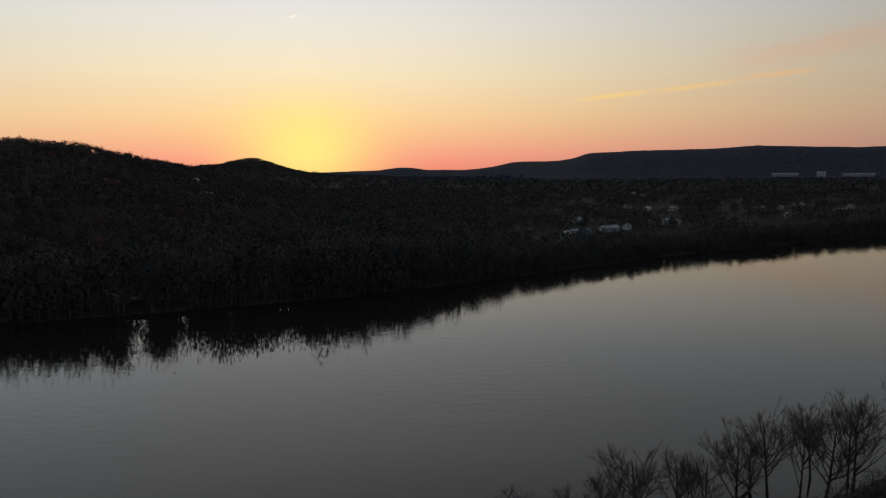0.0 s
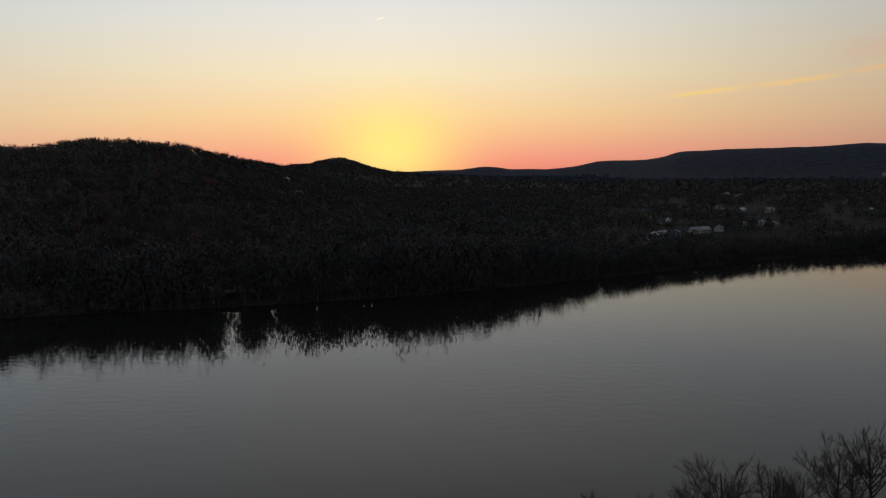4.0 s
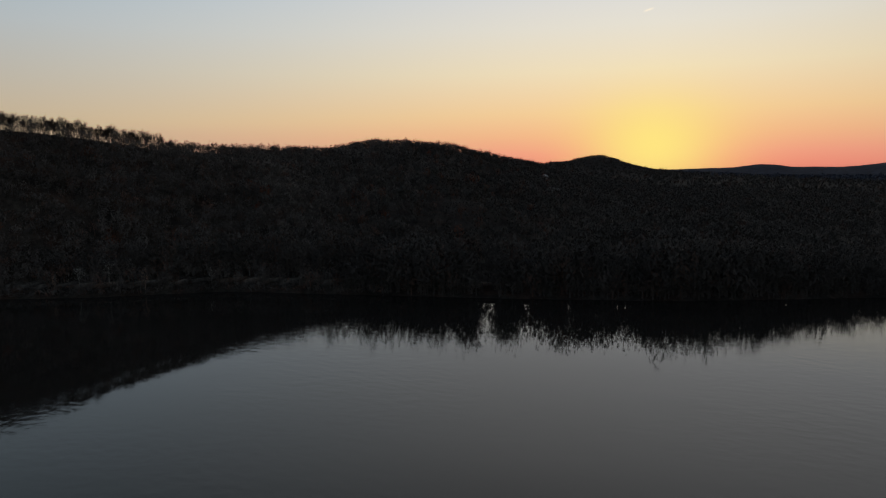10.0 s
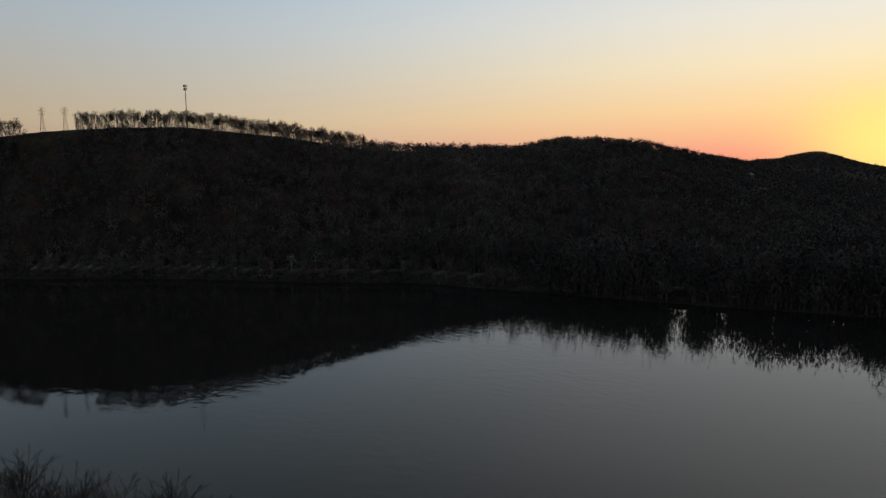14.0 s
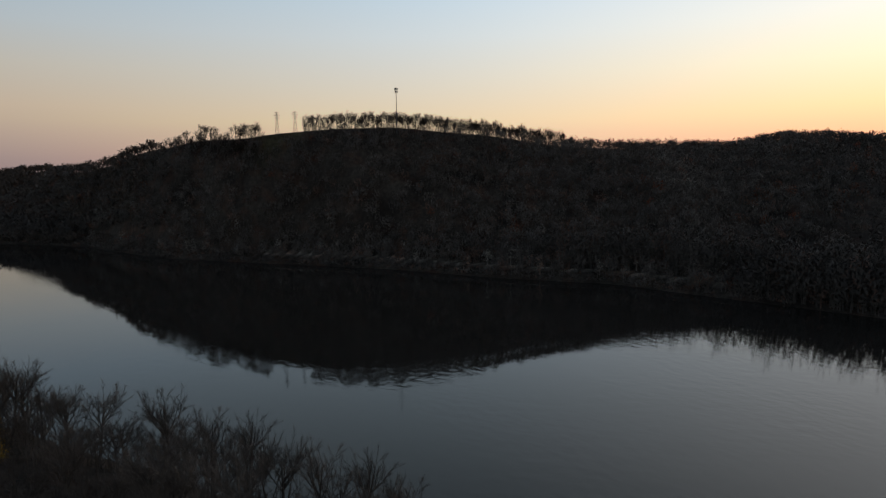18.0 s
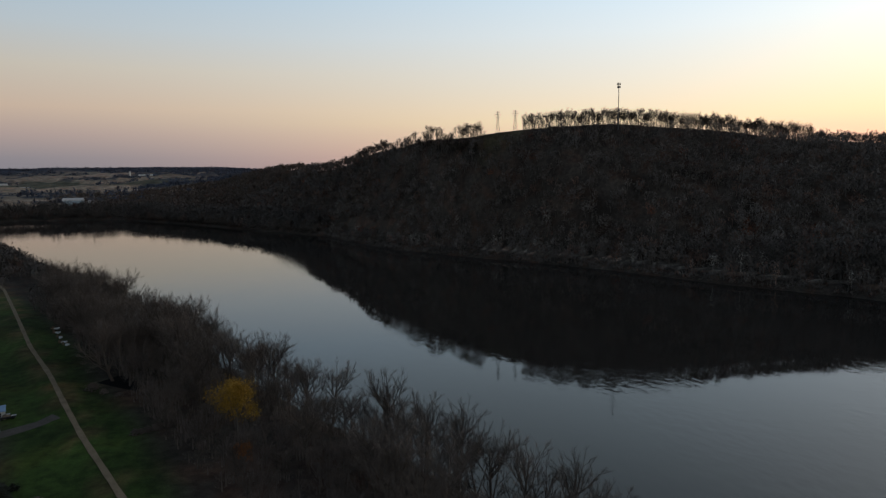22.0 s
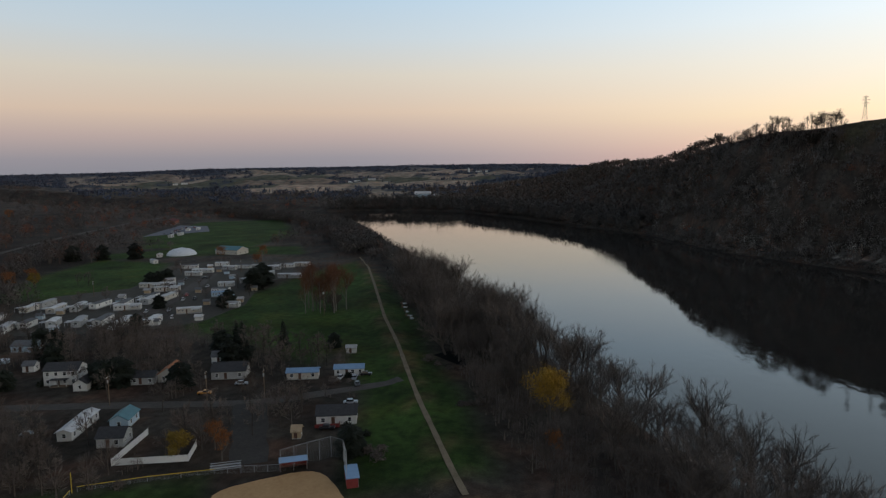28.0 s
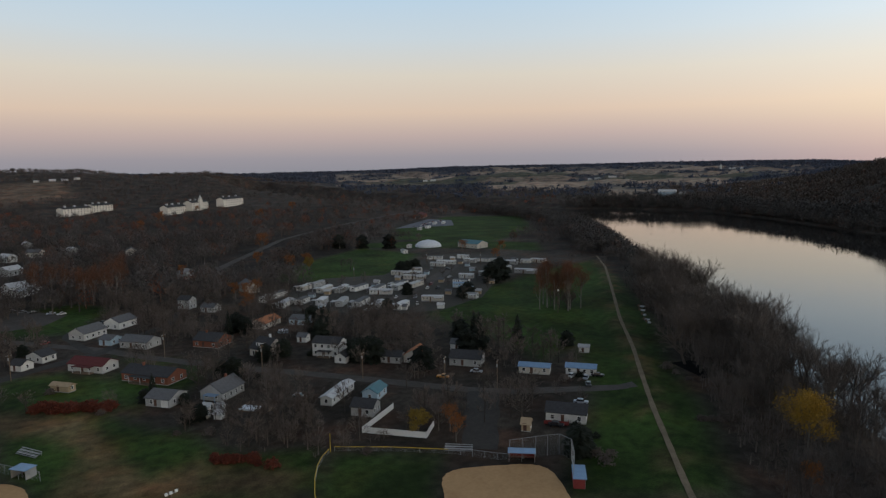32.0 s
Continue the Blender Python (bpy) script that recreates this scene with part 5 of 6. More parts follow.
# ---- roads, track, ball fields ----
strip("track", PATHWAY[1:], 1.6, GRAVEL, "pale gravel track along the grassy levee", "track", 0.16)
strip("road_street", [(-84, -372), (-97, -338), (-104, -317), (-118, -285), (-123, -260), (-136, -220), (-154, -175), (-168, -135), (-174, -120), (-190, -103), (-206, -86)], 5.6, PALE_ASPHALT, "worn grey asphalt street between the houses", "road")
strip("road_side", [(-50, -262), (-77, -271), (-88, -275), (-113, -278), (-130, -289), (-160, -306), (-205, -355), (-274, -449)], 6.5, ASPHALT, "grey asphalt side street", "road", 0.09)
strip("road_drive", [(-172, -124), (-150, -109), (-134, -98)], 10, ASPHALT, "dark asphalt lane beside the ball field", "road", 0.08)
strip("road_park", [(-258, -250), (-272, -258), (-327, -280), (-372, -301), (-412, -322), (-455, -348)], 9, PALE_ASPHALT, "grey asphalt road through the mobile home park", "road")
strip("road_cross", [(-214, -332), (-240, -300), (-262, -262), (-285, -236)], 6, ASPHALT, "dark asphalt lane between rows of mobile homes", "road", 0.1)
strip("road_main", [(-274, -449), (-448, -596), (-654, -708), (-823, -777), (-960, -815)], 7, PALE_ASPHALT, "grey main road past the sports fields", "road", 0.3, 12)
strip("road_drive_two", [(-113, -283), (-118, -323), (-134, -335)], 4, ASPHALT, "driveway beside a white house", "road", 0.1)
patch("parking_school", [(-612, -578), (-690, -545), (-770, -612), (-772, -660)], mat("blue_asphalt", (0.12, 0.125, 0.15), 0.9, 0.2, 0.1), "bluish asphalt car park beside the sports fields", "car park", 0.25)
patch("parking_west", [(-124, -427), (-131, -395), (-138, -370), (-121, -354), (-104, -356), (-104, -400)], PALE_ASPHALT, "grey asphalt car park edged with grass", "car park", 0.15)
patch("yard_park", [(-213, -287), (-235, -325), (-296, -350), (-331, -326), (-377, -345), (-436, -366), (-464, -355), (-466, -280), (-440, -258), (-398, -240), (-377, -257), (-304, -220), (-263, -217), (-248, -227), (-229, -254)], mat("packed_earth", (0.05, 0.043, 0.034), 0.95, 0.3, 0.06), "bare packed earth between mobile homes", "yard", 0.03)


def squared(cx, cy, a, b, turn):
    """A rounded rectangle."""
    c, s = math.cos(radians(turn)), math.sin(radians(turn))
    out = []
    for i in range(28):
        t = 2 * math.pi * i / 28
        u, v = (a * math.copysign(abs(math.cos(t)) ** 0.5, math.cos(t)), b * math.copysign(abs(math.sin(t)) ** 0.5, math.sin(t)))
        out.append((cx + c * u - s * v, cy + s * u + c * v))
    return out


def disc(cx, cy, r, squash=1.0):
    return [(cx + math.cos(t) * r, cy + math.sin(t) * r * squash) for t in (2 * math.pi * i / 16 for i in range(16))]


patch("infield", squared(-118.6, -79.7, 13.8, 14.0, 46), SAND, "tan clay softball infield", "ball field", 0.12)
patch("infield", disc(-37, -170, 14), SAND, "orange clay infield of the second ball field", "ball field", 0.12)

# ---- houses along the street ----
h1 = house((-166.1, -83.7), 11.5, 7.2, 2.9, 1.9, WHITE_SIDING, DARK_ROOF, "small white ranch house with a dark shingle roof beside a deck", win=3)
part("deck", boxes(((2.5, 4.9, 0.35), (7.0, 2.6, 0.15)), ((2.5, 6.1, 0.75), (7.0, 0.08, 0.7)), ((-0.9, 4.9, 0.75), (0.08, 2.6, 0.7)), ((5.9, 5.9, 0.1), (0.15, 0.15, 0.5))), RED_WOOD, h1, "red-brown wooden deck")
house((-208.7, -101.6), 10.5, 5.5, 2.6, 0.9, WHITE_SIDING, BLUE_ROOF, "white mobile home with a pale blue metal roof on the lawn", win=4)
house((-200.1, -115.4), 11, 5.2, 2.6, 0.9, CREAM, BLUE_ROOF, "cream mobile home with a blue and grey metal roof", win=3)
house((-170.3, -193.6), 11.5, 7.8, 5.4, 1.9, WHITE_SIDING, DARK_ROOF, "two-storey white house with a dark roof", storeys=2, win=4, porch=True)
house((-166.1, -185.0), 4.6, 7.5, 2.7, 1.5, WHITE_SIDING, DARK_ROOF, "small white garage wing with a dark gable roof", ridge="y", win=1, garage=True, name="garage", category="garage")
h6 = house((-152.5, -217.0), 8.6, 12.0, 3.0, 3.6, CREAM, DARK_ROOF, "cream cape house with a steep dark roof and a dormer", win=2, turn=-80)
dm = part("dormer", boxes(((0.4, 3.2, 4.6), (3.4, 2.6, 1.6))), WHITE_SIDING, h6)
part("dormer_roof", boxes(((0.4, 3.2, 5.47), (3.8, 3.0, 0.14))), DARK_ROOF, dm)
for dx in (-0.9, 0.9):
    add_window(h6, 0.4 + dx, 4.53, 4.6, 0.8, 1.0, 180)
part("chimney", boxes(((-1.2, -0.2, 7.2), (0.7, 0.7, 1.6))), TRIM, h6)
house((-183.3, -161.6), 7.0, 9.5, 3.0, 2.2, CREAM, ORANGE_ROOF, "cream house with an orange shingle roof", ridge="y", win=2)
house((-178.5, -168.0), 8.0, 6.0, 2.7, 1.5, GREY_SIDING, DARK_ROOF, "low grey house wing with a dark roof", win=3)
house((-207.7, -159.0), 6.2, 5.0, 2.7, 1.6, WHITE_SIDING, GREY_ROOF, "small white open garage with a grey roof", win=1, name="garage", category="garage")
house((-193.2, -140.8), 12.0, 8.5, 2.9, 2.2, GREY_SIDING, DARK_ROOF, "low grey house with a dark roof among bare trees", win=3)
house((-180.8, -257.2), 8.0, 15.0, 2.8, 1.9, CREAM, ORANGE_ROOF, "long cream ranch house with an orange shingle roof", ridge="y", win=4)
house((-198.0, -248.0), 9.0, 9.0, 2.8, 1.4, BLUE_SIDING, GREY_ROOF, "pale blue house with a grey metal roof", win=3)
house((-177.1, -222.4), 4.2, 4.2, 2.6, 1.3, WHITE_SIDING, GREY_ROOF, "small white shed with a grey gable roof", win=1, name="shed", category="shed")
h13 = house((-113.2, -185.5), 8.6, 11.5, 2.9, 2.7, GREY_SIDING, GREY_ROOF, "pale grey house with a tall grey gable roof and an awning", ridge="y", win=4, turn=-70, chimney=True)
part("awning", boxes(((-6.6, -0.8, 2.4), (3.0, 4.6, 0.12)), ((-7.9, -2.9, 1.2), (0.12, 0.12, 2.4)), ((-7.9, 1.3, 1.2), (0.12, 0.12, 2.4))), BLUE_ROOF, h13, "blue metal patio awning")
house((-110.9, -215.8), 20.5, 9.5, 3.0, 2.0, BRICK, DARK_ROOF, "long red brick ranch house with a dark roof", win=5, turn=-70, porch=True, chimney=True)
house((-103.2, -248.8), 16.0, 8.0, 2.9, 1.9, WHITE_SIDING, MAROON_ROOF, "white ranch house with a maroon roof and porch", win=4, porch=True)
house((-120.3, -305.8), 8.8, 13.0, 3.2, 2.4, WHITE_SIDING, GREY_ROOF, "white house with a grey roof and front porch", ridge="y", win=4, porch=True)
house((-139.7, -314.4), 9.0, 11.5, 3.4, 2.2, WHITE_SIDING, GREY_ROOF, "large white garage with a grey gable roof", ridge="y", win=2, name="garage", category="garage")
house((-123.3, -287.1), 6.2, 7.0, 2.7, 1.4, BLUE_SIDING, GREY_ROOF, "small pale teal garage with a grey roof", win=1, name="garage", category="garage")
house((-130.0, -268.7), 13.9, 9.0, 2.9, 1.9, GREY_SIDING, GREY_ROOF, "grey ranch house with a grey shingle roof", win=4)
house((-94.8, -282.1), 8.2, 6.5, 2.7, 1.8, WHITE_SIDING, DARK_ROOF, "white garage with a dark roof beside the road", ridge="y", win=2, name="garage", category="garage")
house((-85.4, -276.4), 5.6, 5.5, 2.5, 1.6, WHITE_SIDING, DARK_ROOF, "small white garage with a dark roof", win=1, name="garage", category="garage")
house((-99.8, -194.1), 9.0, 8.8, 2.7, 1.7, GREY_SIDING, GREY_ROOF, "grey detached garage with a shingle roof", win=2, garage=True, name="garage", category="garage")
house((-86.4, -235.9), 7.8, 3.0, 2.2, 0.8, TAN_SIDING, TAN_SIDING, "long low tan wooden shed at the field edge", win=1, name="shed", category="shed")
house((-132.0, -154.0), 4.0, 17.0, 2.6, 0.7, WHITE_SIDING, PALE_ROOF, "faded white mobile home with cluttered sides", ridge="y", win=5)
house((-143.7, -145.6), 5.2, 8.3, 2.7, 1.5, BLUE_SIDING, TEAL_ROOF, "weathered teal shed among bare trees", ridge="y", win=2, name="shed", category="shed")
house((-151.9, -93.7), 2.4, 3.2, 2.2, 1.2, TAN_SIDING, TAN_SIDING, "small tan wooden garden shed", win=1, name="shed", category="shed")
house((-148.9, -245.7), 12.0, 10.5, 3.0, 2.4, BRICK, DARK_ROOF, "red brick house with a dark roof and white gable", win=3, chimney=True)
house((-184.7, -330.5), 7.2, 6.5, 5.2, 1.8, GREY_SIDING, DARK_ROOF, "narrow two-storey grey house among trees", storeys=2, win=2)
house((-188.0, -312.0), 8.0, 7.0, 2.8, 1.6, WHITE_SIDING, GREY_ROOF, "small white house half hidden by trees", win=2)
house((-133.0, -137.0), 7.0, 6.5, 2.8, 1.8, GREY_SIDING, DARK_ROOF, "dark-roofed house behind the white fence", win=2)
house((-234.2, -117.1), 4.0, 3.2, 2.3, 0.8, WHITE_SIDING, PALE_ROOF, "white garden shed on the lawn", win=1, name="shed", category="shed")
house((-136, -455), 22, 9, 3.6, 1.2, WHITE_SIDING, PALE_ROOF, "long low white building beside the car park", win=6, turn=-140, name="commercial_building", category="building")

# above-ground pools, decks and tarps
def pool(x, y, r, label):
    ob = empty_thing("swimming_pool", pose(x, y, zat(x, y)), label, "pool", "pools")
    bm = bmesh.new()
    bmesh.ops.create_cone(bm, cap_ends=True, segments=20, radius1=r, radius2=r, depth=1.2, matrix=Matrix.Translation((0, 0, 0.6)))
    part("pool_wall", bm, BLUE_SIDING, ob)
    bm = bmesh.new()
    bmesh.ops.create_cone(bm, cap_ends=True, segments=20, radius1=r + 0.1, radius2=r - 0.1, depth=0.1, matrix=Matrix.Translation((0, 0, 1.24)))
    part("cover", bm, TARP, ob)


pool(-183, -246, 2.4, "round above-ground pool with a white cover")
deck = empty_thing("patio", pose(-117, -172, zat(-117, -172), 0, 0, STREET), "dark patio deck with a white pool cover", "patio")
for i in range(14):
    part("deck_board", boxes(((0, -4 + i * 0.62, 0.2), (11, 0.58, 0.25))), WOOD, deck)
part("pool_cover", boxes(((1.2, 2.2, 0.75), (6.0, 3.6, 0.16)), ((1.2, 2.2, 0.4), (5.8, 3.4, 0.6))), TARP, deck, "white pool cover")
for i, (x, y, s) in enumerate([(-108, -178, 1.0), (-106.5, -176, 0.8), (-105, -180, 1.2), (-104, -172, 1.1), (-102, -176, 0.7)]):
    house((x, y), 2.2 * s, 2.4 * s, 1.6 * s, 0.7 * s, WHITE_SIDING, PALE_ROOF, "tiny white garden shed beside the patio", win=1, name="shed", category="shed", group="garden sheds", door=False)

# ---- mobile home park ----
def mobile_home(walls, roof, label, L=17.0, W=4.3):
    ob = empty_thing("mobile_home", HIDE, label, "mobile home", "mobile homes")
    part("body", mesh_from("body", *gable_walls(L, W, 2.9, 0.45), walls), None, ob)
    part("roof", roof_slabs(L, W, 2.9, 0.45, 0.15, 0.1), roof, ob)
    part("skirting", boxes(((0, 0, 0.2), (L + 0.06, W + 0.06, 0.7))), GREY_SIDING, ob)
    part("door", boxes(((1.5, W / 2 + 0.04, 1.7), (0.9, 0.08, 2.0))), DOOR, ob)
    part("steps", boxes(((1.5, W / 2 + 0.6, 0.35), (1.2, 1.1, 0.7)), ((1.5, W / 2 + 1.3, 0.15), (1.2, 0.4, 0.35))), WOOD, ob)
    part("carport", boxes(((-4.5, W / 2 + 1.5, 2.6), (6.0, 3.0, 0.1)), ((-7.3, W / 2 + 2.9, 1.25), (0.1, 0.1, 2.6)), ((-1.7, W / 2 + 2.9, 1.25), (0.1, 0.1, 2.6))), PALE_ROOF, ob)
    for x in (-6.5, -3.2, 4.2, 6.8):
        add_window(ob, x, W / 2 + 0.03, 1.95, 1.0, 0.9, 180, True)
    for x in (-5, 2, 6):
        add_window(ob, x, -W / 2 - 0.03, 1.95, 1.0, 0.9, 0, True)
    add_window(ob, -L / 2 - 0.03, 0, 1.95, 1.4, 0.9, -90, True)
    add_window(ob, L / 2 + 0.03, 0, 1.95, 1.4, 0.9, 90, True)
    PARKED.append(ob)
    return ob


HOMES = [mobile_home(WHITE_SIDING, PALE_ROOF, "white mobile home with a pale metal roof"), mobile_home(CREAM, PALE_ROOF, "cream mobile home with a whitish roof"), mobile_home(GREY_SIDING, PALE_ROOF, "grey mobile home with a white roof and carport"), mobile_home(WHITE_SIDING, GREY_ROOF, "white mobile home with a grey roof"), mobile_home(BLUE_SIDING, BLUE_ROOF, "pale blue mobile home with a blue roof"), mobile_home(TAN_SIDING, PALE_ROOF, "tan mobile home with a faded roof")]


def settle(kind, x, y, turn, scale=1.0):
    m = pose(x, y, zat(x, y), 0, 0, turn) @ Matrix.Diagonal((scale, 1, 1, 1))
    if kind in PARKED:
        PARKED.remove(kind)
        kind.matrix_world = m
        return kind
    keep = kind.scale.copy()
    kind.scale = (1, 1, 1)
    ob = copy_thing(kind, m)
    kind.scale = keep
    return ob


ROWS_ALONG = [(-273, -329), (-260, -326), (-264, -311), (-271, -303), (-280, -297), (-297, -279), (-309, -276), (-226, -316), (-235, -320), (-222, -295), (-232, -293), (-238, -283), (-243, -272), (-249, -263), (-249, -250), (-255, -238), (-285, -285), (-304, -285)]
ROWS_ACROSS = [(-278, -276), (-330, -295), (-343, -306), (-386, -321), (-415, -348), (-399, -323), (-433, -332), (-417, -313), (-426, -307), (-429, -295), (-427, -281), (-438, -276), (-447, -268), (-395, -247), (-371, -264), (-354, -269), (-334, -258), (-324, -250), (-315, -240), (-299, -225), (-280, -237), (-399, -271), (-356, -318), (-370, -335), (-338, -314)]
pick = random.Random(12)
for x, y in ROWS_ALONG:
    settle(HOMES[pick.choice((0, 1, 1, 2, 3, 3, 5))], x, y, 203 + pick.uniform(-11, 11), pick.uniform(0.6, 1.0))
for x, y in ROWS_ACROSS:
    settle(HOMES[4] if (x, y) in ((-315, -240), (-324, -250)) else HOMES[pick.choice((0, 0, 1, 2, 3))], x, y, STREET + pick.uniform(-11, 11), pick.uniform(0.5, 0.95))
for x, y in [(-258, -300), (-290, -292), (-320, -300), (-350, -300), (-405, -312), (-418, -330), (-300, -240), (-330, -270), (-266, -218), (-311, -226), (-252, -232), (-228, -270), (-300, -300), (-398, -300), (-410, -285), (-440, -285), (-380, -282), (-362, -252), (-345, -240), (-246, -300)]:
    house((x, y), 3.4, 3.0, 2.2, 0.9, pick.choice((WHITE_SIDING, BLUE_SIDING, TAN_SIDING)), pick.choice((PALE_ROOF, GREY_ROOF)), "small garden shed between mobile homes", win=1, name="shed", category="shed", group="park sheds", door=False)

for x, y in [(-268, -318), (-292, -306), (-318, -288), (-252, -283), (-241, -306), (-345, -284), (-365, -292), (-392, -336), (-424, -322), (-305, -262), (-330, -232), (-288, -222), (-352, -256), (-410, -262), (-440, -300), (-271, -244), (-262, -338), (-232, -308), (-380, -262), (-312, -250), (-284, -318), (-402, -350)]:
    plant(pick.choice(YARD_BARE), x + pick.uniform(-3, 3), y + pick.uniform(-3, 3), pick.uniform(0.5, 0.85))
for x, y in [(-300, -232), (-297, -228), (-308, -233), (-366, -330), (-352, -322), (-286, -262), (-246, -240)]:
    plant(ROUND_EVERGREEN, x, y, pick.uniform(0.7, 1.1))

# ---- vehicles ----
def car(paint, label, truck=False):
    ob = empty_thing("pickup_truck" if truck else "car", HIDE, label, "pickup" if truck else "car", "parked cars")
    bm = boxes(((0, 0, 0.62), (4.5, 1.75, 0.62)))
    bmesh.ops.bevel(bm, geom=bm.edges[:], offset=0.14, segments=2, affect="EDGES")
    part("body", bm, paint, ob)
    bm = bmesh.new()
    vs = box(bm, (-0.2 if not truck else 0.35, 0, 1.18), (2.5 if not truck else 1.6, 1.6, 0.6))
    for v in vs:
        if v.co.z > 1.2:
            v.co.x = (v.co.x + 0.2) * 0.72 - 0.2 if not truck else (v.co.x - 0.35) * 0.75 + 0.35
            v.co.y *= 0.84
    bmesh.ops.bevel(bm, geom=bm.edges[:], offset=0.06, segments=1, affect="EDGES")
    cab = part("cabin", bm, GLASS, ob)
    part("cabin_roof", boxes(((-0.2 if not truck else 0.35, 0, 1.5), (1.7 if not truck else 1.15, 1.32, 0.06))), paint, cab)
    for x in (-1.4, 1.4):
        for y in (-0.82, 0.82):
            bm = bmesh.new()
            bmesh.ops.create_cone(bm, cap_ends=True, segments=14, radius1=0.33, radius2=0.33, depth=0.24, matrix=Matrix.Translation((x, y, 0.33)) @ Matrix.Rotation(math.pi / 2, 4, "X"))
            part("wheel", bm, TYRE, ob)
    for y in (-0.6, 0.6):
        part("headlight", boxes(((2.24, y, 0.72), (0.06, 0.3, 0.16))), TRIM, ob)
    PARKED.append(ob)
    return ob


def paint(name, c):
    return mat(name, c, 0.3, 0.05, 0.5, metal=0.2, spec=0.6)


CARS = [car(paint("white_paint", (0.6, 0.6, 0.6)), "white car parked on bare ground"), car(paint("black_paint", (0.02, 0.02, 0.024)), "black car parked on bare ground"), car(paint("silver_paint", (0.36, 0.38, 0.42)), "silver-blue car parked on bare ground"), car(paint("red_paint", (0.25, 0.02, 0.02)), "red car parked on bare ground"), car(paint("orange_paint", (0.5, 0.22, 0.03)), "orange pickup truck parked by the street", True), car(paint("grey_paint", (0.12, 0.125, 0.13)), "dark grey car parked on bare ground")]
CAR_SPOTS = [(-204, -103, 2, 200), (-198, -99, 5, 210), (-209, -101, 1, 110), (-203, -108, 0, 190), (-181, -93, 2, 110), (-107, -314, 3, 25), (-141, -335, 1, 20), (-175, -144, 4, 110), (-307, -264, 0, 30), (-311, -259, 1, 25), (-349, -280, 0, 20), (-370, -314, 5, 20), (-377, -304, 1, 110), (-274, -260, 0, 30), (-281, -251, 2, 30)]
CAR_SPOTS += [(-219, -274, 5, 60), (-238, -247, 0, 70), (-123, -404, 1, 0), (-126, -398, 5, 0), (-129, -392, 1, 0), (-137, -375, 0, 0), (-134, -381, 2, 0), (-131, -169, 5, 110), (-267, -237, 0, 40), (-222, -316, 1, 60), (-237, -259, 2, 60), (-375, -251, 5, 20), (-187, -138, 2, 110), (-160, -90, 1, 110), (-320, -272, 3, 30)]
for x, y, k, t in CAR_SPOTS:
    settle(CARS[k], x, y, t)
for i in range(22):
    settle(CARS[pick.choice((0, 0, 1, 2, 5, 3))], -640 - 5.5 * i + pick.uniform(-2, 2), -572 - 2.6 * i + pick.choice((0, 9)), 60)

# ---- ball field fittings ----
def dugout(x, y, L, W, turn, label, walls=None):
    walls = walls or RED_WOOD
    ob = empty_thing("dugout", pose(x, y, zat(x, y), 0, 0, turn), label, "dugout", "dugouts")
    part("back_wall", boxes(((0, -W / 2, 1.15), (L, 0.15, 2.3))), walls, ob)
    for s in (-1, 1):
        part("side_wall", boxes(((s * L / 2, 0, 1.15), (0.15, W, 2.3))), walls, ob)
    part("roof", boxes(((0, 0.1, 2.42), (L + 0.5, W + 0.6, 0.14))), BLUE_ROOF, ob)
    part("bench", boxes(((0, -W / 2 + 0.5, 0.45), (L - 0.4, 0.4, 0.08)), ((-L / 3, -W / 2 + 0.5, 0.2), (0.1, 0.3, 0.42)), ((L / 3, -W / 2 + 0.5, 0.2), (0.1, 0.3, 0.42))), WOOD, ob)
    for x in (-L / 2, 0, L / 2):
        part("post", boxes(((x, W / 2, 1.2), (0.1, 0.1, 2.4))), METAL, ob)


dugout(-135.5, -86, 6.5, 2.6, -57, "red dugout with a pale blue metal roof")
dugout(-133.5, -69, 7.0, 2.6, 31, "red dugout with a blue roof beside the infield")
dugout(-53.5, -178, 4.5, 3.0, -67, "small grey dugout with a blue roof at the second field", GREY_SIDING)


def chain_fence(name, line, h, label, rail, gap=3.0, wires=True):
    ob = empty_thing(name, pose(line[0][0], line[0][1], zat(*line[0])), label, "fence")
    ox, oy = line[0]
    pts = []
    for (ax, ay), (bx, by) in zip(line[:-1], line[1:]):
        n = max(1, round(math.hypot(bx - ax, by - ay) / gap))
        pts += [Vector((ax + (bx - ax) * i / n - ox, ay + (by - ay) * i / n - oy, 0)) for i in range(n)]
    pts.append(Vector((line[-1][0] - ox, line[-1][1] - oy, 0)))
    up = Vector((0, 0, h))
    for p in pts:
        part("post", mesh_from("post", *rods([(p - Vector((0, 0, 0.2)), p + up)], 0.05), METAL), None, ob)
    for a, b in zip(pts[:-1], pts[1:]):
        part("top_rail", mesh_from("top_rail", *rods([(a + up, b + up)], 0.09 if rail is LINE_YELLOW else 0.04), rail), None, ob)
        if wires:
            segs = []
            n = int(h / 0.45)
            for i in range(-n, int((b - a).length / 0.45)):
                d = (b - a).normalized()
                L = (b - a).length
                for s in (1, -1):
                    q0, q1 = i * 0.45, i * 0.45 + h
                    t0, t1 = max(0, -q0 / h), min(1, (L - q0) / h)
                    if t1 > t0:
                        za, zb = (t0, t1) if s == 1 else (1 - t0, 1 - t1)
                        segs.append((a + d * (q0 + t0 * h) + up * za, a + d * (q0 + t1 * h) + up * zb))
            part("chain_link", mesh_from("chain_link", *rods(segs, 0.008, 3), METAL), None, ob)
    return ob


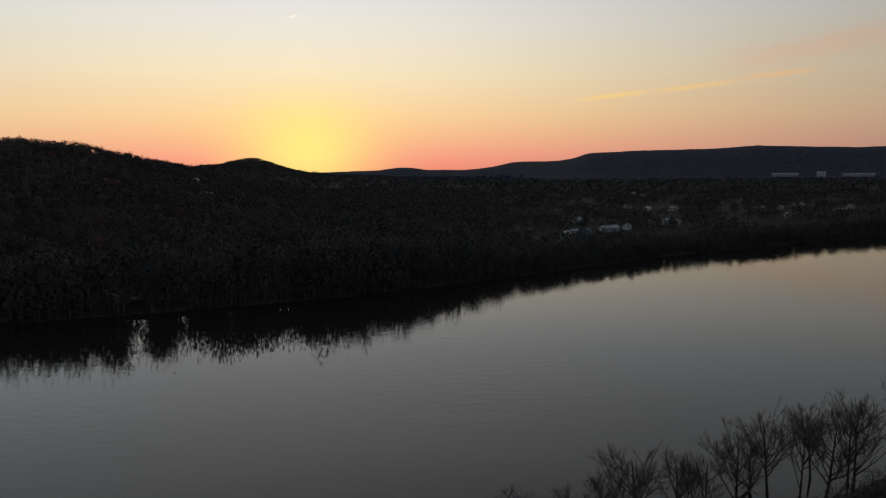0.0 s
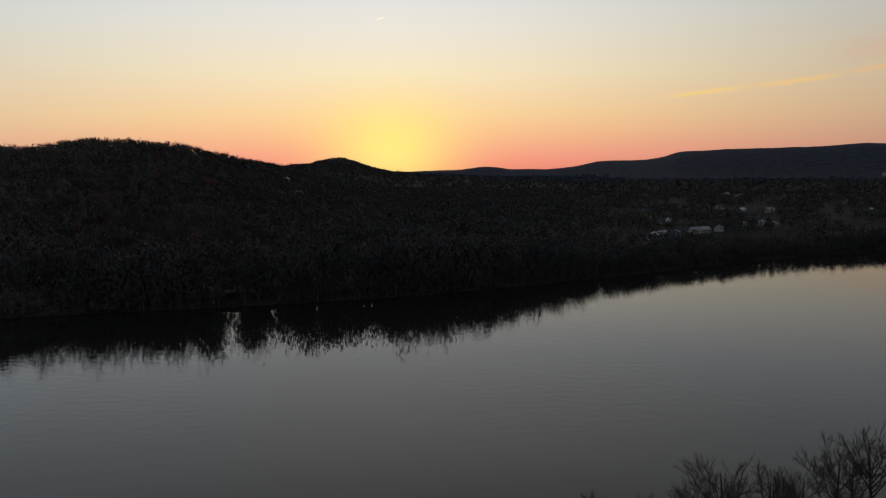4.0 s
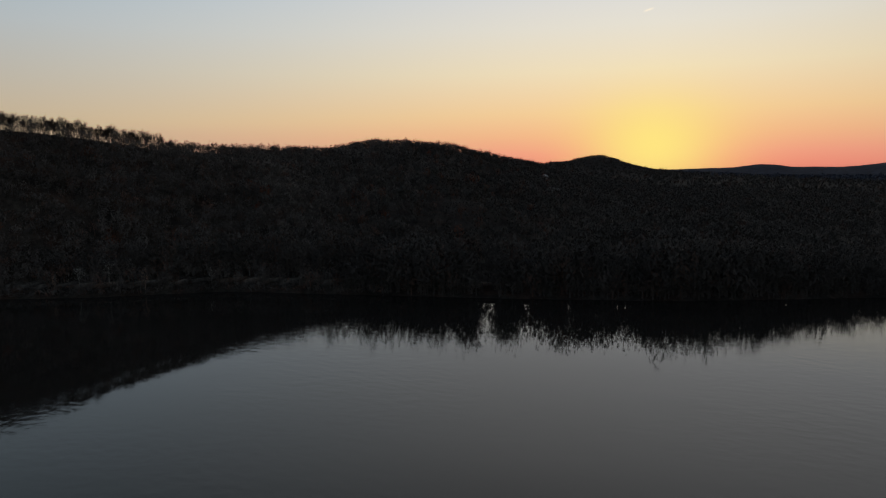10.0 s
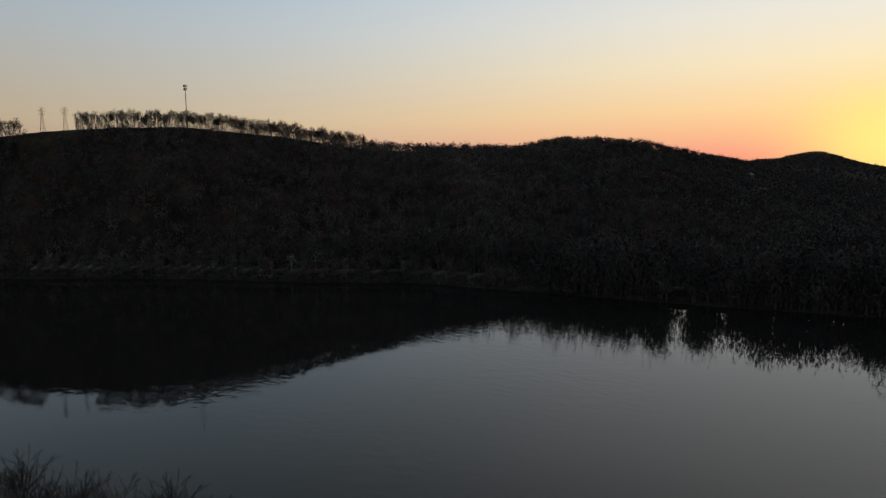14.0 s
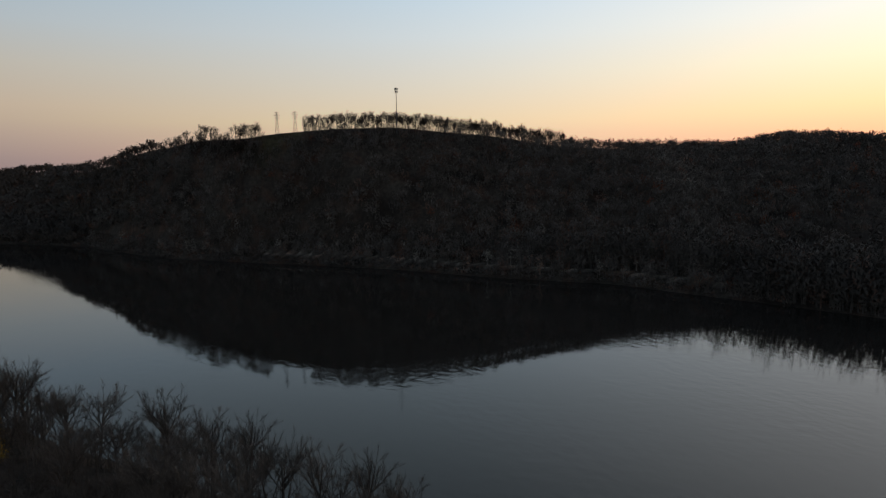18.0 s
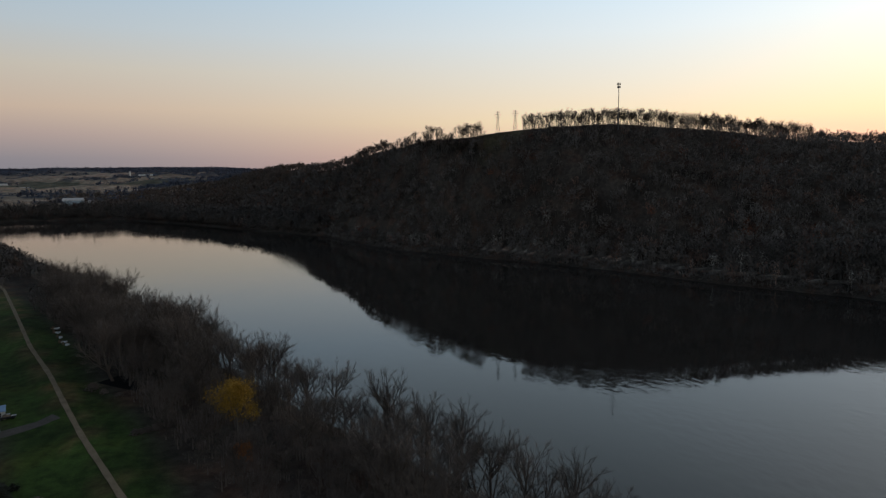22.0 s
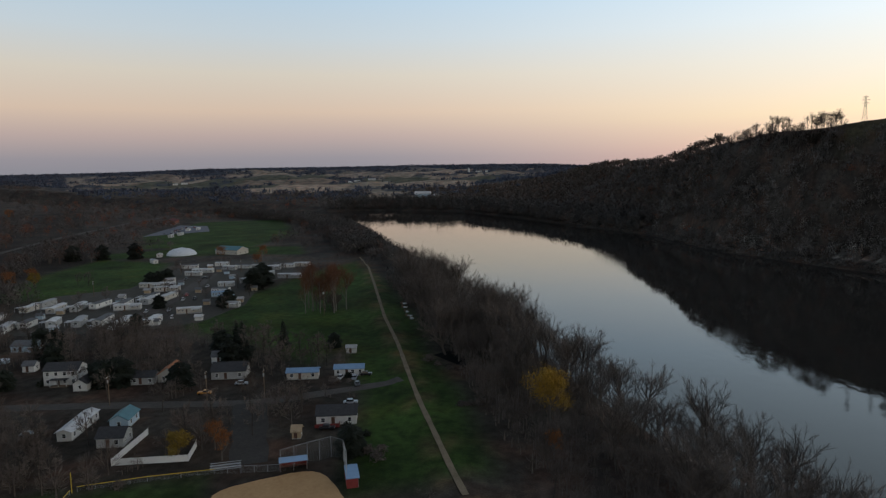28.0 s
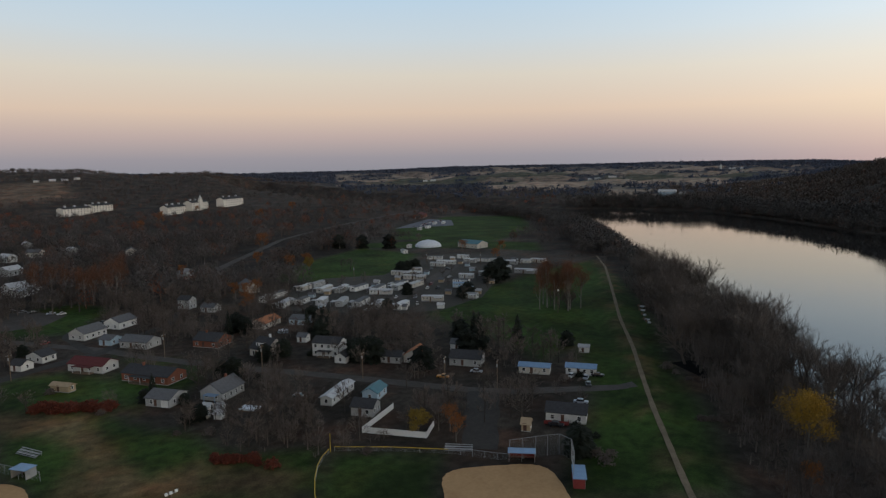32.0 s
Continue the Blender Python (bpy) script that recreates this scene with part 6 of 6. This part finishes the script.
chain_fence("backstop", [(-133, -88), (-139, -84), (-144, -80), (-143, -76), (-137, -72), (-131, -69)], 5.5, "tall curved chain-link backstop behind the infield", METAL)
chain_fence("outfield_fence", [(-127, -103), (-119, -116), (-110, -128)], 1.2, "low chain-link fence with a yellow top rail", LINE_YELLOW, 4.0)
chain_fence("outfield_fence", [(-108, -128), (-104, -126), (-100, -123), (-95, -118), (-90, -112), (-84, -103), (-79, -92)], 1.2, "curved low outfield fence with a yellow top rail", LINE_YELLOW, 4.0)
chain_fence("side_fence", [(-133, -88), (-127, -103)], 1.8, "chain-link fence between the ball field and lane", METAL)
fp = empty_thing("foul_pole", pose(-109, -128.5, zat(-109, -128)), "tall yellow foul pole at the fence corner", "pole")
part("pole", mesh_from("pole", *rods([((0, 0, -0.2), (0, 0, 5.0))], 0.1, 8), LINE_YELLOW), None, fp)
chain_fence("side_fence", [(-55, -172), (-50, -186), (-46, -198)], 2.4, "chain-link fence of the second ball field", METAL)


def bleachers(x, y, turn, L):
    ob = empty_thing("bleachers", pose(x, y, zat(x, y), 0, 0, turn), "three-row aluminium bleachers on the grass", "bleachers", "bleachers")
    for i in range(3):
        part("seat_plank", boxes(((0, -i * 0.75, 0.45 + i * 0.35), (L, 0.3, 0.06))), PALE_ROOF, ob)
        part("foot_plank", boxes(((0, 0.35 - i * 0.75, 0.2 + i * 0.3), (L, 0.26, 0.05))), METAL, ob)
    for x in (-L / 2 + 0.4, 0, L / 2 - 0.4):
        part("frame", boxes(((x, -0.75, 0.5), (0.08, 2.0, 0.08)), ((x, -1.5, 0.55), (0.08, 0.08, 1.1)), ((x, 0, 0.2), (0.08, 0.08, 0.45))), METAL, ob)


bleachers(-130, -102, -57, 7.5)
bleachers(-58.5, -191, -75, 8)

fence = empty_thing("vinyl_fence", pose(-123, -131, zat(-123, -131)), "white vinyl privacy fence round a back yard", "fence")
CORNERS = [(-142, -137), (-123, -131), (-131, -114), (-139, -118)]
for (ax, ay), (bx, by) in zip(CORNERS[:-1], CORNERS[1:]):
    n = round(math.hypot(bx - ax, by - ay) / 2.4)
    deg = math.degrees(math.atan2(by - ay, bx - ax))
    for i in range(n):
        u = (i + 0.5) / n
        bx_ = part("panel", boxes(((0, 0, 0.9), (math.hypot(bx - ax, by - ay) / n - 0.12, 0.05, 1.6)), ((0, 0, 1.74), (2.3, 0.09, 0.1)), ((0, 0, 0.1), (2.3, 0.09, 0.1))), TRIM, fence)
        bx_.matrix_local = pose(ax + (bx - ax) * u + 123, ay + (by - ay) * u + 131, 0, 0, 0, deg)
    for i in range(n + 1):
        p = part("post", boxes(((0, 0, 0.95), (0.13, 0.13, 1.95))), TRIM, fence)
        p.matrix_local = pose(ax + (bx - ax) * i / n + 123, ay + (by - ay) * i / n + 131, 0, 0, 0, deg)

# ---- poles, tower, pylons ----
def utility_pole(h=10.0):
    ob = empty_thing("utility_pole", HIDE, "brown wooden utility pole with a crossarm", "utility pole", "utility poles")
    part("pole", mesh_from("pole", *rods([((0, 0, -0.4), (0, 0, h))], 0.15, 8), WOOD), None, ob)
    part("crossarm", boxes(((0, 0, h - 0.7), (2.4, 0.12, 0.14))), WOOD, ob)
    for x in (-1.0, 0.4, 1.0):
        part("insulator", boxes(((x, 0, h - 0.52), (0.1, 0.1, 0.22))), TRIM, ob)
    part("transformer", mesh_from("transformer", *rods([((0.3, 0, h - 2.4), (0.3, 0, h - 1.4))], 0.24, 10), METAL), None, ob)
    PARKED.append(ob)
    return ob


POLE = utility_pole()
POLE_SPOTS = [(-177, -122), (-79, -267), (-302, -325), (-386, -332), (-409, -297), (-157, -166), (-141, -203), (-128, -250), (-170, -139)]
for x, y in POLE_SPOTS:
    settle(POLE, x, y, 20)
lp = empty_thing("floodlight_pole", pose(-57.5, -113.4, zat(-57, -113)), "tall field floodlight pole with three pale lamps", "floodlight")
part("pole", mesh_from("pole", *rods([((0, 0, -0.3), (0, 0, 14.2))], 0.13, 8), WOOD), None, lp)
part("crossarm", boxes(((0, 0, 14.1), (2.4, 0.1, 0.12))), METAL, lp)
for x in (-1.0, 0.1, 1.0):
    part("lamp", boxes(((x, 0.1, 14.35), (0.5, 0.35, 0.5))), TRIM, lp)
sl = empty_thing("street_lamp", pose(-293, -164, zat(-293, -164)), "pale lamp on a wooden pole by the trees", "street lamp")
part("pole", mesh_from("pole", *rods([((0, 0, -0.3), (0, 0, 11.5))], 0.13, 8), WOOD), None, sl)
part("lamp", boxes(((0, 0, 11.7), (0.7, 0.5, 0.8))), TRIM, sl)

tx, ty = -633 * math.sin(radians(66.3)), 633 * math.cos(radians(66.3))
tz = zat(tx, ty)
tower = empty_thing("radio_mast", pose(tx, ty, tz), "slender grey mobile phone mast on the wooded ridge", "mast")
TH = 156.5 - tz
v, f = [], []
tube(v, f, (0, 0, -1), (0, 0, TH * 0.5), 0.46, 0.36, 12)
tube(v, f, (0, 0, TH * 0.5), (0, 0, TH), 0.36, 0.26, 12)
part("pole", mesh_from("pole", v, f, DARK_STEEL), None, tower)
for z, r in ((TH - 0.5, 1.7), (TH - 3.2, 1.5)):
    ring = [Vector((math.cos(t) * r, math.sin(t) * r, z)) for t in (radians(90), radians(210), radians(330))]
    arr = part("antenna_platform", mesh_from("antenna_platform", *rods([(ring[0], ring[1]), (ring[1], ring[2]), (ring[2], ring[0]), (Vector((0, 0, z)), ring[0]), (Vector((0, 0, z)), ring[1]), (Vector((0, 0, z)), ring[2])], 0.12), DARK_STEEL), None, tower)
    for a, b in zip(ring, ring[1:] + ring[:1]):
        for u in (0.08, 0.5, 0.92):
            p = a.lerp(b, u)
            part("antenna", boxes(((p.x * 1.08, p.y * 1.08, z), (0.32, 0.32, 2.0))), DARK_STEEL, arr)


def pylon(az, d, top, label):
    x, y = -d * math.sin(radians(az)), d * math.cos(radians(az))
    z = zat(x, y)
    H = top - z
    ob = empty_thing("pylon", pose(x, y, z, 0, 0, az), label, "pylon", "power line pylons")

    def corner(k, u):
        w = 1.9 * (1 - u) ** 1.2 + 0.25
        return Vector(((-1, 1, 1, -1)[k] * w, (-1, -1, 1, 1)[k] * w, u * H))
    for k in range(4):
        part("leg", mesh_from("leg", *rods([(corner(k, a), corner(k, b)) for a, b in ((0, 0.35), (0.35, 0.7), (0.7, 1.0))], 0.11), DARK_STEEL), None, ob)
    levels = (0, 0.2, 0.37, 0.52, 0.65, 0.76, 0.86, 0.95)
    segs = []
    for a, b in zip(levels[:-1], levels[1:]):
        for k in range(4):
            segs += [(corner(k, a), corner((k + 1) % 4, b)), (corner((k + 1) % 4, a), corner(k, b)), (corner(k, b), corner((k + 1) % 4, b))]
    part("bracing", mesh_from("bracing", *rods(segs, 0.05, 4), DARK_STEEL), None, ob)
    for u, w in ((0.74, 2.6), (0.86, 3.0), (0.97, 2.2)):
        part("crossarm", mesh_from("crossarm", *rods([(Vector((-w, 0, u * H)), Vector((w, 0, u * H))), (Vector((-w, 0, u * H)), Vector((0, 0, u * H + 1.0))), (Vector((w, 0, u * H)), Vector((0, 0, u * H + 1.0)))], 0.1, 4), DARK_STEEL), None, ob)


pylon(76.31, 662, 136.5, "dark lattice power pylon on the open hilltop")
pylon(74.83, 672, 138, "dark lattice power pylon beside the ridge trees")

# ---- park dome, barn, school, institution, far farms ----
dome = empty_thing("dome_tent", pose(-486, -416, zat(-486, -416)), "white fabric dome shelter on the grass", "tent")
prof = [(13.0, 0.0), (12.6, 1.6), (10.5, 3.6), (7.0, 5.2), (3.0, 6.0), (0.3, 6.6)]
for i in range(16):
    t0, t1 = 2 * math.pi * i / 16, 2 * math.pi * (i + 1) / 16
    b2 = bmesh.new()
    for (r0, z0), (r1, z1) in zip(prof[:-1], prof[1:]):
        b2.faces.new([b2.verts.new((r * math.cos(t), r * math.sin(t), z)) for r, z, t in ((r0, z0, t0), (r0, z0, t1), (r1, z1, t1), (r1, z1, t0))])
    part("fabric_panel", b2, TARP, dome)
house((-494.4, -362.5), 25, 15, 4.2, 2.8, CREAM, TEAL_ROOF, "long tan barn with a teal metal roof", turn=-95, win=6, name="barn", category="barn")
house((-770, -690), 38, 16, 5.0, 3.0, BRICK, MAROON_ROOF, "red brick school building beyond the fields", win=8, turn=-150, name="school", category="school")
for x, y, L, t in ((-702, -584, 14, 30), (-716, -580, 12, 30), (-646, -548, 10, 20), (-620, -540, 8, 20), (-470, -423, 6, 30), (-437, -402, 9, 60)):
    house((x, y), L, 4, 2.8, 0.6, WHITE_SIDING, PALE_ROOF, "white trailer at the edge of the sports field", win=2, turn=t, name="trailer", category="trailer", group="trailers")


def block(name, x, y, turn, L, W, h, rh, walls, roof, label, cols, rows, category, top=None):
    ob = empty_thing(name, pose(x, y, zat(x, y), 0, 0, turn), label, category, "large pale buildings")
    part("wall", mesh_from("wall", *gable_walls(L, W, h, rh), walls), None, ob)
    part("roof", roof_slabs(L, W, h, rh, 0.6, 0.3), roof, ob)
    for r in range(rows):
        for c in range(cols):
            for s, deg in ((-1, 0), (1, 180)):
                add_window(ob, L * ((c + 0.5) / cols - 0.5), s * (W / 2 + 0.05), h * (r + 0.55) / rows, 1.6, 2.2, deg, True)
    if top:
        tw = part("clock_tower", boxes(((0, W / 2, h * 0.6), (10, 5, h * 1.3)), ((0, W / 2, h * 1.3), (6, 5, h * 0.35))), walls, ob)
        v, f = [], []
        tube(v, f, (0, W / 2, h * 1.45), (0, W / 2, h * 1.7), 2.6, 2.2, 10)
        tube(v, f, (0, W / 2, h * 1.7), (0, W / 2, h * 1.95), 2.4, 0.3, 10)
        part("cupola", mesh_from("cupola", v, f, PALE_ROOF), None, tw)
    for k in (-0.3, 0.05, 0.35):
        part("roof_vent", boxes(((L * k, 0, h + rh + 1.2), (3.2, 3.2, 3.0))), PALE_ROOF, ob)
    return ob


block("institution", -500, -1262, 22, 70, 16, 13, 3, PINK, DARK_ROOF, "long pale three-storey institutional wing among trees", 10, 3, "building")
block("institution", -548, -1277, 20, 46, 16, 12, 3, PINK, DARK_ROOF, "pale three-storey wing with a dark roof", 7, 3, "building")
block("institution", -632, -1165, 30, 62, 16, 14, 4, PINK, DARK_ROOF, "pale three-storey wing beside the tower block", 9, 3, "building")
block("institution", -690, -1185, 30, 60, 18, 15, 4, PINK, DARK_ROOF, "pale stone main building with a central cupola tower", 9, 3, "building", True)
block("institution", -772, -1195, 30, 84, 16, 15, 4, PINK, DARK_ROOF, "long pale end wing below wooded hills", 12, 3, "building")


def far_house(walls, roof, label):
    ob = empty_thing("far_house", HIDE, label, "house", "far houses")
    part("wall", mesh_from("wall", *gable_walls(13, 9, 4.6, 2.6), walls), None, ob)
    part("roof", roof_slabs(13, 9, 4.6, 2.6, 0.5, 0.2), roof, ob)
    for s, deg in ((-1, 0), (1, 180)):
        for x in (-4, 0, 4):
            add_window(ob, x, s * 4.53, 2.2, 1.6, 1.6, deg, True)
    PARKED.append(ob)
    return ob


FAR_HOUSES = [far_house(WHITE_SIDING, PALE_ROOF, "white house with a pale roof across the river"), far_house(BLUE_SIDING, BLUE_ROOF, "bluish house with a light roof across the river"), far_house(CREAM, GREY_ROOF, "cream house with a grey roof among bare trees"), far_house(GREY_SIDING, PALE_ROOF, "grey house with a pale roof among bare trees")]
TOWN = [(191, 1073), (172, 842), (126, 673), (138, 689), (151, 694), (180, 729), (191, 734), (212, 753), (247, 786), (276, 815), (283, 797), (255, 1089), (280, 1115), (246, 1091), (312, 1108), (321, 1030), (363, 1035), (558, 1232), (560, 1190), (488, 1008), (528, 1027), (573, 1079), (589, 1075), (618, 1101), (463, 878), (665, 1125), (574, 949), (641, 1031), (811, 1297), (829, 1491), (741, 1849), (650, 1554), (673, 1546), (450, 1555), (449, 1463)]
for i, (x, y) in enumerate(TOWN):
    settle(FAR_HOUSES[1] if i in (0, 4) else FAR_HOUSES[pick.choice((0, 0, 2, 3, 3))], x, y, pick.uniform(20, 70), pick.uniform(0.8, 1.4))
for x, y in [(-311, 884), (-300, 880), (-322, 893), (-388, 1040), (-184, 428), (-191, 430), (-176, 432)]:
    settle(FAR_HOUSES[pick.choice((0, 2, 3))], x, y, pick.uniform(0, 90), pick.uniform(0.6, 1.0))
for x, y in SOUTH_HOUSES:
    settle(FAR_HOUSES[pick.choice((0, 0, 2, 3))], x, y, pick.uniform(0, 180), pick.uniform(0.6, 1.1))
block("hospital", 1585, 3050, -30, 110, 30, 13, 2, GREY_SIDING, PALE_ROOF, "large white hospital block on the far plain", 14, 4, "hospital")
block("hospital", 1700, 2960, -30, 36, 30, 22, 2, WHITE_SIDING, PALE_ROOF, "tall white hospital wing on the far plain", 6, 5, "hospital")
block("hospital", 1830, 2900, -30, 120, 30, 11, 2, GREY_SIDING, PALE_ROOF, "long grey hospital block on the far plain", 14, 3, "hospital")


def farm(az, d, items):
    for da, dd, L, W, h, k in items:
        a, r = radians(az + da), d + dd
        x, y = -r * math.sin(a), r * math.cos(a)
        if k == "silo":
            ob = empty_thing("silo", pose(x, y, zat(x, y)), "tall white farm silo with a domed cap", "silo", "farm silos")
            v, f = [], []
            tube(v, f, (0, 0, -2), (0, 0, h), W, W, 14)
            part("cylinder", mesh_from("cylinder", v, f, WHITE_SIDING), None, ob)
            v, f = [], []
            tube(v, f, (0, 0, h), (0, 0, h + W), W, W * 0.2, 14)
            part("cap", mesh_from("cap", v, f, PALE_ROOF), None, ob)
        else:
            house((x, y), L, W, h, h * 0.4, WHITE_SIDING, PALE_ROOF, "long white farm building among distant fields", win=5, turn=az, name="farm_building", category="barn", group="far farm buildings")


farm(106.4, 3300, [(0, 0, 0, 4, 22, "silo"), (-0.6, 20, 60, 10, 5, ""), (-1.6, 60, 40, 10, 5, ""), (1.2, -20, 40, 9, 5, "")])
works = empty_thing("industrial_shed", pose(-1480 * math.sin(radians(110.4)), 1480 * math.cos(radians(110.4)), 21, 0, 0, 100), "pale blue industrial shed with a rounded roof beyond the river", "industrial building")
part("wall", boxes(((0, 0, 2.5), (34, 16, 9))), BLUE_SIDING, works)
arch = [(8.6 * math.cos(math.pi * i / 10), 7 + 5.5 * math.sin(math.pi * i / 10)) for i in range(11)]
part("roof", mesh_from("roof", [(x, y, z) for x in (-18, 18) for y, z in arch], [(i, i + 1, i + 12, i + 11) for i in range(10)] + [tuple(range(11)), tuple(range(21, 10, -1))], PALE_ROOF), None, works)
for x in (-12, 0, 12):
    part("loading_door", boxes(((x, 8.1, 2.2), (5, 0.2, 4.6)), ((x, 8.2, 4.7), (5.6, 0.3, 0.3))), TRIM, works)
pylon(109.2, 1530, 62, "grey lattice pylon beyond the river bend")
pylon(111.6, 1560, 58, "grey lattice pylon among the river woods")
farm(109.9, 1540, [(0, 0, 24, 12, 4.5, ""), (0.7, 15, 14, 9, 3.5, ""), (-5.0, 40, 45, 7, 2.5, "")])
farm(114.2, 2700, [(0, 0, 50, 9, 5, ""), (0.9, 0, 30, 9, 5, "")])
farm(116.3, 2300, [(0, 0, 22, 8, 4, ""), (0.5, 0, 16, 8, 4, "")])
farm(130.3, 2500, [(0, 0, 22, 8, 4, ""), (0.6, 0, 16, 8, 4, "")])
farm(120.5, 2900, [(0, 0, 40, 9, 5, "")])
farm(160.0, 1820, [(0, 0, 14, 8, 4, ""), (-0.8, 0, 14, 8, 4, ""), (-1.6, 10, 14, 8, 4, ""), (1.0, 0, 12, 7, 4, "")])

# leafless thickets between the houses and lots
def thicket(x, y, d, a):
    clear = np.zeros(len(x), bool)
    for p in LAWNS + YARD_LAWNS + BARE_EARTH + [FRONT_FIELD]:
        clear |= inside(x, y, p)
    near_field = np.hypot(x + 110, y + 85) < 40
    home_park = inside(x, y, [(-222, -340), (-285, -350), (-460, -360), (-470, -262), (-395, -240), (-280, -206), (-245, -225)])
    street = line_dist(x, y, [(-84, -372), (-118, -285), (-136, -220), (-168, -135), (-206, -86)]) < 6
    for hx, hy in HOUSE_SPOTS:
        k = 6.0 / max(1.0, math.hypot(hx, hy))
        clear |= np.hypot(x - hx * (1 - k), y - hy * (1 - k)) < 13
    return ~clear & ~near_field & ~home_park & ~street & (cell_value(x, y, 16, 16, 0.4, 3) > 0.35)


tx_, ty_ = spread(1500, (112, 165), (130, 430), thicket, 44)
for x, y in list(zip(tx_, ty_))[:148]:
    plant(pick.choice(YARD_BARE), float(x), float(y), pick.uniform(0.6, 1.15))
woods("yard_thicket", "dark leafless thickets and trees between the yards", 2300, (111, 167), (135, 430), thicket, (4.5, 10), (0.32, 0.48), 150, YARD_TWIG, 47, 0.2)
woods("yard_scrub", "low dry brown scrub between the yards", 2600, (110, 166), (125, 420), thicket, (1.0, 2.6), (0.5, 0.8), 46, YARD_TWIG, 45, 0.3)

# dark backwater under the trees, and junk beside the levee
patch("backwater", [(-240, -86), (-228, -70), (-236, -68), (-249, -81)], mat("dark_pond", (0.006, 0.006, 0.006), 0.9, 0.2, 0.2, spec=0.05), "small dark pool under the trees", "pool", 0.12)
for x, y in [(-331, -135), (-322, -131), (-312, -126), (-303, -121), (-298, -118)]:
    ob = empty_thing("junk_pile", pose(x, y, zat(x, y), 0, 0, pick.uniform(0, 180)), "pile of pale junk and tarps by the trees", "junk", "junk piles")
    part("tarp", boxes(((0, 0, 0.3), (1.9, 1.1, 0.6)), ((0.7, 0.5, 0.5), (0.8, 0.9, 0.3))), TARP, ob)
    part("boards", boxes(((-1.8, 0.4, 0.3), (2.2, 0.8, 0.6)), ((-1.0, -1.2, 0.8), (0.6, 0.6, 1.4))), WOOD, ob)
